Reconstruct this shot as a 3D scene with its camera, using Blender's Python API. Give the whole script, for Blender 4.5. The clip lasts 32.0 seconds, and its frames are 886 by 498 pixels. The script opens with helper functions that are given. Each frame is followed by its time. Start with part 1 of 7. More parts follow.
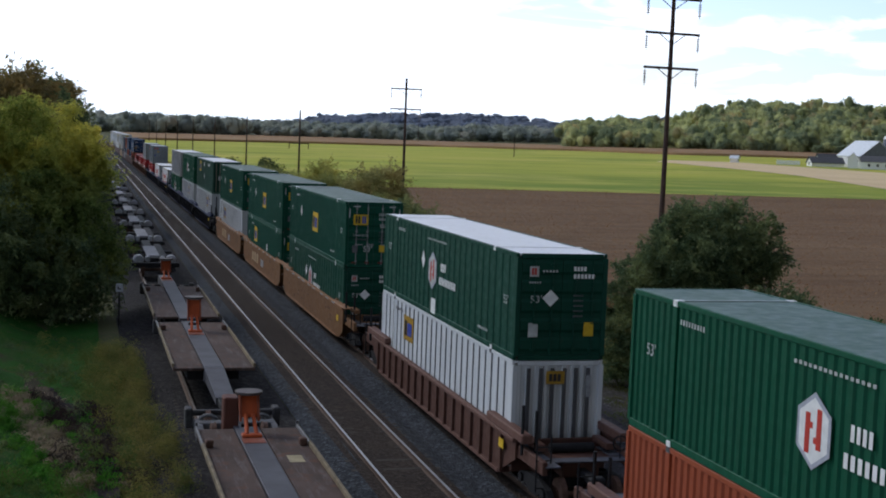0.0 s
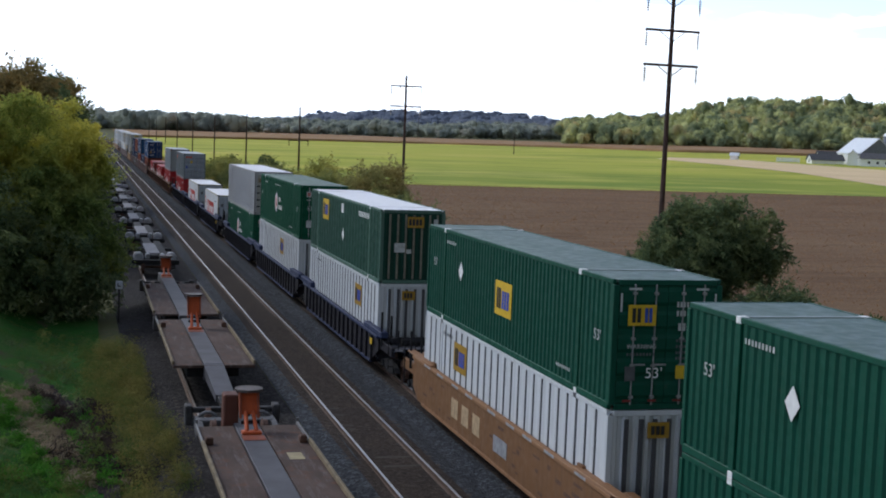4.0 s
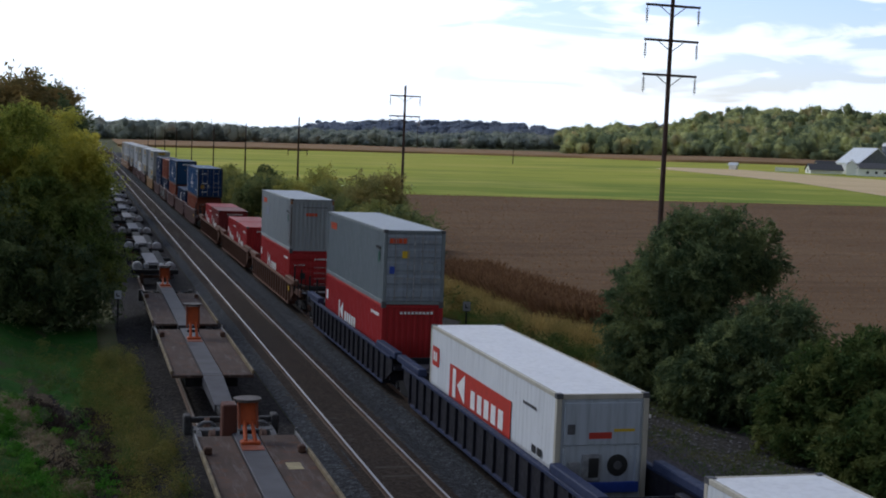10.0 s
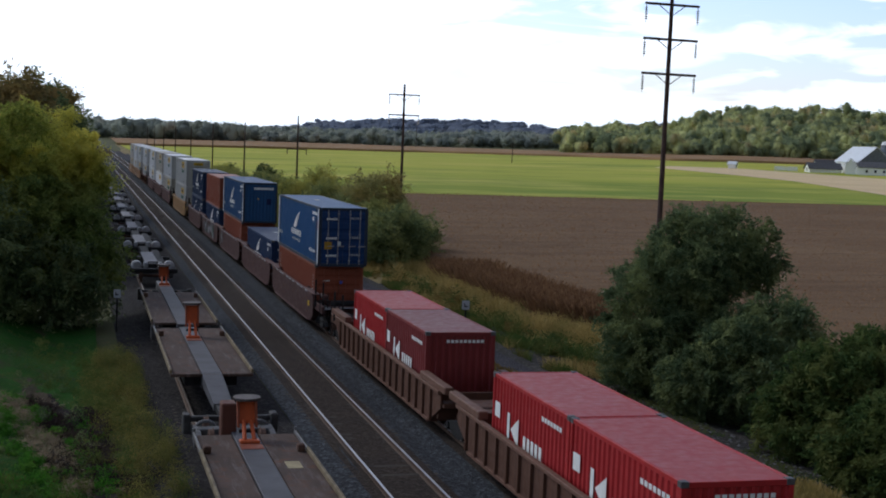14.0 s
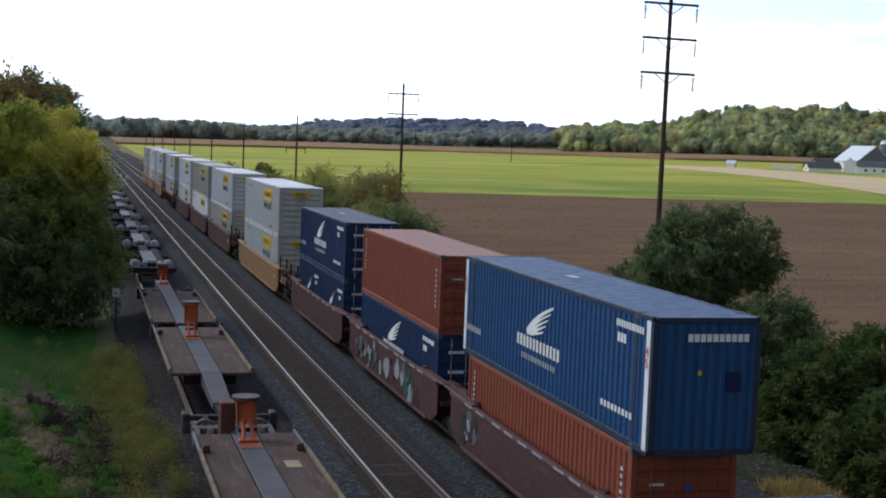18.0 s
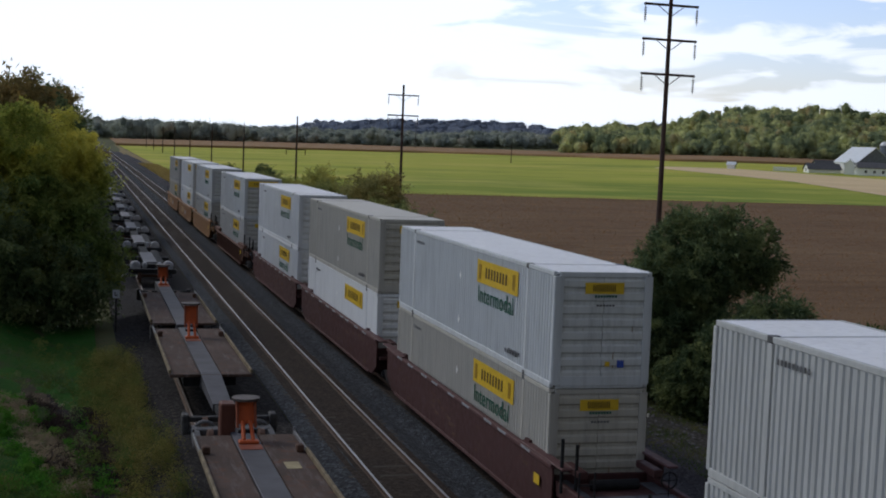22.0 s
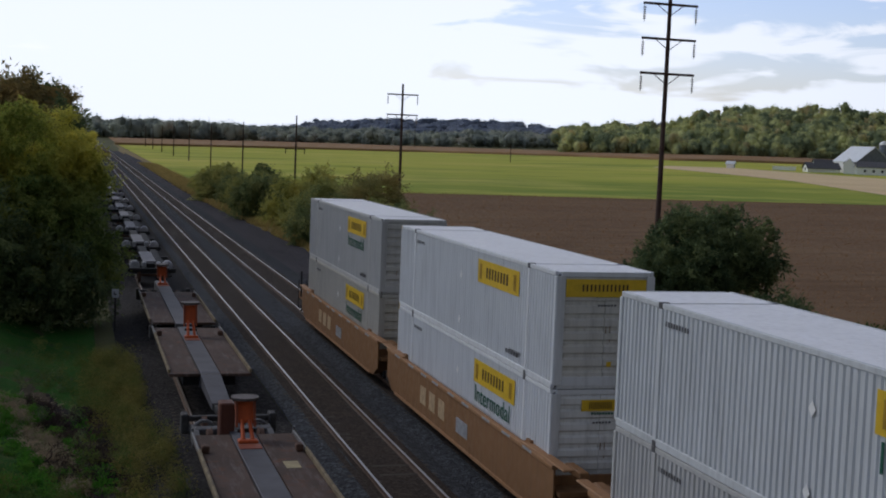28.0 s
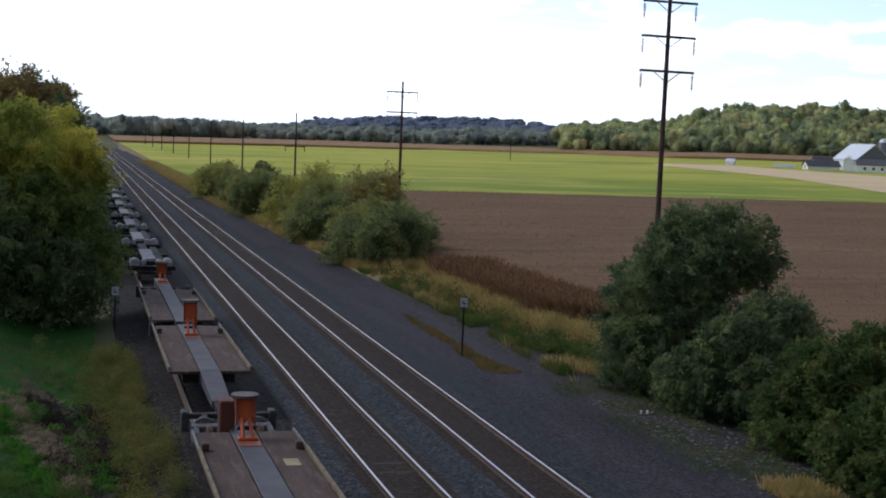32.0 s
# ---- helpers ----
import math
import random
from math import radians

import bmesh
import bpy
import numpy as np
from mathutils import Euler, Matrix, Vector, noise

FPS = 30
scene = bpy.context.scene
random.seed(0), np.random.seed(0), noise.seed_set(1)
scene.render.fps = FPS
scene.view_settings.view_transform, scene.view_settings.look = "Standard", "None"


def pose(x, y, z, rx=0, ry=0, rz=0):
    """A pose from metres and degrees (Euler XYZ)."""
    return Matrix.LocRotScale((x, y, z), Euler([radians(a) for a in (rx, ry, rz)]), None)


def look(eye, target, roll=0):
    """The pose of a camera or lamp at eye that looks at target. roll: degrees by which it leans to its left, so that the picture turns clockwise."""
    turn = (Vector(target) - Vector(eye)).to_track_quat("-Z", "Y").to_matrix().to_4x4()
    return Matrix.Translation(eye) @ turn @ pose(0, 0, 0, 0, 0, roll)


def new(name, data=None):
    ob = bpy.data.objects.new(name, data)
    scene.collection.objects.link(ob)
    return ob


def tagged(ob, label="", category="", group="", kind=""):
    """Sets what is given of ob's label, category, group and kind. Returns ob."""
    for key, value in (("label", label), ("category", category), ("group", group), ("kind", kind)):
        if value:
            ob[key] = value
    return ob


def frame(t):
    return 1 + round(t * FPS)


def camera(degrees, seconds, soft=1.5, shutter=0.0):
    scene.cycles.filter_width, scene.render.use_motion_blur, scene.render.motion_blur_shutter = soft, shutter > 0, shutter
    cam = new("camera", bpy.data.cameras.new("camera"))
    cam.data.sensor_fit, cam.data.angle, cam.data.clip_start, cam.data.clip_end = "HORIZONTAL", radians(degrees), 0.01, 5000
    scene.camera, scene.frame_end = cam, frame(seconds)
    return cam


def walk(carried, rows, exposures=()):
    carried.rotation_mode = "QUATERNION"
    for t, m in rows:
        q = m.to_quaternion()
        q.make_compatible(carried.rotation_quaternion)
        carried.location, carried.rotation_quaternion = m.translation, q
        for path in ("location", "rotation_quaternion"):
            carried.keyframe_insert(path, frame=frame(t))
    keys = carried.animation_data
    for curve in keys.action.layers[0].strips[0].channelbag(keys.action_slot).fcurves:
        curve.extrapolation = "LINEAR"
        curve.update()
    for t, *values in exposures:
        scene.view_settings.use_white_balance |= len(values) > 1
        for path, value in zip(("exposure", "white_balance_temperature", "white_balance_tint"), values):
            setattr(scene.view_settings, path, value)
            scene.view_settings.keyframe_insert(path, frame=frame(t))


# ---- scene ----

# ---------------------------------------------------------------- camera
LENS = 36.594
FOCAL = 2371.0
HOME = pose(0, 0, 9.335, 90 - 4.669, 0, -15.367) @ pose(0, 0, 0, 0, 0, 2.2)


def drift(dx, dy):
    """The camera's pose after a small sway by dx, dy units of FOCAL."""
    return HOME @ pose(0, 0, 0, math.degrees(dy / FOCAL), math.degrees(dx / FOCAL), 0)


SWAY = [
    (0, 6.6, -5.6), (.5, 6.6, -9.2), (1, 6.6, -6.1), (1.5, 6.6, -13.1), (2, 6.3, -8.5), (2.5, 6.3, -5.8), (3, 6.4, -11.2), (3.5, 6.4, -12.7),
    (5.5, 6.3, 2.9), (6, 6.1, 4.8), (6.5, 6.1, 12.5), (7, 5.8, 9.2), (7.5, 5.6, 9.2), (8, 5.4, 9.2), (8.5, 4.6, 6.1), (9, 4.6, 3.1), (9.5, 4.6, 3.3),
    (10, 4.6, 6.8), (10.5, 4.6, 6.1), (11, 4.6, 4.6), (11.5, 4.2, 3.1), (12, 3.2, 3.1), (12.5, 3.0, 4.4), (13, 3.1, 6.1), (13.5, 3.0, 4.6), (14, 3.1, 4.8),
    (14.5, 3.0, 4.6), (16.5, 1.5, 4.4), (17, 1.5, 3.1), (17.5, 1.5, 3.6), (18, 1.5, 3.1), (18.5, 1.5, 4.6), (19, 1.5, 6.1), (19.5, 1.5, 4.3), (20, 1.5, 3.1),
    (20.5, 1.5, 4.6), (21, 1.5, 1.5), (21.5, 1.5, 6.3), (22, 1.5, 5.5), (22.5, 1.5, 6.1), (23, 1.5, 6.1), (23.5, 1.5, 4.9), (24, 1.5, 6.3), (24.5, 1.5, 9.4),
    (25, 1.5, 9.4), (25.5, 1.5, 4.6), (27.5, 0, .9), (28, .2, 4.3), (28.5, 0, 2.6), (29, 1.2, 6.8), (29.5, 1.5, 13.5), (30, 1.3, 10.7), (30.5, 0, 4.6),
    (31, 0, 4.6), (31.5, 0, 3.1), (32, 0, 0)]
# the film's own brightening and dimming: seconds, stops
EXPOSURES = [(0, .08), (2, .25), (3.5, .32), (6, .4), (7, .28), (8, 0), (9, -.16), (10, -.17), (12, -.22), (13, -.26), (14, -.06), (17, .36), (19, .34), (20, .28), (21, .05), (22, -.3),
             (23, -.5), (25, -.48), (28, -.45), (30, -.42), (31, -.2), (32, .15)]
cam = camera(LENS, 32.0, soft=1.9)
walk(cam, [(t, drift(dx, dy)) for t, dx, dy in SWAY], exposures=[(t, stops, 6220 if 21.5 < t < 30.5 else 5990, 11 if t < 27 else 13) for t, stops in EXPOSURES])

# ---------------------------------------------------------------- sky and sun
SUN_AZ, SUN_EL = -38.0, 38.0      # degrees from the track's direction (clockwise), degrees above the horizon
CLOUD_LOW, CLOUD_HIGH, CLOUD_BACK = 1.35, 0.44, 0.23
BLUE_GAIN = (1.8, 1.74, 2.05, 1)
world = bpy.data.worlds.new("sky")
scene.world = world
world.use_nodes = True
wt = world.node_tree
wt.nodes.clear()


def wnode(kind, **inputs):
    n = wt.nodes.new(kind)
    for k, v in inputs.items():
        n.inputs[k.replace("_", " ")].default_value = v
    return n


def wmath(op, a, b=0.0, c=0.0):
    n = wt.nodes.new("ShaderNodeMath")
    n.operation = op
    for sock, v in zip(n.inputs, (a, b, c)):
        if isinstance(v, bpy.types.NodeSocket):
            wt.links.new(v, sock)
        else:
            sock.default_value = v
    return n.outputs[0]


def wrange(value, lo, hi, to_lo, to_hi):
    n = wt.nodes.new("ShaderNodeMapRange")
    n.interpolation_type = "SMOOTHSTEP"
    for k, v in (("From Min", lo), ("From Max", hi), ("To Min", to_lo), ("To Max", to_hi)):
        n.inputs[k].default_value = v
    wt.links.new(value, n.inputs["Value"])
    return n.outputs[0]


w_out = wnode("ShaderNodeOutputWorld")
w_bg = wnode("ShaderNodeBackground", Strength=0.1)
w_sky = wt.nodes.new("ShaderNodeTexSky")
w_sky.sky_type, w_sky.sun_disc = "NISHITA", False
w_sky.sun_elevation, w_sky.sun_rotation = radians(SUN_EL), radians(SUN_AZ)
w_sky.air_density, w_sky.dust_density, w_sky.ozone_density = 1.0, 1.0, 1.5
w_tc = wt.nodes.new("ShaderNodeTexCoord")
w_sep = wt.nodes.new("ShaderNodeSeparateXYZ")
wt.links.new(w_tc.outputs["Generated"], w_sep.inputs[0])
w_map = wnode("ShaderNodeMapping", Scale=(1.0, 1.0, 5.0), Location=(0.62, 0.1, 0.3))
w_noise = wnode("ShaderNodeTexNoise", Scale=10.0, Detail=7.0, Roughness=0.52, Distortion=0.5)
wt.links.new(w_tc.outputs["Generated"], w_map.inputs[0])
wt.links.new(w_map.outputs[0], w_noise.inputs["Vector"])
# cloud glows on the sun's side and near the horizon, and hangs thick and grey overhead and behind
saz = radians(SUN_AZ)
w_side = wmath("ADD", wmath("MULTIPLY", w_sep.outputs[0], math.sin(saz)), wmath("MULTIPLY", w_sep.outputs[1], math.cos(saz)))
w_glow = wmath("MULTIPLY", wrange(w_sep.outputs[2], 0.05, 0.6, CLOUD_LOW, CLOUD_HIGH), wrange(w_side, -0.7, 0.6, CLOUD_BACK, 1.0))
w_cloud = wt.nodes.new("ShaderNodeMix")
w_cloud.data_type, w_cloud.blend_type = "RGBA", "MULTIPLY"
w_cloud.inputs["Factor"].default_value = 1.0
w_cloud.inputs["B"].default_value = (9.35, 9.9, 10.6, 1)
wt.links.new(w_glow, w_cloud.inputs["A"])
w_blue = wt.nodes.new("ShaderNodeMix")
w_blue.data_type, w_blue.blend_type = "RGBA", "MULTIPLY"
w_blue.inputs["Factor"].default_value = 1.0
w_blue.inputs["B"].default_value = BLUE_GAIN
wt.links.new(w_sky.outputs[0], w_blue.inputs["A"])
# the open patches lie away from the sun
w_low = wrange(w_sep.outputs[2], 0.015, 0.055, 0.3, 0.0)
w_low = wmath("ADD", w_low, wrange(w_side, -0.3, 0.2, 0.2, 0.0))
w_open = wmath("ADD", wmath("ADD", w_noise.outputs["Fac"], w_low), wrange(w_side, 0.42, 0.72, -0.045, 0.2))
w_mix = wt.nodes.new("ShaderNodeMix")
w_mix.data_type = "RGBA"
wt.links.new(wrange(w_open, 0.41, 0.53, 0.0, 1.0), w_mix.inputs["Factor"])
wt.links.new(w_blue.outputs["Result"], w_mix.inputs["A"])
wt.links.new(w_cloud.outputs["Result"], w_mix.inputs["B"])
wt.links.new(w_mix.outputs["Result"], w_bg.inputs[0])
wt.links.new(w_bg.outputs[0], w_out.inputs[0])
sun = new("sun", bpy.data.lights.new("sun", "SUN"))
sun.data.energy, sun.data.angle, sun.data.color = 1.1, radians(14), (1.0, 0.955, 0.88)
ce, se = math.cos(radians(SUN_EL)), math.sin(radians(SUN_EL))
sun.matrix_world = look((math.sin(radians(SUN_AZ)) * ce * 60, math.cos(radians(SUN_AZ)) * ce * 60, se * 60), (0, 0, 0))

# ---------------------------------------------------------------- materials


class Mat:
    """Small builder of node materials."""

    def __init__(self, name):
        self.m = bpy.data.materials.new(name)
        self.m.use_nodes = True
        self.t = self.m.node_tree
        self.b = self.t.nodes["Principled BSDF"]
        self.tc = self.t.nodes.new("ShaderNodeTexCoord")

    def put(self, socket, value):
        if isinstance(value, bpy.types.NodeSocket):
            self.t.links.new(value, socket)
        else:
            socket.default_value = value

    def noise(self, scale, detail=4, rough=0.55, stretch=(1, 1, 1), world_space=False):
        mp = self.t.nodes.new("ShaderNodeMapping")
        mp.inputs["Scale"].default_value = stretch
        n = self.t.nodes.new("ShaderNodeTexNoise")
        n.inputs["Scale"].default_value, n.inputs["Detail"].default_value, n.inputs["Roughness"].default_value = scale, detail, rough
        if world_space:
            g = self.t.nodes.new("ShaderNodeNewGeometry")
            self.t.links.new(g.outputs["Position"], mp.inputs[0])
        else:
            self.t.links.new(self.tc.outputs["Object"], mp.inputs[0])
        self.t.links.new(mp.outputs[0], n.inputs["Vector"])
        return n.outputs["Fac"]

    def ramp(self, fac, lo, hi, to_lo=0.0, to_hi=1.0):
        n = self.t.nodes.new("ShaderNodeMapRange")
        n.inputs["To Min"].default_value, n.inputs["To Max"].default_value = to_lo, to_hi
        n.inputs["From Min"].default_value, n.inputs["From Max"].default_value = lo, hi
        self.t.links.new(fac, n.inputs["Value"])
        return n.outputs[0]

    def mix(self, fac, a, b, kind="MIX"):
        n = self.t.nodes.new("ShaderNodeMix")
        n.data_type, n.blend_type = "RGBA", kind
        for s, v in ((n.inputs["Factor"], fac), (n.inputs["A"], a), (n.inputs["B"], b)):
            if isinstance(v, (tuple, list)) and len(v) == 3:
                v = (*v, 1)
            self.put(s, v)
        return n.outputs["Result"]

    def scaled(self, value, k):
        n = self.t.nodes.new("ShaderNodeMath")
        n.operation = "MULTIPLY"
        self.t.links.new(value, n.inputs[0])
        n.inputs[1].default_value = k
        return n.outputs[0]

    def island(self):
        return self.t.nodes.new("ShaderNodeNewGeometry").outputs["Random Per Island"]

    def chance(self):
        return self.t.nodes.new("ShaderNodeObjectInfo").outputs["Random"]

    def bump(self, height, strength, distance):
        n = self.t.nodes.new("ShaderNodeBump")
        n.inputs["Strength"].default_value, n.inputs["Distance"].default_value = strength, distance
        self.t.links.new(height, n.inputs["Height"])
        self.t.links.new(n.outputs[0], self.b.inputs["Normal"])

    def done(self, color, rough=0.6, metal=0.0, spec=0.5):
        if isinstance(color, (tuple, list)):
            color = (*color, 1)
        self.put(self.b.inputs["Base Color"], color)
        self.put(self.b.inputs["Roughness"], rough)
        self.b.inputs["Metallic"].default_value = metal
        self.b.inputs["Specular IOR Level"].default_value = spec
        return self.m


PAINTS = {}


def paint(rgb, dirt=0.35, rough=0.5, rust=0.12, name="paint"):
    """Weathered paint: faded patches, run-down streaks, specks of rust."""
    rgb = tuple(v * 0.87 for v in rgb)
    key = (rgb, dirt, rough, rust)
    if key in PAINTS:
        return PAINTS[key]
    m = Mat(name)
    fade = m.ramp(m.noise(0.7, 5), 0.35, 0.7)
    streak = m.ramp(m.noise(3.0, 4, 0.6, (2.2, 2.2, 0.16)), 0.45, 0.8)
    speck = m.ramp(m.noise(5.0, 8, 0.7), 0.63, 0.72)
    c = m.mix(m.scaled(fade, 0.45), rgb, tuple(min(1, v * 1.12 + 0.004) for v in rgb))
    c = m.mix(m.scaled(streak, dirt), c, tuple(v * 0.45 + 0.012 for v in rgb))
    c = m.mix(m.scaled(speck, rust), c, (0.16, 0.065, 0.03))
    m.bump(m.noise(9, 3), 0.12, 0.01)
    PAINTS[key] = m.done(c, m.ramp(m.noise(4, 4), 0.3, 0.7, rough - 0.1, rough + 0.15), spec=0.22)
    return PAINTS[key]


def plain(name, rgb, rough=0.6, metal=0.0, vary=0.3, scale=6.0, spec=0.4):
    m = Mat(name)
    c = m.mix(m.ramp(m.noise(scale, 5), 0.3, 0.7), tuple(v * (1 - vary) for v in rgb), tuple(v * (1 + vary * 0.5) for v in rgb))
    m.bump(m.noise(scale * 4, 3), 0.2, 0.01)
    return m.done(c, rough, metal, spec)


def ground_mat(name, a, b, c, big, small, bump=0.05, rough=0.95, stretch=(1, 1, 1)):
    m = Mat(name)
    col = m.mix(m.ramp(m.noise(big, 5, 0.6, stretch, True), 0.35, 0.65), a, b)
    col = m.mix(m.ramp(m.noise(small, 6, 0.75, (1, 1, 1), True), 0.5, 0.68), col, c)
    m.bump(m.noise(small * 1.5, 6, 0.7, (1, 1, 1), True), 0.8, bump)
    return m.done(col, rough, spec=0.15)


def stone_mat(name, a, b, c, big, cell, bump=0.05, stretch=(1, 1, 1)):
    """Crushed stone: every stone its own grey, over slow changes of dust and oil."""
    m = Mat(name)
    v = m.t.nodes.new("ShaderNodeTexVoronoi")
    v.inputs["Scale"].default_value = cell
    g = m.t.nodes.new("ShaderNodeNewGeometry")
    m.t.links.new(g.outputs["Position"], v.inputs["Vector"])
    sep = m.t.nodes.new("ShaderNodeSeparateColor")
    m.t.links.new(v.outputs["Color"], sep.inputs[0])
    col = m.mix(m.ramp(m.noise(big, 6, 0.65, stretch, True), 0.35, 0.65), a, b)
    col = m.mix(m.ramp(sep.outputs[0], 0.45, 1.0, 0.0, 0.85), col, c)
    col = m.mix(m.ramp(sep.outputs[1], 0.6, 0.95, 0.0, 0.75), col, tuple(x * 0.35 for x in a))
    m.bump(v.outputs["Distance"], 0.9, bump)
    return m.done(col, 0.95, spec=0.15)


def translucent(m, col, share):
    """Lets part of the light through thin leaves."""
    tr = m.t.nodes.new("ShaderNodeBsdfTranslucent")
    m.put(tr.inputs[0], col)
    mx = m.t.nodes.new("ShaderNodeMixShader")
    mx.inputs[0].default_value = share
    m.t.links.new(m.b.outputs[0], mx.inputs[1])
    m.t.links.new(tr.outputs[0], mx.inputs[2])
    m.t.links.new(mx.outputs[0], m.t.nodes["Material Output"].inputs["Surface"])


def leaf_mat(name, a, b, c, patch=0.35):
    """Foliage: each leaf its own tone, and paler or yellower patches over the crown."""
    m = Mat(name)
    col = m.mix(m.island(), a, b)
    col = m.mix(m.ramp(m.noise(patch, 3), 0.45, 0.68), col, c)
    translucent(m, col, 0.35)
    return m.done(col, 0.8, spec=0.08)


def woods_mat(name, a, b, c, scale):
    """Woodland: tone from tree to tree, little from leaf to leaf."""
    m = Mat(name)
    col = m.mix(m.ramp(m.noise(scale, 2, 0.5, (1, 1, .6), True), 0.43, 0.57), a, b)
    col = m.mix(m.ramp(m.noise(scale * 0.6, 2, 0.5, (1, 1, .5), True), 0.58, 0.72), col, c)
    col = m.mix(m.scaled(m.island(), 0.3), col, tuple(x * 0.5 for x in a))
    translucent(m, col, 0.4)
    return m.done(col, 0.9, spec=0.05)


def crop_mat(name, near, far, pale):
    """A bean field, greener by the corn, yellowing in drifts farther out; sunlight is in its tones."""
    m = Mat(name)
    g = m.t.nodes.new("ShaderNodeNewGeometry")
    sep = m.t.nodes.new("ShaderNodeSeparateXYZ")
    m.t.links.new(g.outputs["Position"], sep.inputs[0])
    ripe = m.t.nodes.new("ShaderNodeMath")
    ripe.operation = "MULTIPLY_ADD"
    m.t.links.new(m.noise(0.011, 4, 0.6, (.45, 1, 1), True), ripe.inputs[0])
    ripe.inputs[1].default_value = 420.0
    m.t.links.new(sep.outputs[1], ripe.inputs[2])
    col = m.mix(m.ramp(ripe.outputs[0], 430, 640), near, far)
    col = m.mix(m.ramp(m.noise(0.016, 6, 0.7, (.6, 1, 1), True), 0.48, 0.66), col, pale)
    col = m.mix(m.scaled(m.ramp(m.noise(0.025, 6, 0.7, (.4, 1, 1), True), 0.5, 0.64), 0.7), col, near)
    m.bump(m.noise(1.5, 4, 0.7, (1, 1, 1), True), 0.6, 0.08)
    return m.done(col, 0.95, spec=0.1)


def corn_mat(name, dark, mid, pale):
    """Ripe corn from above: rows in long streaks, over broad lighter and darker drifts."""
    m = Mat(name)
    col = m.mix(m.ramp(m.noise(.05, 4, .6, (.25, 1, 1), True), .35, .65), mid, pale)
    col = m.mix(m.scaled(m.ramp(m.noise(.55, 5, .7, (.07, 1, 1), True), .45, .66), .8), col, dark)
    col = m.mix(m.scaled(m.ramp(m.noise(1.8, 4, .7, (.35, 1, 1), True), .5, .7), .5), col, pale)
    m.bump(m.noise(2.0, 6, .7, (.5, 1, 1), True), .8, .25)
    return m.done(col, .95, spec=.1)


def lawn_mat(name, a, b, dry, earth):
    m = Mat(name)
    col = m.mix(m.ramp(m.noise(.3, 5, 0.6, (1, 1, 1), True), 0.35, 0.65), a, b)
    col = m.mix(m.scaled(m.ramp(m.noise(2.2, 6, 0.7, (1, .6, 1), True), 0.52, 0.68), .7), col, dry)
    col = m.mix(m.scaled(m.ramp(m.noise(.55, 6, 0.7, (1, .45, 1), True), 0.56, 0.66), .85), col, earth)
    m.bump(m.noise(7, 6, 0.7, (1, 1, 1), True), 0.9, 0.08)
    return m.done(col, 0.95, spec=0.1)


def deck_mat(name, base, worn, rust):
    """Old steel decking: scraped along its length, with rust in blotches."""
    m = Mat(name)
    col = m.mix(m.ramp(m.noise(1.1, 6, 0.65, (1, .5, 1)), 0.35, 0.65), tuple(v * .6 for v in base), base)
    col = m.mix(m.scaled(m.ramp(m.noise(3.0, 6, 0.7, (2.2, .22, 1)), 0.52, 0.66), .7), col, worn)
    col = m.mix(m.scaled(m.ramp(m.noise(2.2, 5, 0.7), 0.55, 0.68), .8), col, rust)
    m.bump(m.noise(12, 4), 0.4, 0.01)
    return m.done(col, 0.85, 0.1, 0.25)


BALLAST = stone_mat("ballast_stone", (.028, .032, .038), (.039, .043, .05), (.1, .108, .122), .4, 13, .05)
CRIB = stone_mat("dusty_crib_stone", (.03, .023, .019), (.044, .032, .024), (.075, .058, .046), .7, 14, .04)
CINDER = stone_mat("cinder_path", (.026, .025, .031), (.054, .05, .058), (.088, .081, .09), .6, 15, .03, (1, .09, 1))
DARK_BALLAST = stone_mat("oily_ballast", (.013, .012, .013), (.027, .025, .025), (.07, .064, .062), .5, 12, .05)
SOIL = stone_mat("stony_verge", (.036, .032, .027), (.05, .047, .038), (.1, .095, .092), .5, 9, .04)
LAWN = lawn_mat("mown_grass", (.014, .066, .007), (.026, .098, .01), (.06, .075, .025), (.055, .042, .028))
MEADOW = ground_mat("rough_land", (.07, .09, .03), (.1, .1, .04), (.12, .1, .05), .02, 1.2, .05)
# crop colours brightened: the far field's sunshine is painted in
GREEN_FIELD = crop_mat("sunlit_green_crop", (.15, .24, .025), (.42, .43, .055), (.56, .5, .1))
TAN_FIELD = ground_mat("stubble", (.7, .53, .3), (.78, .6, .35), (.6, .45, .25), .03, 1.0, .04)
FAR_CORN = ground_mat("far_dry_corn", (0.276, 0.161, 0.075), (0.368, 0.230, 0.115), (0.230, 0.138, 0.069), .03, .8, .1)
CORN_BED = corn_mat("dry_corn", (.115, .066, .036), (.18, .108, .058), (.225, .144, .08))
WOOD_TIE = plain("creosoted_tie", (.043, .033, .027), .9, vary=.4, scale=4)
RAIL_STEEL = plain("rusty_rail", (.11, .07, .05), .7, .2, vary=.3)
RAIL_TOP = plain("polished_rail", (.55, .55, .57), .42, .85, vary=.1)
POLE_WOOD = plain("pole_wood", (.075, .045, .035), .85, vary=.4, scale=2)
BLACK_STEEL = plain("black_steel", (.018, .018, .02), .75, .1, vary=.4, spec=.25)
GREY_STEEL = plain("grey_steel", (.14, .14, .15), .5, .4, vary=.35)
PALE_STEEL = plain("pale_steel", (.34, .35, .37), .5, .2, vary=.4)
VERGE_FAR = ground_mat("dry_verge", (.27, .19, .09), (.19, .17, .07), (.33, .24, .11), .12, 2.5, .1)
TAN_END = plain("tan_plywood", (.3, .22, .14), .7, vary=.35, scale=1.5)
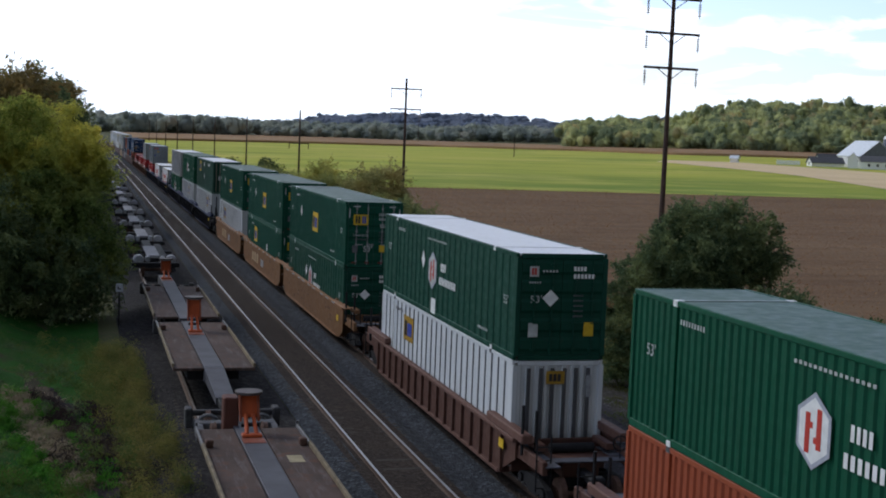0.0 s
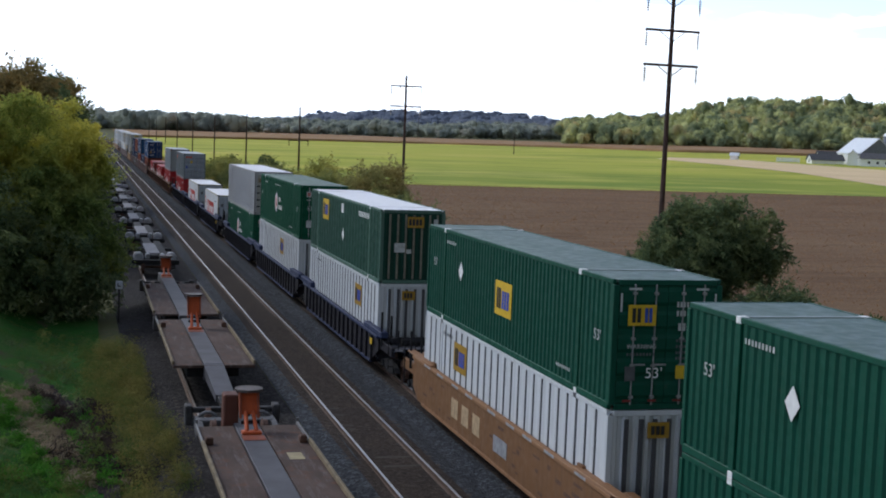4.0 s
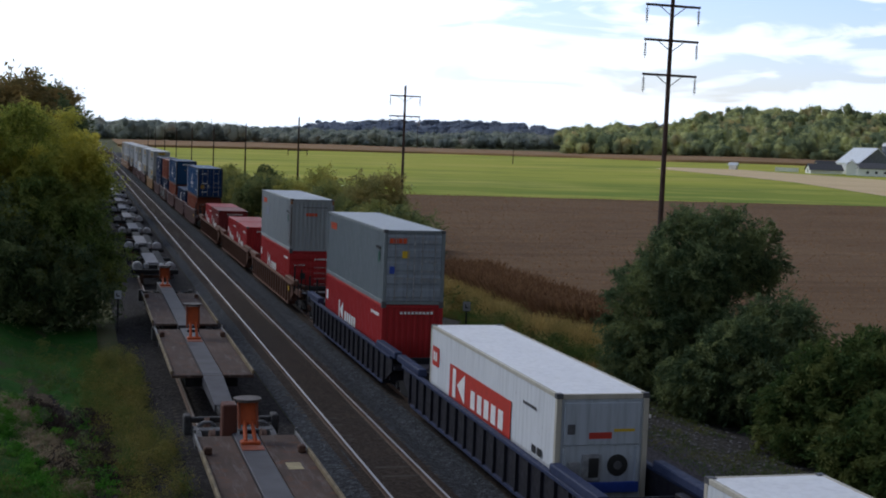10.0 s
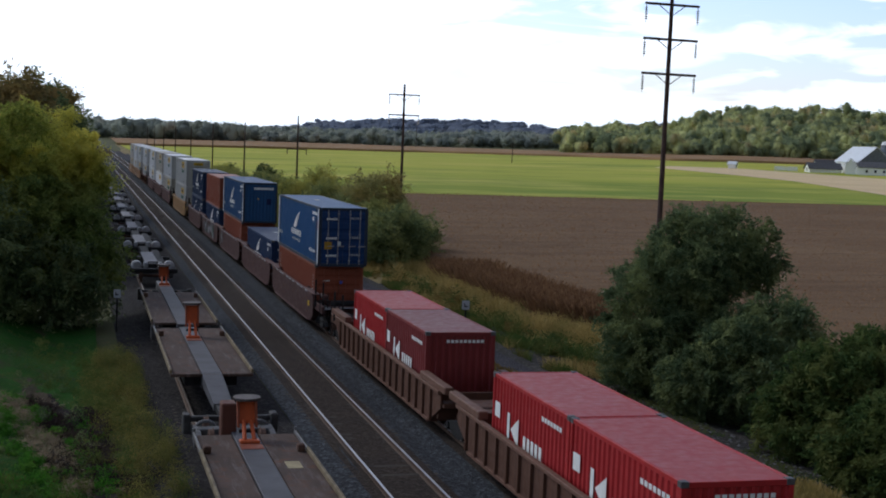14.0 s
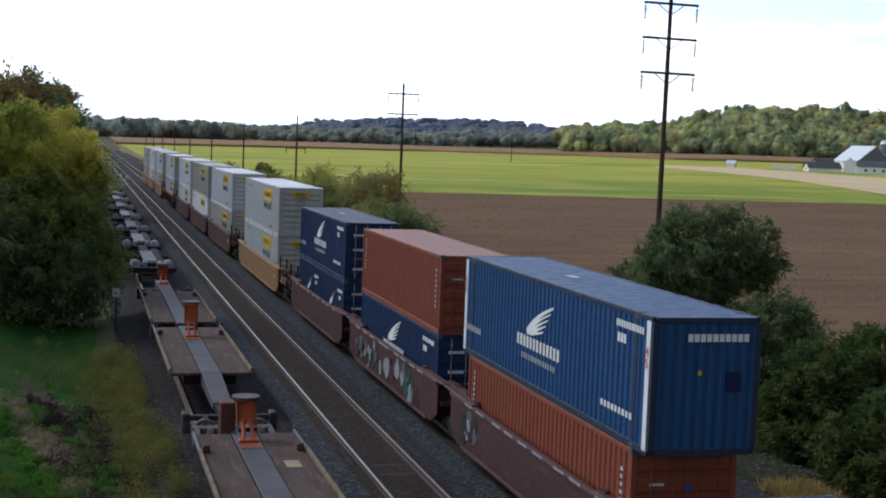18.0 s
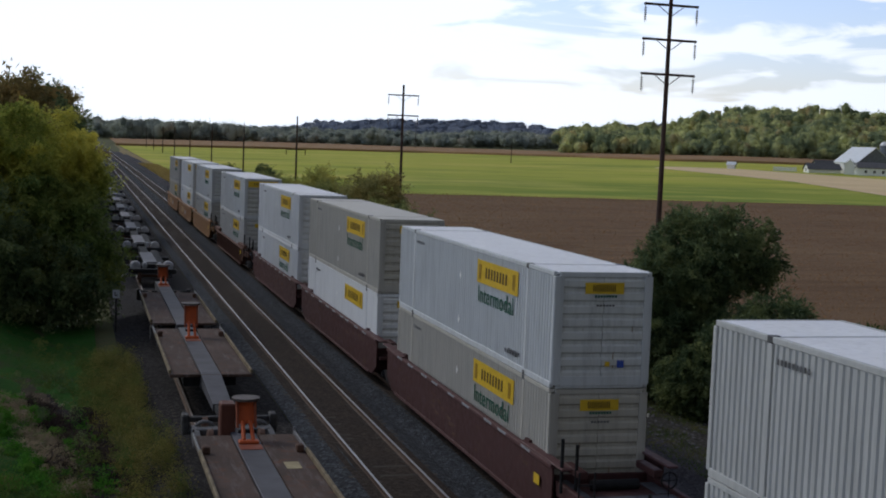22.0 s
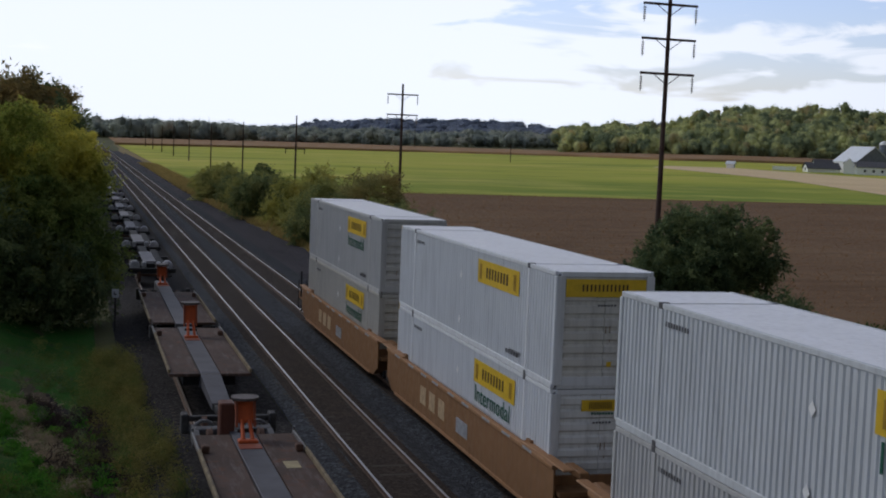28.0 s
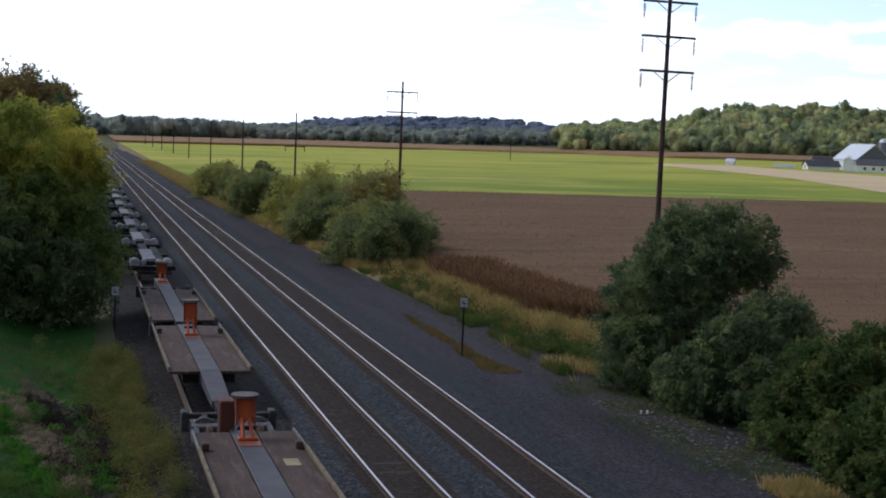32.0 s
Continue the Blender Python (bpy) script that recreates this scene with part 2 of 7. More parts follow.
RUST_STEEL = plain("rusty_steel", (.12, .065, .045), .8, .2, vary=.45)
GALV = plain("galvanised_rod", (.34, .34, .34), .5, .6, vary=.25)
CASTING = plain("corner_casting_steel", (.1, .1, .105), .6, .3, vary=.4)
WHITE = plain("white_marking", (.8, .8, .78), .5, vary=.12)
YELLOW = plain("yellow_marking", (.66, .43, .02), .5, vary=.15)
PRINT = plain("worn_white_print", (.5, .52, .5), .5, vary=.3)
BLACK = plain("black_marking", (.025, .025, .025), .5, vary=.2)
RED = plain("red_marking", (.5, .045, .03), .5, vary=.15)
ORANGE_RED = plain("orange_red_marking", (.62, .085, .025), .5, vary=.15)
BLUE = plain("blue_marking", (.035, .08, .4), .5, vary=.15)
DARK_GREEN = plain("green_marking", (.01, .1, .06), .5, vary=.15)
ORANGE_PAINT = paint((.5, .095, .025), .45, .5, .3, "orange_paint")
DECK = deck_mat("worn_steel_deck", (.1, .066, .053), (.15, .125, .115), (.13, .055, .03))
DECK_PLATE = plain("bare_centre_plate", (.072, .07, .082), .65, .2, vary=.3, scale=1.5)
CURB = plain("worn_yellow_kerb", (.2, .155, .09), .8, vary=.5, scale=3)
INSULATOR = plain("brown_insulator", (.03, .022, .022), .3, vary=.2)
BARK = plain("bark", (.06, .047, .036), .9, vary=.4, scale=5)
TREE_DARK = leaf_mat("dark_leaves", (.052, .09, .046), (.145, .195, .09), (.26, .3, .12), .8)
TREE_GREEN = leaf_mat("green_leaves", (.034, .07, .024), (.1, .15, .043), (.175, .195, .06), .8)
HEDGE_GREEN = leaf_mat("hedge_leaves", (.2, .23, .085), (.37, .39, .13), (.5, .46, .15), .5)
HEDGE_DARK = leaf_mat("dark_hedge_leaves", (.1, .14, .065), (.22, .27, .11), (.36, .37, .14), .5)
HEDGE_YELLOW = leaf_mat("yellow_hedge_leaves", (.25, .28, .09), (.45, .45, .13), (.6, .53, .14), .4)
HEDGE_BROWN = leaf_mat("brown_hedge_leaves", (.24, .24, .1), (.37, .35, .13), (.48, .38, .14), .4)
# the crown's lit top and shaded lower half are painted as two leaf colours
TREE_YELLOW = leaf_mat("yellowing_sunlit_leaves", (.2, .27, .06), (.47, .48, .11), (.82, .72, .15), .28)
TREE_SHADE = leaf_mat("shaded_green_leaves", (.085, .14, .042), (.22, .28, .075), (.35, .38, .1), .35)
TREE_BROWN = leaf_mat("autumn_leaves", (.16, .135, .06), (.28, .22, .085), (.38, .26, .09))
DRY_GRASS = leaf_mat("dry_grass", (.32, .235, .085), (.6, .45, .175), (.27, .23, .08), .6)
GREEN_GRASS = leaf_mat("long_grass", (.055, .105, .024), (.11, .165, .042), (.18, .17, .05), .5)
GOLDENROD = leaf_mat("yellow_weeds", (.13, .135, .035), (.32, .27, .085), (.1, .15, .04), .9)
CORN_LEAF = leaf_mat("corn_stalks", (.27, .15, .072), (.42, .25, .125), (.34, .19, .09), .15)
# leaf tones raised: sunlight and some haze are put into the colour
WOODS_SUNLIT = woods_mat("woodland_sunlit_green", (.27, .33, .19), (.7, .72, .33), (.74, .56, .27), .07)
# cloud shade and haze are put into the valley trees' tone
WOODS_DARK = woods_mat("woodland_cloud_shade", (.28, .32, .29), (.5, .53, .43), (.56, .53, .44), .05)
# bluish haze of distance is put into the far woods' colour
WOODS_FAR_HAZE = woods_mat("woodland_far_haze", (.27, .32, .41), (.33, .37, .45), (.37, .39, .45), .03)
HOUSE_WHITE = plain("white_boards", (.88, .88, .87), .6, vary=.06, scale=2)
ROOF_TIN = plain("pale_tin_roof", (.74, .78, .82), .5, .0, vary=.1, scale=1)
ROOF_DARK = plain("dark_shingle_roof", (.12, .12, .13), .8, vary=.3, scale=2)
EARTH = ground_mat("bare_earth", (.07, .05, .034), (.035, .038, .018), (.12, .092, .065), .9, 5, .08)
# near-black earth: the hollow's shade is put into this colour
HOLLOW_SHADE = ground_mat("hollow_shade_earth", (.014, .011, .012), (.026, .02, .02), (.045, .036, .034), .8, 7, .1)
TWIG = leaf_mat("dead_brush", (.03, .022, .022), (.055, .042, .037), (.09, .07, .055), .8)
STALK = leaf_mat("dark_corn_stalks", (.13, .07, .038), (.31, .185, .098), (.2, .11, .06), .8)
STRAW = leaf_mat("dead_straw", (.24, .19, .13), (.46, .37, .26), (.3, .25, .17), .8)
BRIGHT_GRASS = leaf_mat("fresh_grass", (.045, .16, .018), (.1, .28, .035), (.14, .27, .045), .8)
# white plate greyed: tree shade over the sign is put into the colour
SIGN_FACE = plain("shade_greyed_sign_face", (.42, .44, .48), .6, vary=.2)
WEED_BROWN = leaf_mat("brown_weeds", (.17, .11, .035), (.28, .19, .06), (.13, .11, .03), .6)
GLASS_DARK = plain("dark_window", (.03, .035, .04), .15, vary=.1)

# ---------------------------------------------------------------- mesh builders


class MB:
    """Collects vertices and faces of one mesh."""

    def __init__(self):
        self.v, self.f = [], []

    def add(self, vs, fs):
        n = len(self.v)
        self.v += [tuple(p) for p in vs]
        self.f += [tuple(i + n for i in f) for f in fs]
        return self

    def box(self, x0, x1, y0, y1, z0, z1, c=0.0):
        """A box, its edges chamfered by c."""
        if c <= 0:
            vs = [(x, y, z) for z in (z0, z1) for y in (y0, y1) for x in (x0, x1)]
            return self.add(vs, [(0, 2, 3, 1), (4, 5, 7, 6), (0, 1, 5, 4), (2, 6, 7, 3), (0, 4, 6, 2), (1, 3, 7, 5)])
        b = bmesh.new()
        bmesh.ops.create_cube(b, size=1)
        for p in b.verts:
            p.co = ((x0 + x1) / 2 + p.co.x * (x1 - x0), (y0 + y1) / 2 + p.co.y * (y1 - y0), (z0 + z1) / 2 + p.co.z * (z1 - z0))
        bmesh.ops.bevel(b, geom=b.edges[:], offset=c, segments=1, affect="EDGES")
        b.verts.index_update()
        self.add([p.co[:] for p in b.verts], [[p.index for p in f.verts] for f in b.faces])
        b.free()
        return self

    def quad(self, a, b, c, d):
        return self.add([a, b, c, d], [(0, 1, 2, 3)])

    def tube(self, p0, p1, r0, r1=None, n=8):
        r1 = r0 if r1 is None else r1
        p0, p1 = Vector(p0), Vector(p1)
        q = (p1 - p0).to_track_quat("Z", "Y").to_matrix()
        vs = []
        for p, r in ((p0, r0), (p1, r1)):
            vs += [p + q @ Vector((math.cos(2 * math.pi * i / n) * r, math.sin(2 * math.pi * i / n) * r, 0)) for i in range(n)]
        fs = [(i, (i + 1) % n, n + (i + 1) % n, n + i) for i in range(n)] + [tuple(range(n - 1, -1, -1)), tuple(range(n, 2 * n))]
        return self.add(vs, fs)

    def sweep(self, pts, r, n=6):
        """One bent tube along points in a plane of equal y."""
        m = len(pts)
        for j, p in enumerate(pts):
            a, b = Vector(pts[max(j - 1, 0)]), Vector(pts[min(j + 1, m - 1)])
            t = (b - a).normalized()
            side = Vector((0, 1, 0))
            up = t.cross(side)
            self.v += [tuple(Vector(p) + side * (r * math.cos(2 * math.pi * i / n)) + up * (r * math.sin(2 * math.pi * i / n))) for i in range(n)]
        k = len(self.v) - m * n
        self.f += [(k + j * n + i, k + j * n + (i + 1) % n, k + (j + 1) * n + (i + 1) % n, k + (j + 1) * n + i) for j in range(m - 1) for i in range(n)]
        self.f += [tuple(k + i for i in range(n)), tuple(k + (m - 1) * n + i for i in range(n))]
        return self

    def prism(self, outline, y0, y1):
        """An outline of (x, z) pushed from y0 to y1."""
        n = len(outline)
        vs = [(x, y0, z) for x, z in outline] + [(x, y1, z) for x, z in outline]
        return self.add(vs, [(i, (i + 1) % n, n + (i + 1) % n, n + i) for i in range(n)] + [tuple(range(n - 1, -1, -1)), tuple(range(n, 2 * n))])

    def plate(self, outline, x0, x1):
        """An outline of (y, z) with thickness from x0 to x1."""
        n = len(outline)
        vs = [(x0, y, z) for y, z in outline] + [(x1, y, z) for y, z in outline]
        return self.add(vs, [(i, (i + 1) % n, n + (i + 1) % n, n + i) for i in range(n)] + [tuple(range(n - 1, -1, -1)), tuple(range(n, 2 * n))])

    def mesh(self, name, mat, smooth=False):
        me = bpy.data.meshes.new(name)
        me.from_pydata(self.v, [], self.f)
        me.materials.append(mat)
        if smooth:
            me.shade_smooth()
        me.update()
        return me


MESHES = {}


def shared(key, name, mat, build):
    """The mesh under that key and material, built on first use."""
    k = (key, mat.name)
    if k not in MESHES:
        mb = MB()
        build(mb)
        MESHES[k] = mb.mesh(name, mat)
    return MESHES[k]


def part(name, me, mat, parent, label="", at=None):
    """One mesh object under a thing or a part. me: an MB or ready mesh data."""
    if isinstance(me, MB):
        me = me.mesh(name, mat)
    ob = new(name, me)
    ob.parent = parent
    if at is not None:
        ob.matrix_basis = at if isinstance(at, Matrix) else Matrix.Translation(at)
    if name in ("lettering", "rust_patch") and len(ob.data.polygons) > 6:
        tagged(ob, label, kind="stuff")
    elif label:
        tagged(ob, label)
    return ob


def thing(name, m, label, category, group="", kind=""):
    ob = new(name)
    ob.empty_display_size = 0.3
    ob.matrix_world = m if isinstance(m, Matrix) else Matrix.Translation(m)
    return tagged(ob, label, category, group, kind)


def cloud_mesh(name, co, mat):
    """A mesh of loose polygons from an array of corners (count, corners, 3)."""
    n, k = co.shape[0], co.shape[1]
    me = bpy.data.meshes.new(name)
    me.vertices.add(n * k)
    me.vertices.foreach_set("co", co.reshape(-1).astype(np.float32))
    me.loops.add(n * k)
    me.loops.foreach_set("vertex_index", np.arange(n * k, dtype=np.int32))
    me.polygons.add(n)
    me.polygons.foreach_set("loop_start", np.arange(0, n * k, k, dtype=np.int32))
    me.materials.append(mat)
    me.update(calc_edges=True)
    return me


WORDS = {}


def word_mesh(text, height, mat):
    """Lettering in the built-in font as a flat mesh in x and y, its middle at the origin."""
    key = (text, height, mat.name)
    if key not in WORDS:
        cu = bpy.data.curves.new("lettering", "FONT")
        cu.body, cu.size, cu.align_x, cu.align_y, cu.extrude = text, height * 1.38, "CENTER", "CENTER", 0.004
        cu.space_character = 1.08
        ob = bpy.data.objects.new("lettering", cu)
        me = bpy.data.meshes.new_from_object(ob)
        me.materials.clear()
        me.materials.append(mat)
        bpy.data.objects.remove(ob)
        WORDS[key] = me
    return WORDS[key]

# ---------------------------------------------------------------- land
X_SIDING, X_MID, X_TRAIN = 4.52, 8.81, 12.52


def land(x, y):
    """Height of the open land: flat by the line, rising slowly towards the far woods."""
    r, az = math.hypot(x, y), math.degrees(math.atan2(x, y))
    k = float(np.interp(az, [2.7, 13.3, 27.6, 33], [.0022, .0046, .0122, .0123]))
    far = -1.2 + max(0.0, r - 350) * k if y > 0 else -1.2
    t = min(1.0, max(0.0, (x - 20.5) / 5.0))          # the bank down to the fields
    z = -0.62 + (far + 0.62) * t * t * (3 - 2 * t) if x < 25.5 and r < 400 else far
    if x < 3:
        s = min(1.0, max(0.0, (1.6 - x) / 5.0))
        z = -0.62 - 0.25 * math.sin(s * math.pi) + 0.55 * s * s + (1.6 * min(1.0, max(0.0, (-6 - x) / 20)))
        if x < 1.6 and 10 < y < 90:
            z += 0.3 * s * noise.noise((x * .35, y * .25, 3))
    return z


def grid(name, xs, ys, mat, lift=0.0, height=land):
    mb = MB()
    mb.v = [(x, y, height(x, y) + lift) for y in ys for x in xs]
    w = len(xs)
    mb.f = [(j * w + i, j * w + i + 1, (j + 1) * w + i + 1, (j + 1) * w + i) for j in range(len(ys) - 1) for i in range(w - 1)]
    return new(name, mb.mesh(name, mat, True))


def steps(*runs):
    out = []
    for a, b, n in runs:
        out += list(np.linspace(a, b, n, endpoint=False))
    return [float(v) for v in out] + [float(runs[-1][1])]


XS = steps((-4500, -400, 12), (-400, -40, 12), (-40, -8, 10), (-8, 3, 22), (3, 20, 8), (20, 26, 8), (26, 80, 10), (80, 500, 24), (500, 4500, 16))
YS = steps((-4500, -200, 8), (-200, 0, 6), (0, 30, 10), (30, 90, 50), (90, 400, 24), (400, 1500, 30), (1500, 4600, 14))
ground = grid("ground", XS, YS, MEADOW)
tagged(ground, "open farmland with rough grass reaching the horizon", "ground", kind="structure")


def field(name, outline, mat, lift, label, cells=14, wall=False):
    """A sheet of crop over the land, between a near and a far row of corners."""
    near, far = outline
    mb = MB()
    n = len(near) - 1
    cols = cells * n
    rows = cells * 2
    for j in range(rows + 1):
        v = max(0, j - wall) / (rows - wall)
        for i in range(cols + 1):
            s = i / cells
            a = min(int(s), n - 1)
            u = s - a
            p = [near[a][d] * (1 - u) + near[a + 1][d] * u for d in (0, 1)]
            q = [far[a][d] * (1 - u) + far[a + 1][d] * u for d in (0, 1)]
            x, y = p[0] * (1 - v) + q[0] * v, p[1] * (1 - v) + q[1] * v
            mb.v.append((x, y, land(x, y) + (lift if j or not wall else .05)))
    mb.f = [(j * (cols + 1) + i, j * (cols + 1) + i + 1, (j + 1) * (cols + 1) + i + 1, (j + 1) * (cols + 1) + i) for j in range(rows) for i in range(cols)]
    ob = new(name, mb.mesh(name, mat, True))
    return tagged(ob, label, "field", kind="structure")


field("green_field", [[(22.5, 100), (40, 150), (120, 150), (420, 240)], [(24, 950), (230, 980), (330, 800), (640, 900)]], GREEN_FIELD, .12, "green and yellowing bean field, sunlight put into its colour", 20)
field("stubble_field", [[(247, 552), (236, 411), (213, 322), (340, 330)], [(268, 585), (292, 560), (305, 462), (420, 480)]], TAN_FIELD, .24, "pale tan stubble strip beside the farm")
field("far_corn_field", [[(22, 850), (147, 900), (229, 890), (308, 790), (333, 715), (401, 690), (560, 700)],
                         [(26, 1235), (205, 1390), (288, 1232), (368, 991), (433, 944), (530, 927), (700, 930)]], FAR_CORN, 1.3, "strip of dry tan corn before the woods", 8, True)

lawn = grid("lawn", steps((-30, -4, 14), (-4, 0.9, 26)), steps((8, 30, 12), (30, 70, 80)), LAWN, .16)
tagged(lawn, "dark green mown grass bank beside the siding", "lawn", kind="structure")
verge = grid("verge", steps((19.2, 25, 12), (25, 30, 6)), steps((5, 30, 6), (30, 120, 40), (120, 420, 20)), SOIL, .05)
tagged(verge, "weedy earth verge between path and corn", "verge", kind="structure")


def path_edge(y):
    """Where the path's stones end and the verge begins."""
    return float(np.interp(y, [30, 42, 48, 55, 70, 85, 100, 120, 150, 200, 250, 360, 900], [17.6, 18.3, 19.1, 19.6, 19.9, 19.7, 19.3, 18.9, 18.1, 17.0, 16.7, 17.2, 17.4]))


def bed(name, outline, y0, y1, mat, label):
    """A long bed with an (x, z) profile along the line."""
    mb = MB()
    ys = steps((y0, 60, 30), (60, 200, 30), (200, y1, 10))
    for y in ys:
        for x, z in outline:
            mb.v.append((x, y, z + 0.025 * noise.noise((x * 1.3, y * 1.1, 5))))
    w = len(outline)
    mb.f = [(j * w + i, j * w + i + 1, (j + 1) * w + i + 1, (j + 1) * w + i) for j in range(len(ys) - 1) for i in range(w - 1)]
    ob = new(name, mb.mesh(name, mat, True))
    return tagged(ob, label, "track bed", kind="structure")


def bench(x):
    """The ballast profile across one track."""
    return [(x - 1.75, -.3), (x - 1.4, -.17), (x - .95, -.15), (x - .6, -.2), (x, -.205), (x + .6, -.2), (x + .95, -.15), (x + 1.4, -.17), (x + 1.75, -.3)]


bed("ballast", bench(X_MID) + bench(X_TRAIN) + [(15.2, -.55), (15.9, -.66)], -80, 1500, BALLAST, "grey crushed stone ballast under two main tracks")
bed("siding_bed", [(1.5, -.72), (2.2, -.52), (3.0, -.3), (3.4, -.22), (4.52, -.21), (5.7, -.22), (6.3, -.36), (X_MID - 1.76, -.32)], -80, 1500, DARK_BALLAST, "dark oily ballast under the siding")
bed("service_path", [(15.5, -.62), (16.2, -.57), (17.2, -.56), (18.5, -.57), (19.4, -.56), (20.2, -.66)], -80, 1500, CINDER, "dark cinder service path beside the line")


mb = MB()
vy = steps((90, 260, 60), (260, 900, 40))
for y in vy:
    a, b = path_edge(y) + .5 * noise.noise((0, y * .2, 1)), 23.0 + .8 * noise.noise((4, y * .1, 2))
    mb.v += [(a + (b - a) * i / 6, y, (-.57 if i else -.7) + .1 * i / 6 + (land(a + (b - a) * i / 6, y) + .62) * i / 6) for i in range(7)]
mb.f = [(j * 7 + i, j * 7 + i + 1, (j + 1) * 7 + i + 1, (j + 1) * 7 + i) for j in range(len(vy) - 1) for i in range(6)]
tagged(new("far_verge", mb.mesh("far_verge", VERGE_FAR, True)), "dry tan grass strip between path and field", "verge", kind="structure")


for nm, x in (("crib_middle", X_MID), ("crib_outer", X_TRAIN)):
    bed(nm, [(x - 1.4, -.2), (x - 1.1, -.147), (x - .7, -.15), (x - .35, -.15), (x, -.148), (x + .35, -.15), (x + .7, -.15), (x + 1.1, -.147), (x + 1.4, -.2)], -80, 1500, CRIB, "brown dusty stone between the rails")


def rail_profile(x):
    w, h = .0365, .038
    return [(x - .076, -.17), (x + .076, -.17), (x + .07, -.158), (x + .012, -.14), (x + .01, -h - .006), (x + w, -h), (x + w, -.006), (x - w, -.006),
            (x - w, -h), (x - .01, -h - .006), (x - .012, -.14), (x - .07, -.158)]


def track(name, x, label, worn, y1=1480.0):
    """Two rails on ties; the near ties are pieces of their own."""
    tr = thing(name, (x, 0, 0), label, "railway track", kind="structure")
    for s in (-.7525, .7525):
        r = part("rail", MB().prism(rail_profile(s), -60, y1), RAIL_STEEL, tr)
        part("railhead", MB().box(s - .034, s + .034, -60, y1, -.0058, 0), worn, r, "bright worn rail head")
    return tr


def tie_build(mb):
    mb.box(-1.3, 1.3, -.115, .115, -.3, -.152, .012)
    for s in (-.7525, .7525):
        mb.box(s - .18, s + .18, -.09, .09, -.153, -.145)


TIE = shared("tie", "tie", WOOD_TIE, tie_build)
DULL_HEAD = plain("dull_rail", (.3, .26, .23), .5, .6, vary=.15)
tracks = [track("track_siding", X_SIDING, "rusty siding track on dark ballast", DULL_HEAD), track("track_middle", X_MID, "main line track with bright rails", RAIL_TOP),
          track("track_train", X_TRAIN, "outer main line track with bright rails", RAIL_TOP)]


def ties(tr, y0, count, rest):
    """count single ties from y0 on, then the rest as one mesh."""
    for i in range(count):
        part("tie", TIE, WOOD_TIE, tr, at=pose(random.uniform(-.04, .04), y0 + i * .53, random.uniform(-.02, -.003), 0, 0, random.uniform(-.6, .6)))
    mb = MB()
    for i in range(rest):
        y = y0 + (count + i) * .53
        mb.box(-1.3, 1.3, y - .115, y + .115, -.3, -.153)
    tagged(part("far_ties", mb, WOOD_TIE, tr), kind="stuff")


ties(tracks[1], 28, 150, 700)
ties(tracks[2], 28, 150, 700)
for y in range(20):
    part("tie", TIE, WOOD_TIE, tracks[0], at=(0, 37 + y * .53, -.085))

# ---------------------------------------------------------------- plants


def leaves(name, centres, radii, per, size, mat, parent=None, label="", flat=0.6, seed=1, long=1.5, twigs=0):
    """Loose leaves round clump centres: centres (n, 3), radii (n,), per leaves to a clump."""
    g = np.random.default_rng(seed)
    n = len(centres) * per
    c = np.repeat(np.asarray(centres), per, 0)
    r = np.repeat(np.asarray(radii), per)[:, None]
    d = g.normal(size=(n, 3))
    d /= np.linalg.norm(d, axis=1, keepdims=True)
    p = c + d * r * g.random((n, 1)) ** .45 * np.array([1, 1, flat])
    a = g.normal(size=(n, 3)) + np.array([0, 0, -.35])
    if twigs:
        # drooping sprays: the leaves sit along a few twigs of each clump
        td = g.normal(size=(len(centres) * twigs, 3)) * np.array([1, 1, .75])
        td /= np.linalg.norm(td, axis=1, keepdims=True)
        td = td[np.repeat(np.arange(len(centres)), per) * twigs + g.integers(0, twigs, n)]
        u = g.random((n, 1)) ** .7
        p = c + td * r * u * 1.35 + g.normal(size=(n, 3)) * r * .15 - np.array([0, 0, .3]) * r * u * u
        a = td + .55 * g.normal(size=(n, 3)) + np.array([0, 0, -.25])
    a /= np.linalg.norm(a, axis=1, keepdims=True)
    b = np.cross(a, g.normal(size=(n, 3)))
    b /= np.linalg.norm(b, axis=1, keepdims=True)
    s = size * (.6 + .8 * g.random((n, 1)))
    a, b = a * s * long, b * s * .5
    co = np.stack([p - a * .5, p + b * .5, p + a * .5, p - b * .5], 1)
    me = cloud_mesh(name, co, mat)
    return part(name, me, mat, parent, label)


def crown_clumps(lobes, count, seed, shell=.55):
    """Clump centres in the outer shell of several ellipsoid lobes (cx, cy, cz, rx, ry, rz)."""
    g = np.random.default_rng(seed)
    lobes = np.asarray(lobes, float)
    vol = lobes[:, 3] * lobes[:, 4] * lobes[:, 5]
    pick = g.choice(len(lobes), count, p=vol ** .67 / (vol ** .67).sum())
    d = g.normal(size=(count, 3))
    d /= np.linalg.norm(d, axis=1, keepdims=True)
    rr = shell + (1.04 - shell) * g.random((count, 1)) ** .6
    return lobes[pick, :3] + d * lobes[pick, 3:] * rr


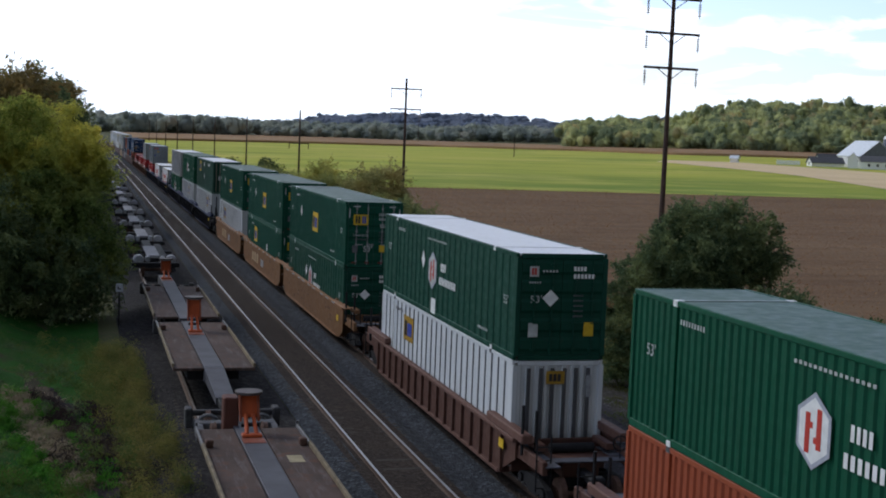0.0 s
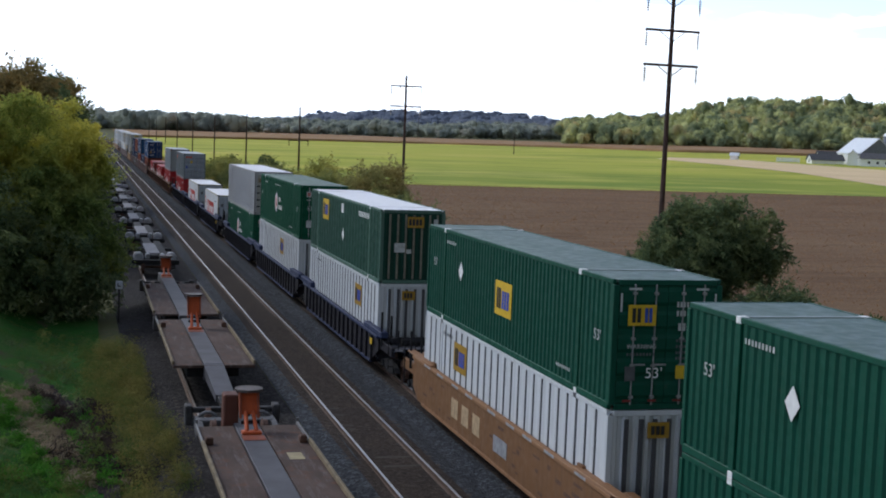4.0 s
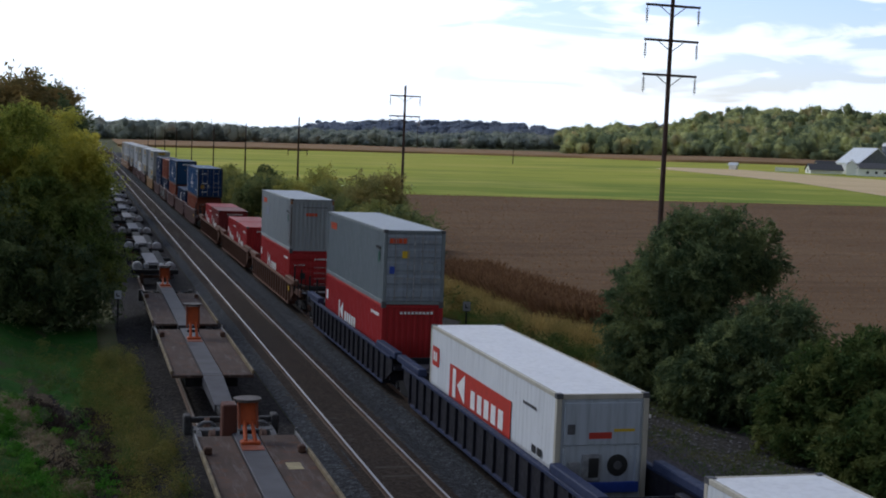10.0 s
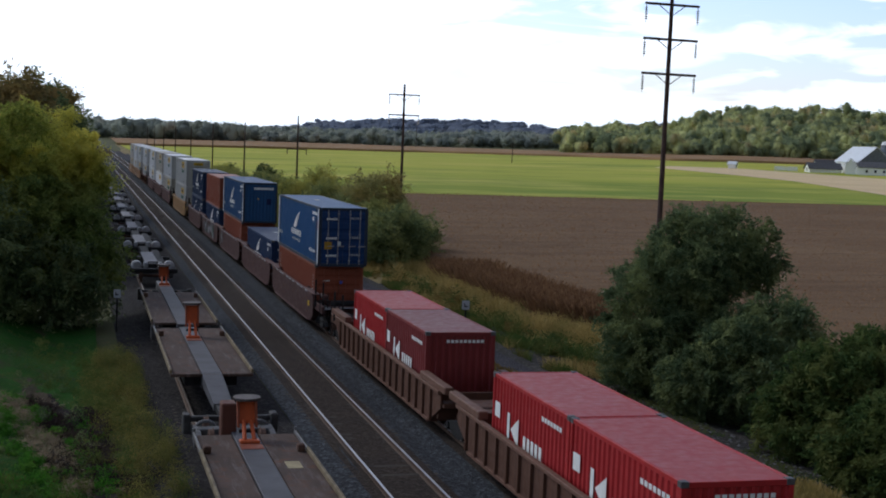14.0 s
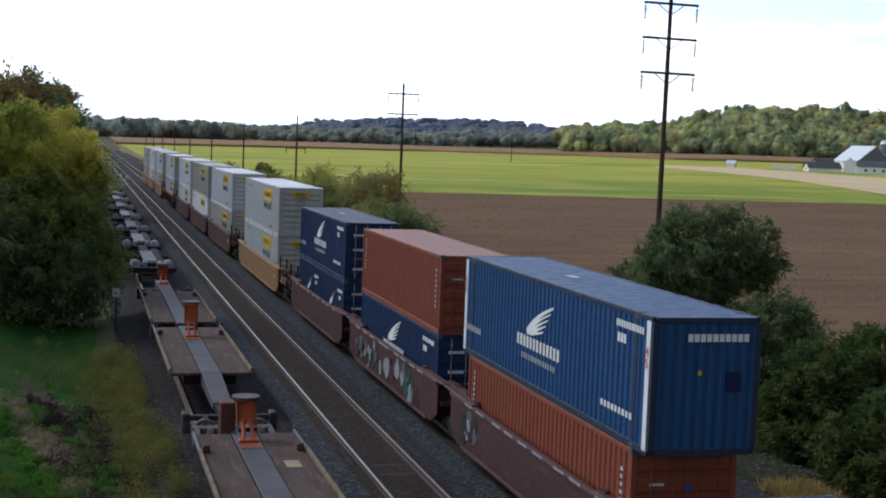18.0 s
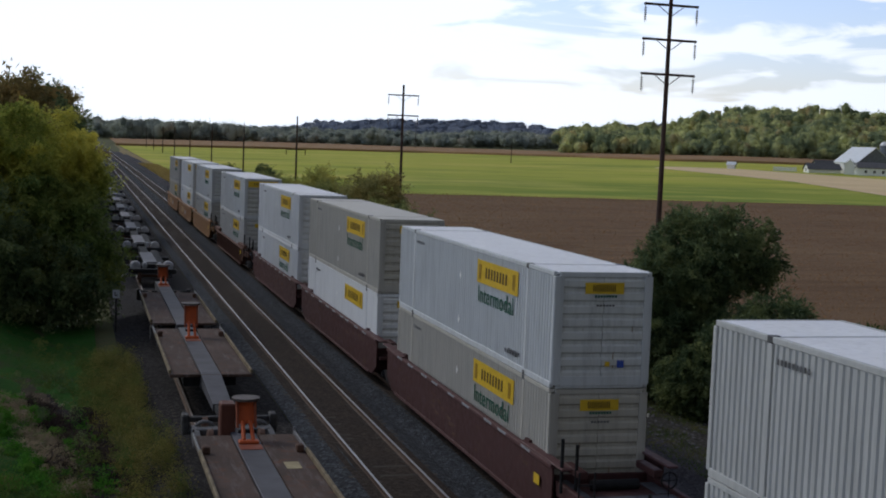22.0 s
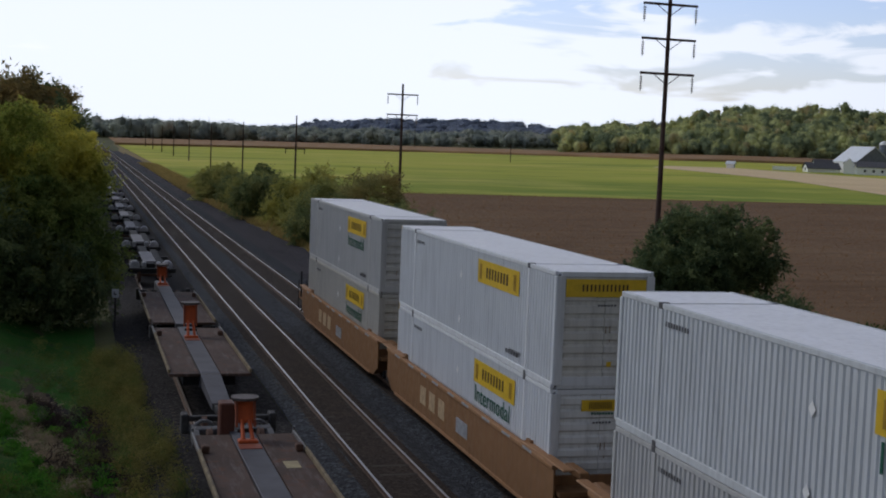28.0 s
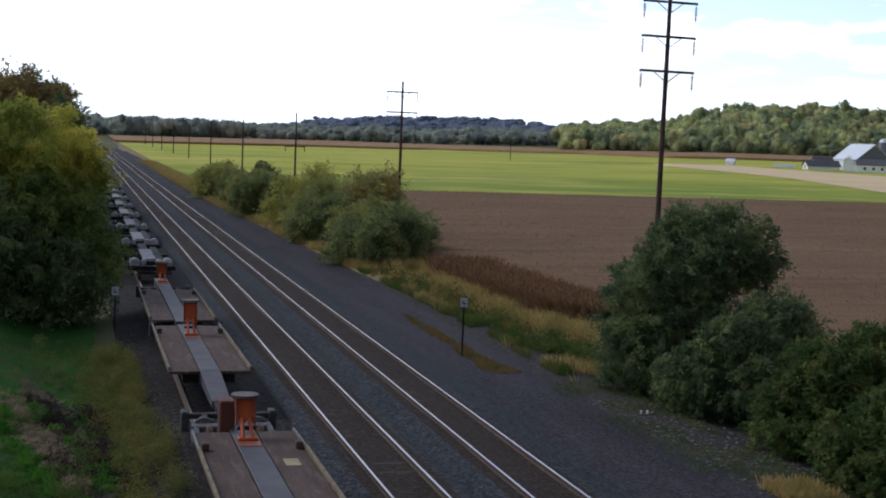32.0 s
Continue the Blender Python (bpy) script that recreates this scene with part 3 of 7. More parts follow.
def limbs(base, tips, r, seed):
    """A tapered trunk with bent limbs to the tips."""
    g = random.Random(seed)
    mb = MB()
    base = Vector(base)
    top = base + Vector((g.uniform(-.2, .2), g.uniform(-.2, .2), max(.6, (min(t[2] for t in tips) - base.z) * .55)))
    mb.tube(base - Vector((0, 0, .3)), top, r, r * .75, 9)
    for t in tips:
        t = Vector(t)
        mid = top.lerp(t, .5) + Vector((g.uniform(-.3, .3), g.uniform(-.3, .3), g.uniform(0, .4)))
        mb.tube(top, mid, r * .5, r * .32, 7)
        mb.tube(mid, t, r * .32, r * .1, 6)
        for _ in range(2):
            e = t + Vector((g.uniform(-.9, .9), g.uniform(-.9, .9), g.uniform(.1, .8)))
            mb.tube(mid.lerp(t, .6), e, r * .16, r * .05, 5)
    return mb


def tree(name, base, lobes, mat, label, category, clumps=160, per=90, size=.16, spread=.55, trunk=.16, seed=1, group="", shell=.5, ragged=.12):
    ob = thing(name, base, label, category, group)
    tips = [(l[0] * .8, l[1] * .8, l[2]) for l in lobes]
    part("trunk", limbs((0, 0, 0), tips, trunk, seed), BARK, ob)
    c = crown_clumps(lobes, clumps, seed, shell)
    g = np.random.default_rng(seed + 50)
    c = c + g.normal(size=c.shape) * ragged
    leaves("crown", c, spread * (.6 + .8 * g.random(len(c))), per, size, mat, ob, seed=seed, long=1.7, twigs=8)
    return ob


# the tree and bushes beside the path
tree("tree", (24.1, 51.5, -1.0), [(-.7, 0, 3.2, 2.1, 2.1, 2.7), (.3, .3, 5.0, 1.9, 1.9, 1.9), (1.5, .4, 4.9, 1.7, 1.7, 1.9), (-1.5, -.6, 1.7, 1.7, 1.7, 1.6), (.9, -.4, 3.0, 1.6, 1.6, 1.8)], TREE_DARK,
     "round dense dark green tree", "tree", 520, 200, .105, .42, .14, 3, ragged=.22)
tree("tree", (26.7, 52.5, -1.2), [(-.9, 0, 6.9, 1.8, 1.8, 1.2), (.9, .4, 6.4, 1.9, 1.9, 1.3), (1.9, .6, 5.4, 1.2, 1.4, .9), (-.3, 0, 5.5, 1.3, 1.5, .8)], TREE_DARK,
     "slender airy tree with bare lower stems", "tree", 300, 130, .12, .42, .1, 33, ragged=.22)
tree("bush", (24.9, 46.3, -1.0), [(0, 0, 1.9, 2.3, 2.0, 2.1), (1.8, 1.2, 2.9, 1.8, 1.8, 1.8), (-1.6, .5, 1.3, 1.6, 1.5, 1.5)], TREE_DARK, "dense dark green bush under the tree", "bush", 380, 170, .12, .44, .08, 4, "bushes by the path")
tree("bush", (25.6, 40.4, -.95), [(0, 0, 1.9, 2.5, 2.2, 2.0), (2.2, .8, 2.5, 2.0, 2.0, 1.9), (-1.8, -.2, 1.1, 1.5, 1.7, 1.3)], TREE_GREEN, "broad green bush beside the path", "bush", 380, 170, .13, .44, .08, 5, "bushes by the path")
tree("bush", (25.2, 35.0, -.95), [(0, 0, 1.5, 2.6, 2.4, 1.7), (-1.7, .4, .9, 1.4, 1.6, 1.1), (2.4, .4, 2.2, 2.0, 2.0, 1.5)], TREE_GREEN, "broad green bush beside the path", "bush", 340, 170, .13, .44, .08, 6, "bushes by the path")
# the hedge farther along
HEDGE = [(23.2, 103, 3.6, 4.6, HEDGE_DARK, "broad dark green hedgerow bush"), (25.6, 108, 3.0, 4.0, HEDGE_DARK, "broad dark green hedgerow bush"), (26.9, 125, 3.0, 7.4, HEDGE_BROWN, "olive hedgerow tree turning brown"),
         (22.4, 122, 3.0, 4.4, HEDGE_DARK, "broad dark green hedgerow bush"), (23.7, 140, 3.4, 6.8, HEDGE_YELLOW, "tall yellowish hedgerow tree"), (25.5, 150, 3.0, 4.6, HEDGE_GREEN, "broad green hedgerow bush"),
         (20.9, 158, 2.8, 4.8, HEDGE_DARK, "broad dark green hedgerow bush"), (22.0, 172, 3.2, 5.0, HEDGE_GREEN, "broad green hedgerow bush"), (20.6, 198, 3.2, 4.6, HEDGE_GREEN, "broad green hedgerow bush"),
         (23.0, 165, 2.6, 4.6, HEDGE_YELLOW, "broad yellowish hedgerow bush"), (23.4, 131, 2.8, 5.2, HEDGE_GREEN, "broad green hedgerow bush"), (21.8, 184, 2.6, 4.4, HEDGE_DARK, "dark green hedgerow bush"), (24.8, 115, 2.8, 4.6, HEDGE_GREEN, "broad green hedgerow bush"),
         (21.6, 216, 3.0, 4.4, HEDGE_YELLOW, "broad yellowish hedgerow bush"), (22.5, 232, 3.0, 4.0, HEDGE_GREEN, "broad green hedgerow bush")]
for i, (x, y, r, h, mat, label) in enumerate(HEDGE):
    tree("hedge_bush", (x, y, land(x, y)), [(0, 0, h * .5, r, r, h * .5), (r * .4, r * .4, h * .72, r * .7, r * .7, h * .28), (-r * .5, -r * .3, h * .4, r * .75, r * .75, h * .4)], mat,
         label, "bush", 170, 190, .17, .5 + .06 * h, .1, 20 + i, "hedgerow along the line", .5, .34)
tree("small_tree", (30.5, 228, -1.2), [(0, 0, 3.6, 1.7, 1.7, 2.0)], TREE_DARK, "small dark round tree behind the hedge", "tree", 110, 170, .2, .5, .12, 41)
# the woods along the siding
# upper lobes take the sunlit leaf colour, lower lobes the shaded one
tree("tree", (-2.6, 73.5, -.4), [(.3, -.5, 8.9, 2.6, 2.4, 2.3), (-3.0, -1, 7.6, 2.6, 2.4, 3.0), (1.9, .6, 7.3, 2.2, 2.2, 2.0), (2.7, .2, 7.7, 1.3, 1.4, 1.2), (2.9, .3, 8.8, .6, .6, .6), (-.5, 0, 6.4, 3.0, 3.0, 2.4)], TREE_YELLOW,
     "broad yellowing tree, sunlight in its leaf colour", "tree", 400, 280, .125, .66, .3, 8)
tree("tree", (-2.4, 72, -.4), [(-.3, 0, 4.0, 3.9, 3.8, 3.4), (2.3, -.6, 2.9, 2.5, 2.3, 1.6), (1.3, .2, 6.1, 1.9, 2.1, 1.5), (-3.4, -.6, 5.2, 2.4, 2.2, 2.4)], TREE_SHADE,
     "broad green tree leaning over the siding, shade in its leaf colour", "tree", 420, 270, .125, .66, .3, 18)
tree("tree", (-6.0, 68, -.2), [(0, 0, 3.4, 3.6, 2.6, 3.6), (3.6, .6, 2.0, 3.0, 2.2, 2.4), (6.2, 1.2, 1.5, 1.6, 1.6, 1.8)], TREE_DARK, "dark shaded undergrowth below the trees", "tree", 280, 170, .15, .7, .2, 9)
for i in range(11):
    y = 104 + i * 27
    k = (.89, .91, .94, .96)[i % 4]
    tree("woodland_tree", (-7.0 - (i % 3) * .8 if i not in (1, 2) else -5.2, y, 0), [tuple(v * k for v in l) for l in ((0, 0, 8, 5.4, 6.5, 5.6), (2.2, -2, 11.0, 3.6, 4.5, 3.6), (-3, 2, 11.0, 4.2, 4.5, 4.0), (3.6, 3, 6, 3.8, 5, 4.4))], (TREE_BROWN, TREE_DARK, TREE_BROWN)[i % 3],
         ("tall woodland tree turning brown", "tall dark woodland tree", "tall woodland tree turning brown")[i % 3], "tree", 280, 200, .26, 1.2, .3, 60 + i, "woodland along the siding")


def blades(name, boxes, count, height, width, mat, label, category, seed, lean=.35, clear=None, gaps=-.22):
    """Upright blades scattered over areas (x0, x1, y0, y1)."""
    g = np.random.default_rng(seed)
    area = np.array([(b[1] - b[0]) * (b[3] - b[2]) for b in boxes], float)
    k = g.choice(len(boxes), count, p=area / area.sum())
    bx = np.asarray(boxes, float)[k]
    x = bx[:, 0] + (bx[:, 1] - bx[:, 0]) * g.random(count)
    y = bx[:, 2] + (bx[:, 3] - bx[:, 2]) * g.random(count)
    keep = np.array([noise.noise((float(a) * .45, float(b) * .3, seed)) > gaps and not (clear and clear(float(a), float(b))) for a, b in zip(x, y)])
    x, y = x[keep], y[keep]
    n = len(x)
    z = np.array([land(float(a), float(b)) for a, b in zip(x, y)])
    p = np.stack([x, y, z], 1)
    an = g.random(n) * math.pi
    side = np.stack([np.cos(an), np.sin(an), an * 0], 1) * width * (.6 + .8 * g.random((n, 1)))
    up = np.concatenate([g.normal(size=(n, 2)) * lean, np.ones((n, 1))], 1) * height * (.5 + .8 * g.random((n, 1)))
    co = np.stack([p - side * .5, p + side * .5, p + up + side * .3, p + up - side * .3], 1)
    ob = new(name, cloud_mesh(name, co, mat))
    return tagged(ob, label, category, kind="stuff")


def verge_edge(a, b):
    return a < path_edge(b) + .3 + .8 * abs(noise.noise((3, b * .15, 6)))


blades("dry_grass", [(23.4, 26.0, 58, 98), (19, 22.4, 98, 125), (18, 21.5, 125, 160), (16.8, 20.5, 160, 260)], 90000, .6, .025, DRY_GRASS, "tan and yellow dry grass along the verge", "grass", 11, .35, verge_edge, -.1)
blades("far_dry_grass", [(16.8, 22, 255, 420)], 20000, .7, .04, DRY_GRASS, "tan dry grass along the far verge", "grass", 29, .35, verge_edge)
blades("verge_weeds", [(20.0, 24.2, 52, 98)], 52000, .38, .024, GREEN_GRASS, "green weeds along the path", "grass", 12, .4, verge_edge, .02)
blades("mixed_dry_grass", [(20.2, 24.2, 52, 98)], 26000, .5, .024, DRY_GRASS, "dry stalks among the green weeds", "grass", 30, .5, verge_edge, .05)
blades("short_verge_grass", [(18.6, 22.5, 34, 52)], 11000, .13, .02, GREEN_GRASS, "sparse short grass among the stones", "grass", 22, .8)
blades("tall_dry_grass", [(23.4, 25.9, 62, 100), (24.5, 28.5, 54, 68), (23.5, 28.0, 96, 118)], 60000, 1.1, .025, DRY_GRASS, "tall dry yellow grass before the corn", "grass", 23, .4, None, .06)
blades("path_weeds", [(17.0, 18.6, 54, 73)], 7000, .16, .03, WEED_BROWN, "thin line of brown weeds on the path", "grass", 13, .5, lambda a, b: abs(a - 17.78 + .15 * noise.noise((1, b * .4, 3))) > (.15 + .04 * (73 - b)) * (.7 + .6 * noise.noise((a * 3, b * .7, 5))), -.45)
def bare(x, y):
    """The worn strip of the bank where no grass grows."""
    mid = float(np.interp(y, [36, 40, 44, 48, 52], [.9, .5, -.3, -1.0, -1.7]))
    half = float(np.interp(y, [36, 39, 44, 49, 53], [.2, .8, 1.05, .8, .1])) * (1 + .5 * noise.noise((x * .9, y * .5, 8)))
    return abs(x - mid) < half


def patch(name, inside, mat, lift, label):
    """A patch of ground: the cells of a fine grid that lie inside."""
    mb, ids = MB(), {}

    def at(i, j):
        if (i, j) not in ids:
            x, y = -3.5 + i * .14, 35 + j * .28
            ids[(i, j)] = len(mb.v)
            mb.v.append((x, y, land(x, y) + lift + .12 * noise.noise((x * 1.6, y * .9, 4))))
        return ids[(i, j)]
    for i in range(44):
        for j in range(68):
            if inside(-3.43 + i * .14, 35.14 + j * .28):
                mb.f.append((at(i, j), at(i + 1, j), at(i + 1, j + 1), at(i, j + 1)))
    return tagged(new(name, mb.mesh(name, mat, True)), label, "earth", kind="structure")


patch("bare_bank", bare, EARTH, .175, "worn brown earth strip across the grass bank")
# dark sheet laid in the hollow to paint its shade
patch("dark_hollow", lambda x, y: bare(x, y) and x > float(np.interp(y, [36, 40, 44, 48, 52], [.6, .3, -.2, -.8, -1.0])) and noise.noise((x * .8, y * .4, 2)) > -.35, HOLLOW_SHADE, .21, "hollow in the bank, its shade painted as dark ground")
blades("bank_grass", [(-6, .8, 28, 64)], 110000, .16, .018, GREEN_GRASS, "rough green grass on the bank", "grass", 15, .6, lambda a, b: bare(a, b) and noise.noise((a * 3, b * 2, 1)) < -.02)
blades("dry_bank_grass", [(-2.6, .6, 36, 51)], 16000, .2, .025, STRAW, "matted dead grass on the bank", "grass", 16, 1.6, lambda a, b: not bare(a + .25, b), -.05)
blades("bright_bank_grass", [(-2.6, -.2, 32, 38.5), (-3.4, -1.4, 43, 50), (-.9, .7, 43, 47)], 26000, .26, .024, BRIGHT_GRASS, "fresh bright green grass in tufts on the bank", "grass", 36, .7, None, .05)
def bank_line(name, mat, label, seed, offset, width, size, per, r, count, low, high, long=2.6):
    """Tangled clumps along the gully in the bank, offset to its side."""
    g = np.random.default_rng(seed)
    c = []
    for _ in range(count):
        y = float(36.5 + 12.5 * g.random())
        x = -1.82 + (46.4 - y) * .236 + offset + float(g.normal()) * width
        if noise.noise((x * .9, y * .5, seed)) > -.2:
            c.append((x, y, land(x, y) + low + (high - low) * float(g.random()) ** 1.5))
    ob = leaves(name, c, r * (.5 + g.random(len(c))), per, size, mat, None, "", .6, seed, long)
    return tagged(ob, label, "weeds", kind="stuff")


bank_line("matted_straw", STRAW, "pale matted dead grass along the gully", 51, .05, .34, .045, 70, .24, 330, .12, .36, 3.4)
bank_line("gully_brush", TWIG, "dark tangled dead brush in the gully", 52, 1.05, .26, .06, 110, .34, 150, .05, .4, 3.0)
bank_line("gully_weeds", BRIGHT_GRASS, "fresh green weeds beside the gully", 53, .55, .2, .045, 80, .26, 60, .25, .6)
bank_line("bank_tufts", BRIGHT_GRASS, "bright green grass tufts on the bank", 54, -.85, .3, .05, 90, .26, 90, .2, .4)
blades("foreground_tuft", [(19.6, 21.3, 33.0, 35.2)], 1700, .36, .025, DRY_GRASS, "tuft of dry yellow grass by the path", "grass", 17)


def weed_bed(name, spots, mat, label, seed, size, per, r):
    """Low fluffy weeds: small leaves round many stems."""
    g = np.random.default_rng(seed)
    c = []
    for x0, x1, y0, y1, k in spots:
        for _ in range(k):
            x, y = float(x0 + (x1 - x0) * g.random()), float(y0 + (y1 - y0) * g.random())
            if noise.noise((x * .8, y * .45, seed)) > -.02:
                c.append((x, y, land(x, y) + .12 + .7 * float(g.random()) ** 1.6))
    ob = leaves(name, c, r * (.5 + g.random(len(c))), per, size, mat, None, "", 1.1, seed, 2.2)
    return tagged(ob, label, "weeds", kind="stuff")


weed_bed("yellow_weeds", [(.7, 2.4, 44, 58, 420), (1.2, 2.9, 33, 46, 420), (.2, 1.2, 48, 54, 60)], GOLDENROD, "tall fluffy yellow goldenrod beside the siding", 14, .034, 150, .36)
weed_bed("green_weeds", [(.2, 1.6, 32, 58, 230), (-3, .2, 30, 38, 120), (-1.6, .6, 51, 60, 60)], GREEN_GRASS, "low green weeds among the goldenrod", 18, .05, 80, .36)
weed_bed("bank_weeds", [(-3.6, .6, 38, 58, 90)], TREE_DARK, "dark green weeds in clumps on the bank", 26, .05, 70, .25)
weed_bed("dead_brush", [(-1.0, 1.1, 38, 47, 60)], TWIG, "dark tangle of dead brush in the hollow", 24, .09, 40, .3)
weed_bed("verge_shrubs", [(21.2, 25.6, 54, 96, 420), (23, 28, 56, 76, 220)], GREEN_GRASS, "low green shrubs along the verge", 19, .06, 90, .42)


weed_bed("gold_clumps", [(23.2, 26.0, 60, 84, 150), (24.6, 27.6, 56, 70, 110), (21.5, 24.5, 84, 104, 90)], DRY_GRASS, "golden dry grass in bushy clumps before the corn", 41, .11, 70, .55)
weed_bed("dark_verge_weeds", [(20.8, 24.0, 56, 92, 120), (22.6, 26.2, 52, 62, 80)], TREE_GREEN, "dark green weeds in clumps on the verge", 42, .1, 70, .45)
weed_bed("brown_verge_weeds", [(20.4, 23.0, 54, 100, 90)], WEED_BROWN, "brown seeded weeds beside the path", 43, .09, 50, .4)


# corn
def corn_edge(y):
    return float(np.interp(y, [20, 58, 68, 73, 92, 110, 290], [30, 29.5, 28.8, 26.4, 25.8, 28, 29]))


def corn_top(x, y):
    return -1.15 + 1.45 + .14 * noise.noise((x * .8, y * .8, 2)) + .1 * noise.noise((x * .15, y * .1, 9))


mb = MB()
rows, cols = 150, 150
for j in range(rows + 1):
    v = j / rows
    for i in range(cols + 1):
        u = (i / cols) ** 1.6
        y = 30 + (240 - 30) * v
        x0 = max(corn_edge(y) + .5, float(np.interp(y, [215, 224, 240], [20, 54, 420])))
        x = x0 + (420 - x0) * u
        mb.v.append((x - 2.0, y, -1.15) if i == 0 else (x, y, corn_top(x, y)))
mb.f = [(j * (cols + 1) + i, j * (cols + 1) + i + 1, (j + 1) * (cols + 1) + i + 1, (j + 1) * (cols + 1) + i) for j in range(rows) for i in range(cols)]
tagged(new("corn_field", mb.mesh("corn_field", CORN_BED, True)), "dry brown corn standing ready for harvest", "field", kind="structure")
g = np.random.default_rng(21)


def corn(name, x, y, base, height, wide, label, lean, mat=None):
    n = len(x)
    p = np.stack([x, y, base], 1)
    an = g.random(n) * math.pi
    side = np.stack([np.cos(an), np.sin(an), an * 0], 1) * (wide * (.5 + g.random((n, 1))))
    up = np.concatenate([g.normal(size=(n, 2)) * lean, np.ones((n, 1))], 1) * (height * (.75 + .5 * g.random((n, 1))))
    co = np.stack([p - side * .4, p + side * .4, p + up + side * .5, p + up - side * .2], 1)
    tagged(new(name, cloud_mesh(name, co, mat or CORN_LEAF)), label, "corn", kind="stuff")


y = 40 + 58 * g.random(34000)
x = np.array([corn_edge(float(v)) for v in y]) - .2 + 4.5 * g.random(len(y)) ** 2
corn("corn_stalks", x, y, np.full(len(y), -1.15), 1.5, .08, "dry brown corn stalks at the field's edge", .3, STALK)
y = 45 + 185 * g.random(60000) ** 1.15
x = np.array([corn_edge(float(v)) for v in y]) + .3 + 130 * g.random(len(y)) ** 1.2
x = np.round(x / .76) * .76 + g.normal(size=len(y)) * .09
corn("corn_tassels", x, y, np.array([corn_top(float(a), float(b)) for a, b in zip(x, y)]) - .1, .17, .07, "brown tassels and leaf tips over the corn", 1.3)

# ---------------------------------------------------------------- far woods


def ball(level):
    b = bmesh.new()
    bmesh.ops.create_icosphere(b, subdivisions=level, radius=1)
    b.verts.index_update()
    out = np.array([v.co[:] for v in b.verts]), np.array([[v.index for v in f.verts] for f in b.faces])
    b.free()
    return out


BALL1 = ball(2)


def woods(name, spots, mat, label, ballmesh, seed, per=110, leaf=1.1, lobes=4):
    """Far woodland in one mesh: for each tree an uneven core wrapped in loose leaf sprays. spots: (x, y, z of the foot, width, height)."""
    g = np.random.default_rng(seed)
    v0, f0 = ballmesh
    vs, fs, n = [], [], 0
    two = np.array([[0, 1, 2], [0, 2, 3]])
    for x, y, z, w, h in spots:
        for k in range(lobes):
            big = 1.0 if k == 0 else .42 + .25 * g.random()
            off = np.zeros(3) if k == 0 else np.array([g.normal() * .5, g.normal() * .5, .15 + .6 * g.random() - .1])
            size = np.array([w, w, h * .52]) * (big * (.9 if k == 0 else 1))
            mid = np.array([x, y, z + h * .45]) + off * np.array([w, w, h * .5])
            ph = g.random(3) * 6.28

            def swell(d):
                return 1 + .16 * np.sin(d @ np.array([4.1, 3.3, 5.0]) + ph[0]) + .14 * np.sin(d @ np.array([-7.0, 8.0, 6.0]) + ph[1])
            vs.append(v0 * (swell(v0) * .68)[:, None] * size + mid)
            fs.append(f0 + n)
            n += len(v0)
            d = g.normal(size=(per, 3))
            d /= np.linalg.norm(d, axis=1, keepdims=True)
            p = d * (swell(d) * (.56 + .46 * g.random(per) ** .7))[:, None] * size + mid
            a = g.normal(size=(per, 3)) * leaf * .5
            b = np.cross(a, g.normal(size=(per, 3)))
            b *= leaf * .5 / np.linalg.norm(b, axis=1, keepdims=True)
            vs.append(np.stack([p - a, p + b, p + a, p - b], 1).reshape(-1, 3))
            fs.append((two[None] + (n + 4 * np.arange(per))[:, None, None]).reshape(-1, 3))
            n += 4 * per
    v, f = np.concatenate(vs), np.concatenate(fs)
    me = bpy.data.meshes.new(name)
    me.vertices.add(len(v))
    me.vertices.foreach_set("co", v.reshape(-1).astype(np.float32))
    me.loops.add(f.size)
    me.loops.foreach_set("vertex_index", f.reshape(-1).astype(np.int32))
    me.polygons.add(len(f))
    me.polygons.foreach_set("loop_start", np.arange(0, f.size, 3, dtype=np.int32))
    me.materials.append(mat)
    me.update(calc_edges=True)
    me.shade_smooth()
    return tagged(new(name, me), label, "woods", kind="stuff")


def polar(az, r):
    return r * math.sin(radians(az)), r * math.cos(radians(az))


def belt(az0, az1, r0, r1, count, w, h, rise, seed):
    """Tree spots in a ring sector, the ground climbing by rise(az) over its depth."""
    g = random.Random(seed)
    out = []
    for _ in range(count):
        az, u = g.uniform(az0, az1), g.random()
        x, y = polar(az, r0 + (r1 - r0) * u)
        s = g.uniform(.75, 1.25)
        out.append((x, y, land(x, y) - 1 + rise(az) * u, w * s, h * s * g.uniform(.85, 1.15)))
    return out


def near_rise(a):
    return float(np.interp(a, [20, 21.5, 23.6, 24.9, 26.3, 36, 44], [8, 13, 14, 15, 30, 29, 25]))


def far_rise(a):
    return float(np.interp(a, [-3, 2, 6, 8.2, 10.3, 13, 17.5, 19.5, 21.5, 24, 27], [6, 3, 3, 6, 26, 33, 34, 22, 20, 28, 20]))


def hill(name, az0, az1, r0, r1, rise, mat, label):
    """The climbing ground under a belt of woods, falling away behind it."""
    mb, n = MB(), 40
    for az in np.linspace(az0, az1, n):
        for u in (-.02, .25, .5, .75, 1.0, 1.4):
            x, y = polar(float(az), r0 + (r1 - r0) * u)
            mb.v.append((x, y, land(x, y) + (rise(float(az)) * u + 1.5 if 0 < u <= 1 else -3)))
    mb.f = [(i * 6 + j, i * 6 + j + 1, i * 6 + j + 7, i * 6 + j + 6) for i in range(n - 1) for j in range(5)]
    tagged(new(name, mb.mesh(name, mat, True)), label, "hill", kind="structure")


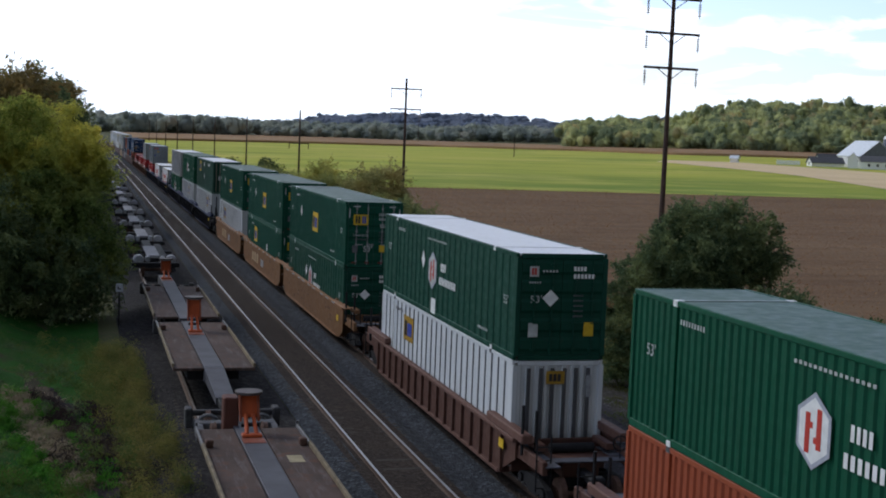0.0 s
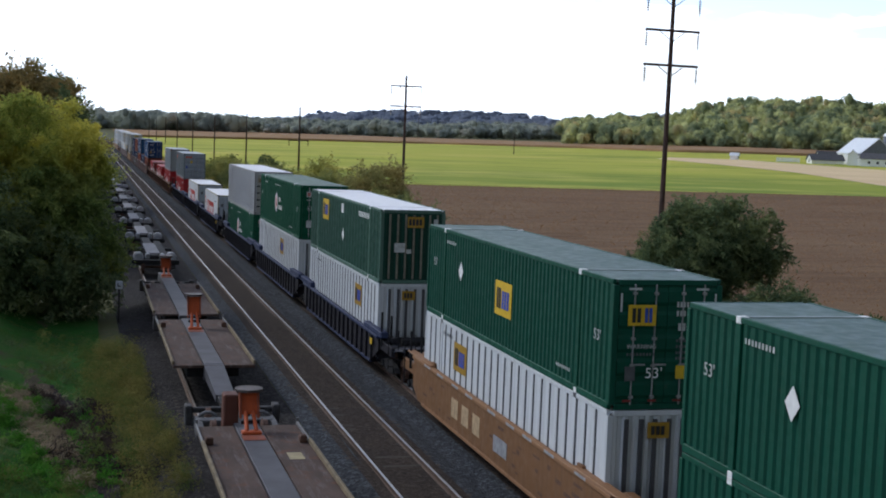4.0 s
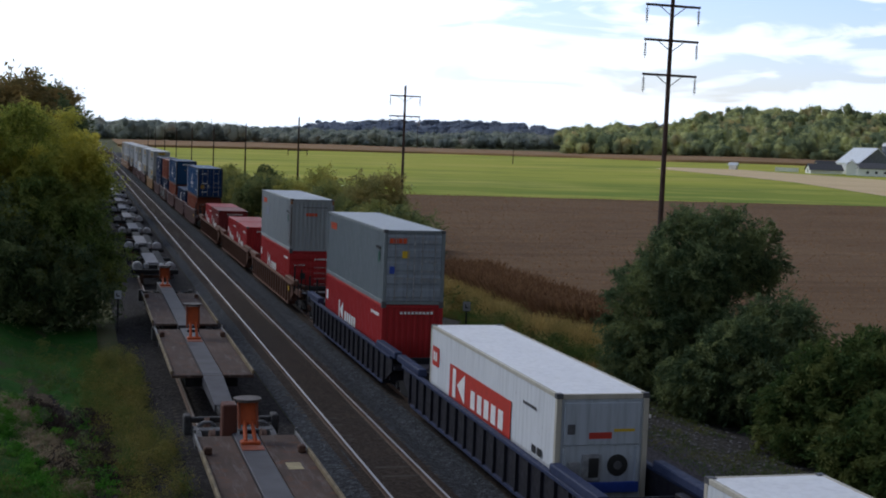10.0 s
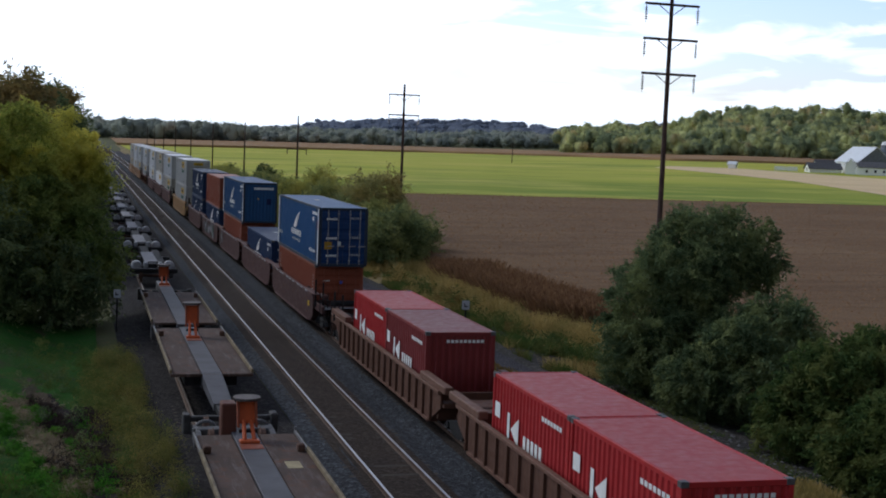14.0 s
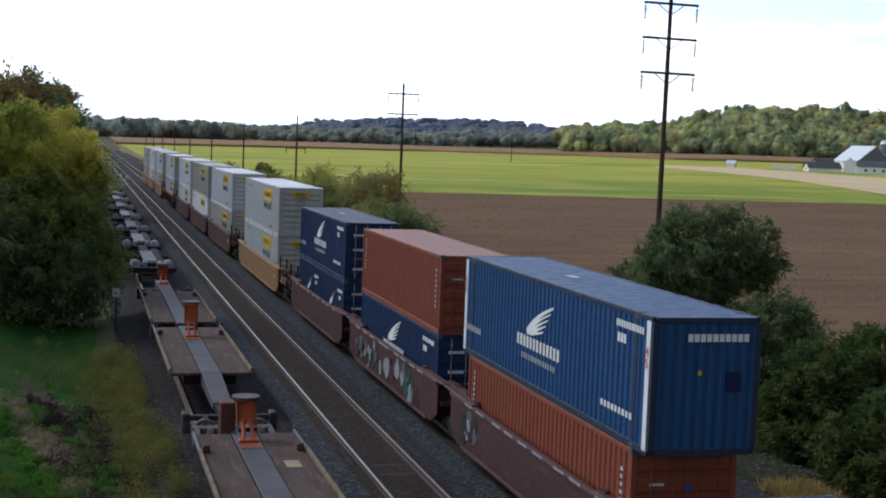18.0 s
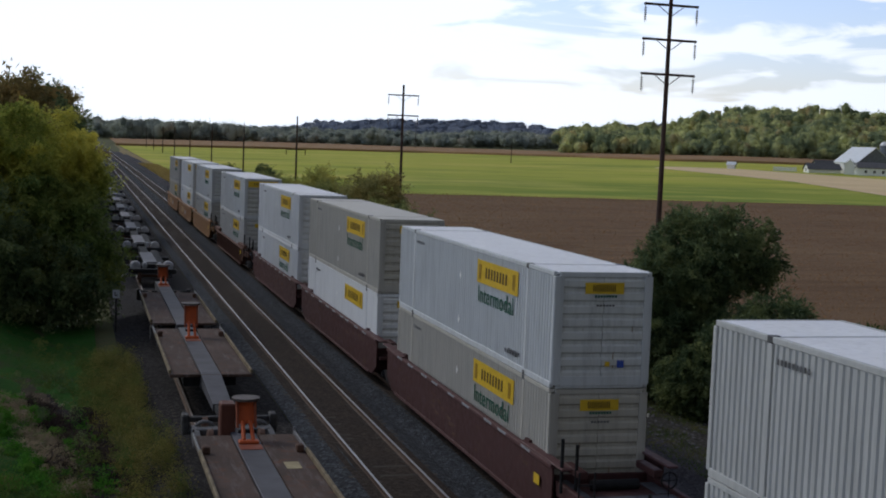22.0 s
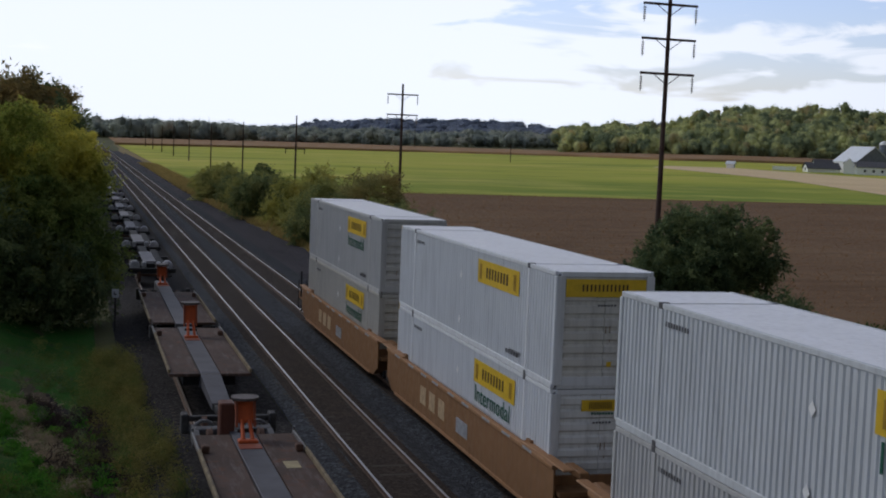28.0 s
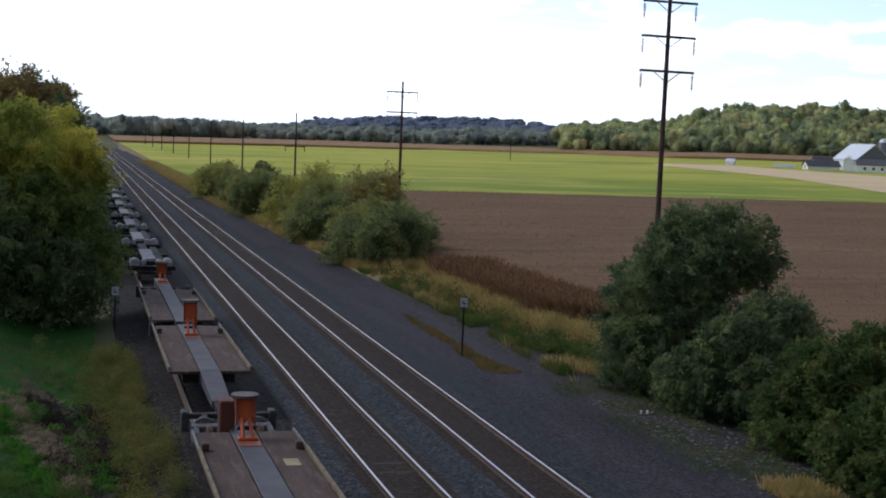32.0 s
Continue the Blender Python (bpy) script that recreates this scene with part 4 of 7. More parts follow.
hill("near_hill", 20.3, 44, 995, 1180, near_rise, WOODS_SUNLIT, "hillside under the near woods")
hill("far_hill", -3, 27, 2320, 3000, far_rise, WOODS_FAR_HAZE, "far hills under the woods")
woods("near_woods", belt(20.3, 44, 985, 1180, 900, 6.5, 13.5, near_rise, 5), WOODS_SUNLIT, "green wooded hillside behind the farm, touched with autumn, sunlight in its colour", BALL1, 31, 115, .75)
woods("field_edge_trees", belt(20.0, 36, 975, 990, 70, 5.0, 10, lambda a: 0.0, 15), WOODS_SUNLIT, "row of paler trees along the field's edge", BALL1, 35, 115, .75)
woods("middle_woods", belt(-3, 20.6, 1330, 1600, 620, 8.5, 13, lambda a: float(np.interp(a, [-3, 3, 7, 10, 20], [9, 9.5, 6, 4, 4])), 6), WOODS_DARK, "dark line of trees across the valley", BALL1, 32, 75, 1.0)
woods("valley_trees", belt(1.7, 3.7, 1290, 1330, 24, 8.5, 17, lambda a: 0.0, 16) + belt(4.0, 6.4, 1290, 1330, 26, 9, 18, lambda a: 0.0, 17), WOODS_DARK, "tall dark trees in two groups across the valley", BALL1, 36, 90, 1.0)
woods("far_woods", belt(-3, 27, 2300, 3000, 950, 15, 16, far_rise, 7), WOODS_FAR_HAZE, "wooded hills far away, bluish haze in their colour", BALL1, 33, 50, 1.8, 3)
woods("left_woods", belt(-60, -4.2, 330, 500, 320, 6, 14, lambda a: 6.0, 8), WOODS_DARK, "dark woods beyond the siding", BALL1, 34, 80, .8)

# ---------------------------------------------------------------- power line
POLE_Y = [84.5, 163, 243, 323, 403, 483, 563, 643, 723, 803]
POLE_X = [38.33, 38.82, 38.25, 38.1, 38.1, 38.0, 38.0, 38.0, 38.0, 38.0]


def power_pole(y, height, arms, gap, span, lean, label):
    """A wooden transmission pole with cross-arms, braces and insulator strings."""
    x = POLE_X[POLE_Y.index(y)]
    z0 = land(x, y)
    pole = thing("power_pole", pose(x, y, z0, 0, lean, 0), label, "power pole", "poles of the power line")
    part("post", MB().tube((0, 0, -.6), (0, 0, height), .21, .13, 10), POLE_WOOD, pole)
    for i in range(arms):
        z = height - (.9 if arms == 3 else 1.3) - i * gap
        arm = part("crossarm", MB().box(-span / 2, span / 2, -.19, -.07, z - .08, z + .08, .015), POLE_WOOD, pole)
        part("brace", MB().tube((-.95, -.1, z - .05), (0, -.14, z - .75), .03, n=6).tube((.95, -.1, z - .05), (0, -.14, z - .75), .03, n=6), POLE_WOOD, arm)
        for s in (-1, 1):
            mb = MB().tube((s * (span / 2 - .1), -.13, z - .08), (s * (span / 2 - .1), -.13, z - 1.25), .022, n=6)
            for k in range(6):
                zz = z - .25 - k * .15
                mb.tube((s * (span / 2 - .1), -.13, zz), (s * (span / 2 - .1), -.13, zz - .07), .06, .12, 8)
            part("insulator", mb, INSULATOR, arm)
    return pole


POLE_H = [21.26, 17.5, 14.3, 13.5, 12.9, 12.6, 12.4, 12.4, 12.4, 12.4]
for i, y in enumerate(POLE_Y):
    power_pole(y, POLE_H[i], (3, 2)[i] if i < 2 else 0, 2.33 if i == 0 else 2.5, 3.98, .4 if i == 0 else 0, "tall dark wooden power pole with crossarms in the corn" if i < 2 else "far plain wooden power pole in the field")

for x, y, top, label in ((273.7, 1100, 30.6, "tall thin far utility pole before the woods"), (195.9, 600, 9.6, "thin pole standing in the green field")):
    far_pole = thing("utility_pole", (x, y, land(x, y)), label, "power pole", "far utility poles")
    part("post", MB().tube((0, 0, -.5), (0, 0, top - land(x, y)), .2, .13, 8), POLE_WOOD, far_pole)

# ---------------------------------------------------------------- signs
def sign_post(x, y, z, h, label):
    s = thing("sign_post", pose(x, y, z, 0, 0, -8), label, "sign", "trackside signs")
    part("post", MB().box(-.04, .04, -.03, .03, -.2, h - .3, .006), BLACK_STEEL, s)
    plate = part("plate", MB().box(-.17, .17, -.045, -.03, h - .42, h, .004), SIGN_FACE, s, "square white plate")
    part("marking", MB().box(-.08, -.03, -.05, -.046, h - .3, h - .12).box(-.03, .08, -.05, -.046, h - .3, h - .24), BLACK, plate, "dark bars of worn lettering")


sign_post(17.2, 58.6, -.56, 2.7, "small white trackside sign on a dark post by the path")
sign_post(1.9, 67.5, -.55, 2.05, "small white trackside sign on a post under the trees")
mb_stub = MB().box(-.035, .035, -.035, .035, -.1, .22, .006)
for x in (21.7, 21.95):
    tagged(new("marker_stake", mb_stub.mesh("marker_stake", WHITE)), "short white stake at the path's edge", "stake", "white stakes").location = (x - 1.3, 45.5, -.66)
# stones on the verge
g = random.Random(77)
STONE = plain("pale_stone", (.17, .165, .165), .9, vary=.35)
mb = MB()
for _ in range(420):
    x, y = g.uniform(19.2, 23.2), g.uniform(33, 48)
    r = g.uniform(.02, .09)
    z = land(x, y) + .05
    ring = [(x + r * math.cos(k * 1.05) * g.uniform(.7, 1.1), y + r * math.sin(k * 1.05) * g.uniform(.7, 1.1), z + r * .3) for k in range(6)]
    mb.add(ring + [(x, y, z + r * g.uniform(.6, .9)), (x, y, z - .05)], [(k, (k + 1) % 6, 6) for k in range(6)] + [((k + 1) % 6, k, 7) for k in range(6)])
tagged(new("stones", mb.mesh("stones", STONE)), "scattered pale stones on the verge", "stones", kind="stuff")


# ---------------------------------------------------------------- the farm
def gable(w, d, h, r):
    """Outline walls of a gabled house, w across x, d along y, eaves h, ridge r (along y)."""
    return MB().prism([(-w / 2, 0), (w / 2, 0), (w / 2, h), (0, r), (-w / 2, h)], -d / 2, d / 2)


def farm_building(name, x, y, turn, w, d, h, r, roofmat, label, category, windows=2, wallmat=None, endmat=None):
    b = thing(name, pose(x, y, land(x, y) - .2, 0, 0, turn), label, category, "farm buildings")
    part("wall", gable(w, d, h, r), wallmat or HOUSE_WHITE, b)
    if endmat:
        part("gable_end", MB().prism([(-w / 2 + .1, .1), (w / 2 - .1, .1), (w / 2 - .1, h), (0, r - .1), (-w / 2 + .1, h)], -d / 2 - .06, -d / 2 - .01), endmat, b, "gable end in a darker grey than the side walls")
    for s in (-1, 1):
        a, e = Vector((0, r + .25)), Vector((s * (w / 2 + .5), h - .25))
        part("roof", MB().prism([(a.x, a.y), (e.x, e.y), (e.x, e.y + .2), (a.x, a.y + .2)] if s > 0 else [(e.x, e.y), (a.x, a.y), (a.x, a.y + .2), (e.x, e.y + .2)], -d / 2 - .5, d / 2 + .5), roofmat, b)
    for i in range(windows):
        xx = (i - (windows - 1) / 2) * w / max(windows, 1)
        win = part("window", MB().box(xx - .45, xx + .45, -d / 2 - .12, -d / 2 - .07, h * .45, h * .45 + 1.3), GLASS_DARK, b)
        part("sill", MB().box(xx - .55, xx + .55, -d / 2 - .17, -d / 2 - .02, h * .45 - .12, h * .45), HOUSE_WHITE, win)
    return b


def farm_at(u, v):
    """A place in the farmyard: u metres across, v metres back from the barn."""
    return 338 + .845 * u + .534 * v, 534 - .534 * u + .845 * v


# grey of the silo tower and of the barn's near gable end
BARN_GREY = plain("farm_grey", (.2, .215, .24), .8, vary=.25, scale=1)
farm_building("barn", *farm_at(2.4, 0), -2.4, 17, 20, 5.5, 12, ROOF_TIN, "large white barn with a pale metal roof", "barn", 0, None, BARN_GREY)
farm_building("barn_wing", *farm_at(-3.2, -15), -32, 4.4, 6, 4.6, 6.9, ROOF_DARK, "white gabled wing against the barn", "shed", 0)
farm_building("farm_shed", *farm_at(1.2, -17), -32, 4.0, 6, 3.4, 5.2, ROOF_DARK, "small white gabled shed against the barn", "shed", 0)
long_shed = farm_building("farm_shed", *farm_at(7.2, -20), 57.7, 6, 13.5, 3.6, 5.6, ROOF_DARK, "long low white shed with a dark roof", "shed", 0)
for i in (-1, 0, 1):
    part("window", MB().box(-3.1, -3.02, i * 3.6 - .5, i * 3.6 + .5, 1.4, 2.5), GLASS_DARK, long_shed)
farm_building("farm_shed", *farm_at(-15, -7), -98, 6, 15, 2.0, 4.2, ROOF_DARK, "long low shed with a dark roof and white gable", "shed", 1)
farm_building("farm_shed", *farm_at(-14.5, 14), -98, 4.4, 10, 3.2, 5.4, ROOF_DARK, "small white shed with a dark roof behind the yard", "shed", 1)
silo = thing("silo", (*farm_at(11.2, 6), land(*farm_at(11.2, 6))), "grey farm silo with a white domed top", "silo", "farm buildings")
part("tower", MB().tube((0, 0, 0), (0, 0, 13.2), 2.0, n=18), BARN_GREY, silo)
part("dome", MB().tube((0, 0, 13.2), (0, 0, 14.4), 2.05, 1.5, 18).tube((0, 0, 14.4), (0, 0, 15.0), 1.5, .3, 18), HOUSE_WHITE, silo)
farm_building("field_hut", *farm_at(-55.5, 0), 50, 3.2, 3.4, 2.3, 3.2, ROOF_TIN, "tiny white hut alone in the field", "hut", 1)
fx, fy = farm_at(-31.5, 0)
fence = thing("paddock_fence", pose(fx, fy, land(fx, fy), 0, 0, -34), "long white paddock fence by the farm", "fence", "farm buildings")
for i in range(7):
    part("post", shared("fencepost", "post", HOUSE_WHITE, lambda mb: mb.box(-.09, .09, -.09, .09, -.2, 1.8, .01)), HOUSE_WHITE, fence, at=(-5.1 + i * 1.7, 0, .2))
for k in range(4):
    part("rail", MB().box(-5.2, 5.2, -.13, -.09, .2 + k * .45, .6 + k * .45), HOUSE_WHITE, fence)
farm_building("valley_house", 727, 2385, 17, 11, 9, 6, 9, ROOF_TIN, "white house among the far trees", "house", 2)
farm_building("valley_house", 66, 1338, 80, 4, 11, 1.6, 2.8, ROOF_DARK, "long white house before the woods", "house", 3)
farm_building("valley_house", 92, 1338, 70, 4, 6, 1.8, 3.0, ROOF_DARK, "low white house before the woods", "house", 2)
frame_x, frame_y = 108.5, 691.5
stand = thing("field_frame", pose(frame_x, frame_y, land(frame_x, frame_y), 0, 0, -10), "dark low frame standing at the field's edge", "farm frame")
part("beam", MB().box(-5.2, 5.2, -.2, .2, 2.5, 3.0, .05), POLE_WOOD, stand)
for x in (-4.9, 4.9):
    part("leg", MB().box(x - .2, x + .2, -.2, .2, -.3, 2.6, .03), POLE_WOOD, stand)

# ---------------------------------------------------------------- containers
FT53, FT45, FT40, FT20 = 16.154, 13.716, 12.192, 6.058


def corrugated(mb, a0, a1, z0, z1, x, pitch, depth):
    """A wall in the y-z plane at x, pressed inwards (towards +x) in trapezoid folds."""
    n = max(2, round((a1 - a0) / pitch))
    pts = []
    for i in range(n):
        s, w = a0 + (a1 - a0) * i / n, (a1 - a0) / n
        pts += [(s, 0), (s + w * .34, 0), (s + w * .5, depth), (s + w * .84, depth)]
    pts.append((a1, 0))
    vs = [(x + d, y, z) for y, d in pts for z in (z0, z1)]
    mb.add(vs, [(2 * i, 2 * i + 1, 2 * i + 3, 2 * i + 2) for i in range(len(pts) - 1)])
    mb.box(x + depth + .004, x + depth + .02, a0, a1, z0, z1)


def slatted(mb, x0, x1, z0, z1, y, count, depth):
    """An end wall in the x-z plane at y with level pressed ribs."""
    h = (z1 - z0) / count
    pts = []
    for i in range(count):
        zz = z0 + i * h
        pts += [(y, zz), (y, zz + h * .16), (y - depth, zz + h * .32), (y - depth, zz + h * .76), (y, zz + h * .92)]
    pts += [(y, z1), (y + .03, z1), (y + .03, z0)]
    mb.plate(pts, x0, x1)


def bars(mb, y0, y1, z0, z1, count, x, gap=.3):
    """A row of plain bars on the side wall at x, from y0 down to y1."""
    w = (y0 - y1) / count
    for i in range(count):
        a = y0 - i * w
        mb.box(x - .006, x, a - w * (1 - gap), a, z0, z1)


def end_bars(mb, x0, x1, z0, z1, count, y, gap=.3):
    w = (x1 - x0) / count
    for i in range(count):
        mb.box(x0 + i * w, x0 + (i + 1) * w - w * gap, y - .006, y, z0, z1)


class Box:
    """One shipping container, built from its base up; its near end looks towards -y."""

    def __init__(self, name, label, length, height, rgb, style="corr", roof=None, end="door", width=None, dirt=.35, frame_rgb=None, rust=.12, end_rgb=None):
        self.L, self.H = length, height
        self.W = width or (2.591 if length == FT53 else 2.438)
        L, W, H = self.L, self.W, self.H
        self.mat = mat = paint(rgb, dirt, .5, rust)
        trim = paint(frame_rgb, dirt, .5, rust) if frame_rgb else mat
        leaf = paint(end_rgb, .6, .6, .6, "stained_end") if end_rgb else mat
        # coloured roofs come in paler: reflected sky is put into their paint
        top = paint(roof, .3, .55, .1, "roof_paint_sky_sheen") if roof else mat
        self.ob = ob = thing(name, (0, 0, 0), label, "container", "containers on the train")
        k = (length, height, style, W)
        e = .1
        depth = {"corr": .04, "fine": .03, "post": .012, "batten": .012, "smooth": .006}[style]
        pitch = {"corr": .285, "fine": .2, "post": .61, "batten": .61, "smooth": 1.2}[style]
        xs = -W / 2 + .012

        def side(mb):
            corrugated(mb, -L / 2 + e, L / 2 - e, .16, H - .1, xs, pitch, depth)
        me = shared(("side", k), "side_panel", mat, side)
        part("side_panel", me, mat, ob)
        part("side_panel", me, mat, ob, at=pose(0, 0, 0, 0, 0, 180))
        if style in ("post", "batten"):
            pm = BATTEN_DARK if style == "post" else trim
            pw = .04 if style == "post" else .025
            pme = shared(("sidepost", k), "side_post", pm, lambda mb: mb.box(xs - .012, xs + .02, -pw, pw, .17, H - .11))
            for i in range(1, round((L - .2) / .61)):
                part("side_post", pme, pm, ob, at=(0, -L / 2 + .1 + i * (L - .2) / round((L - .2) / .61), 0))

        def roofing(mb):
            n = round(L / .55)
            pts = []
            for i in range(n):
                a, w = -L / 2 + .1 + (L - .2) * i / n, (L - .2) / n
                pts += [(a, H - .012), (a + w * .72, H - .012), (a + w * .78, H - .0145), (a + w * .94, H - .0145)]
            pts += [(L / 2 - .1, H - .012), (L / 2 - .1, H - .07), (-L / 2 + .1, H - .07)]
            mb.plate(pts, -W / 2 + .08, W / 2 - .08)
        part("roof", shared(("roof", k), "roof", top, roofing), top, ob)
        rail = shared(("toprail", k), "top_rail", trim, lambda mb: mb.box(-W / 2, -W / 2 + .09, -L / 2 + .09, L / 2 - .09, H - .11, H, .012))
        part("top_rail", rail, trim, ob)
        part("top_rail", rail, trim, ob, at=pose(0, 0, 0, 0, 0, 180))
        rail = shared(("botrail", k), "bottom_rail", trim, lambda mb: mb.box(-W / 2, -W / 2 + .1, -L / 2 + .09, L / 2 - .09, 0.01, .17, .012))
        part("bottom_rail", rail, trim, ob)
        part("bottom_rail", rail, trim, ob, at=pose(0, 0, 0, 0, 0, 180))
        part("floor", shared(("floor", k), "floor", RUST_STEEL, lambda mb: mb.box(-W / 2 + .1, W / 2 - .1, -L / 2 + .1, L / 2 - .1, .05, .15)), RUST_STEEL, ob)
        post = shared(("cpost", k), "corner_post", trim, lambda mb: mb.box(-W / 2, -W / 2 + .14, -L / 2, -L / 2 + .13, .12, H - .12, .012))
        sill = shared(("sill", k), "end_sill", trim, lambda mb: mb.box(-W / 2 + .14, W / 2 - .14, -L / 2 + .01, -L / 2 + .1, .01, .15, .01))
        head = shared(("header", k), "end_header", trim, lambda mb: mb.box(-W / 2 + .14, W / 2 - .14, -L / 2 + .01, -L / 2 + .1, H - .13, H - .005, .01))
        for a in (0, 180):
            part("corner_post", post, trim, ob, at=pose(0, 0, 0, 0, 0, a))
            part("end_sill", sill, trim, ob, at=pose(0, 0, 0, 0, 0, a))
            part("end_header", head, trim, ob, at=pose(0, 0, 0, 0, 0, a))
        post2 = shared(("cpost2", k), "corner_post", trim, lambda mb: mb.box(W / 2 - .14, W / 2, -L / 2, -L / 2 + .13, .12, H - .12, .012))
        for a in (0, 180):
            part("corner_post", post2, trim, ob, at=pose(0, 0, 0, 0, 0, a))
        # castings stand at the forty-foot posts of the longer boxes
        yc = L / 2 - .09 if L in (FT40, FT20) else 6.0
        cm = CASTING if L != FT53 or rgb[0] > .3 else WHITE
        cast = shared(("cast", W), "corner_casting", cm, lambda mb: mb.box(-.09, .09, -.09, .09, -.065, .065, .012))
        for sx in (-1, 1):
            for sy in (-1, 1):
                for z in (.06, H - .055):
                    part("corner_casting", cast, cm, ob, at=(sx * (W / 2 - .08), sy * yc, z))
        if L > FT40:
            lp = shared(("lift", k), "lifting_post", trim, lambda mb: mb.box(-W / 2 - .004, -W / 2 + .06, -.09, .09, .16, H - .12, .01))
            for sy in (-1, 1):
                part("lifting_post", lp, trim, ob, at=(0, sy * yc, 0))
                part("lifting_post", lp, trim, ob, at=pose(0, sy * yc, 0, 0, 0, 180))
        if L == FT53:
            band_mat = paint(tuple(v * .8 + .14 for v in (roof or rgb)), .25, .5, .08, "roof_band_paint")
            band = shared(("band", k), "roof_band", band_mat, lambda mb: mb.box(-W / 2 + .09, W / 2 - .09, -.09, .09, H - .03, H + .004, .006))
            for sy in (-1, 1):
                part("roof_band", band, band_mat, ob, at=(0, sy * yc, 0))
        back = shared(("end", k), "end_panel", mat, lambda mb: end_wall(mb, L, W, H))
        part("end_panel", back, mat, ob, at=pose(0, 0, 0, 0, 0, 180))
        if end == "panel":
            part("end_panel", back, mat, ob)
        elif end in ("door", "slat"):
            n = 8 if end == "slat" else 5
            for s in (-1, 1):
                a, b = (-W / 2 + .15, -.008) if s < 0 else (.008, W / 2 - .15)
                door = part("door", shared(("door", k, end, s), "door", leaf, lambda mb: slatted(mb, a, b, .16, H - .14, -L / 2 + .04, n, .055 if end == "slat" else .035)), leaf, ob)
                if end == "door":
                    rodm = mat if style == "batten" or rgb[0] > .2 and rgb[1] < .1 else GALV
                    rods = shared(("rod", k, s), "lock_rod", rodm, lambda mb: rod(mb, .5 * (a + b), L, H))
                    for d in (-.22, .28):
                        part("lock_rod", rods, rodm, door, at=(d, 0, 0))
        elif end == "reefer":
            reefer_end(self)
        self.near = -L / 2

    def panel(self, y, z, w, h, mat, name="marking", label="", proud=.006):
        x = -self.W / 2 - proud + .002
        return part(name, MB().box(x - .004, x, y - w / 2, y + w / 2, z - h / 2, z + h / 2), mat, self.ob, label)

    def bars(self, y0, y1, z0, z1, count, mat, label="", proud=.012, gap=.3):
        mb = MB()
        bars(mb, y0, y1, z0, z1, count, -self.W / 2 - proud, gap)
        return part("lettering", mb, mat, self.ob, label)

    def end_panel(self, x, z, w, h, mat, label="", proud=.03):
        y = -self.L / 2 - proud + .03
        return part("marking", MB().box(x - w / 2, x + w / 2, y - .008, y - .002, z - h / 2, z + h / 2), mat, self.ob, label)

    def end_bars(self, x0, x1, z0, z1, count, mat, label="", gap=.3, proud=.04):
        mb = MB()
        end_bars(mb, x0, x1, z0, z1, count, -self.L / 2 - proud + .03, gap)
        return part("lettering", mb, mat, self.ob, label)

    def word(self, text, y, z, height, mat, label="", proud=.014):
        m = Matrix.Translation((-self.W / 2 - proud, y, z)) @ Matrix(((0, 0, -1, 0), (-1, 0, 0, 0), (0, 1, 0, 0), (0, 0, 0, 1)))
        return part("lettering", word_mesh(text, height, mat), mat, self.ob, label, m)

    def end_word(self, text, x, z, height, mat, label="", proud=.045):
        m = Matrix.Translation((x, -self.L / 2 - proud + .03, z)) @ pose(0, 0, 0, 90, 0, 0)
        return part("lettering", word_mesh(text, height, mat), mat, self.ob, label, m)

    def shape(self, outline, mat, name="logo", label="", proud=.01):
        """A flat shape given by (y, z) corners."""
        x = -self.W / 2 - proud
        return part(name, MB().plate(outline, x - .005, x), mat, self.ob, label)


GREY_END = paint((.42, .41, .37), .5, .6, .3, "weathered_grey")
BATTEN_DARK = paint((.085, .085, .09), .2, .6, .1, "dark_batten")


def end_wall(mb, L, W, H):
    pts, n = [], 9
    for i in range(n):
        s, w = -W / 2 + .14 + (W - .28) * i / n, (W - .28) / n
        pts += [(s, 0), (s + w * .36, 0), (s + w * .5, .04), (s + w * .86, .04)]
    pts.append((W / 2 - .14, 0))
    vs = [(x, -L / 2 + .03 + d, z) for x, d in pts for z in (.15, H - .13)]
    mb.add(vs, [(2 * i, 2 * i + 1, 2 * i + 3, 2 * i + 2) for i in range(len(pts) - 1)])
    mb.box(-W / 2 + .14, W / 2 - .14, -L / 2 + .08, -L / 2 + .1, .15, H - .13)


def rod(mb, x, L, H):
    y = -L / 2 + .0
    mb.tube((x, y - .012, .12), (x, y - .012, H - .1), .02, n=6)
    for z in (.3, 1.0, H * .55, H - .3):
        mb.box(x - .05, x + .05, y - .035, y + .02, z - .03, z + .03)
    mb.box(x - .02, x + .3, y - .04, y - .02, 1.0, 1.04)


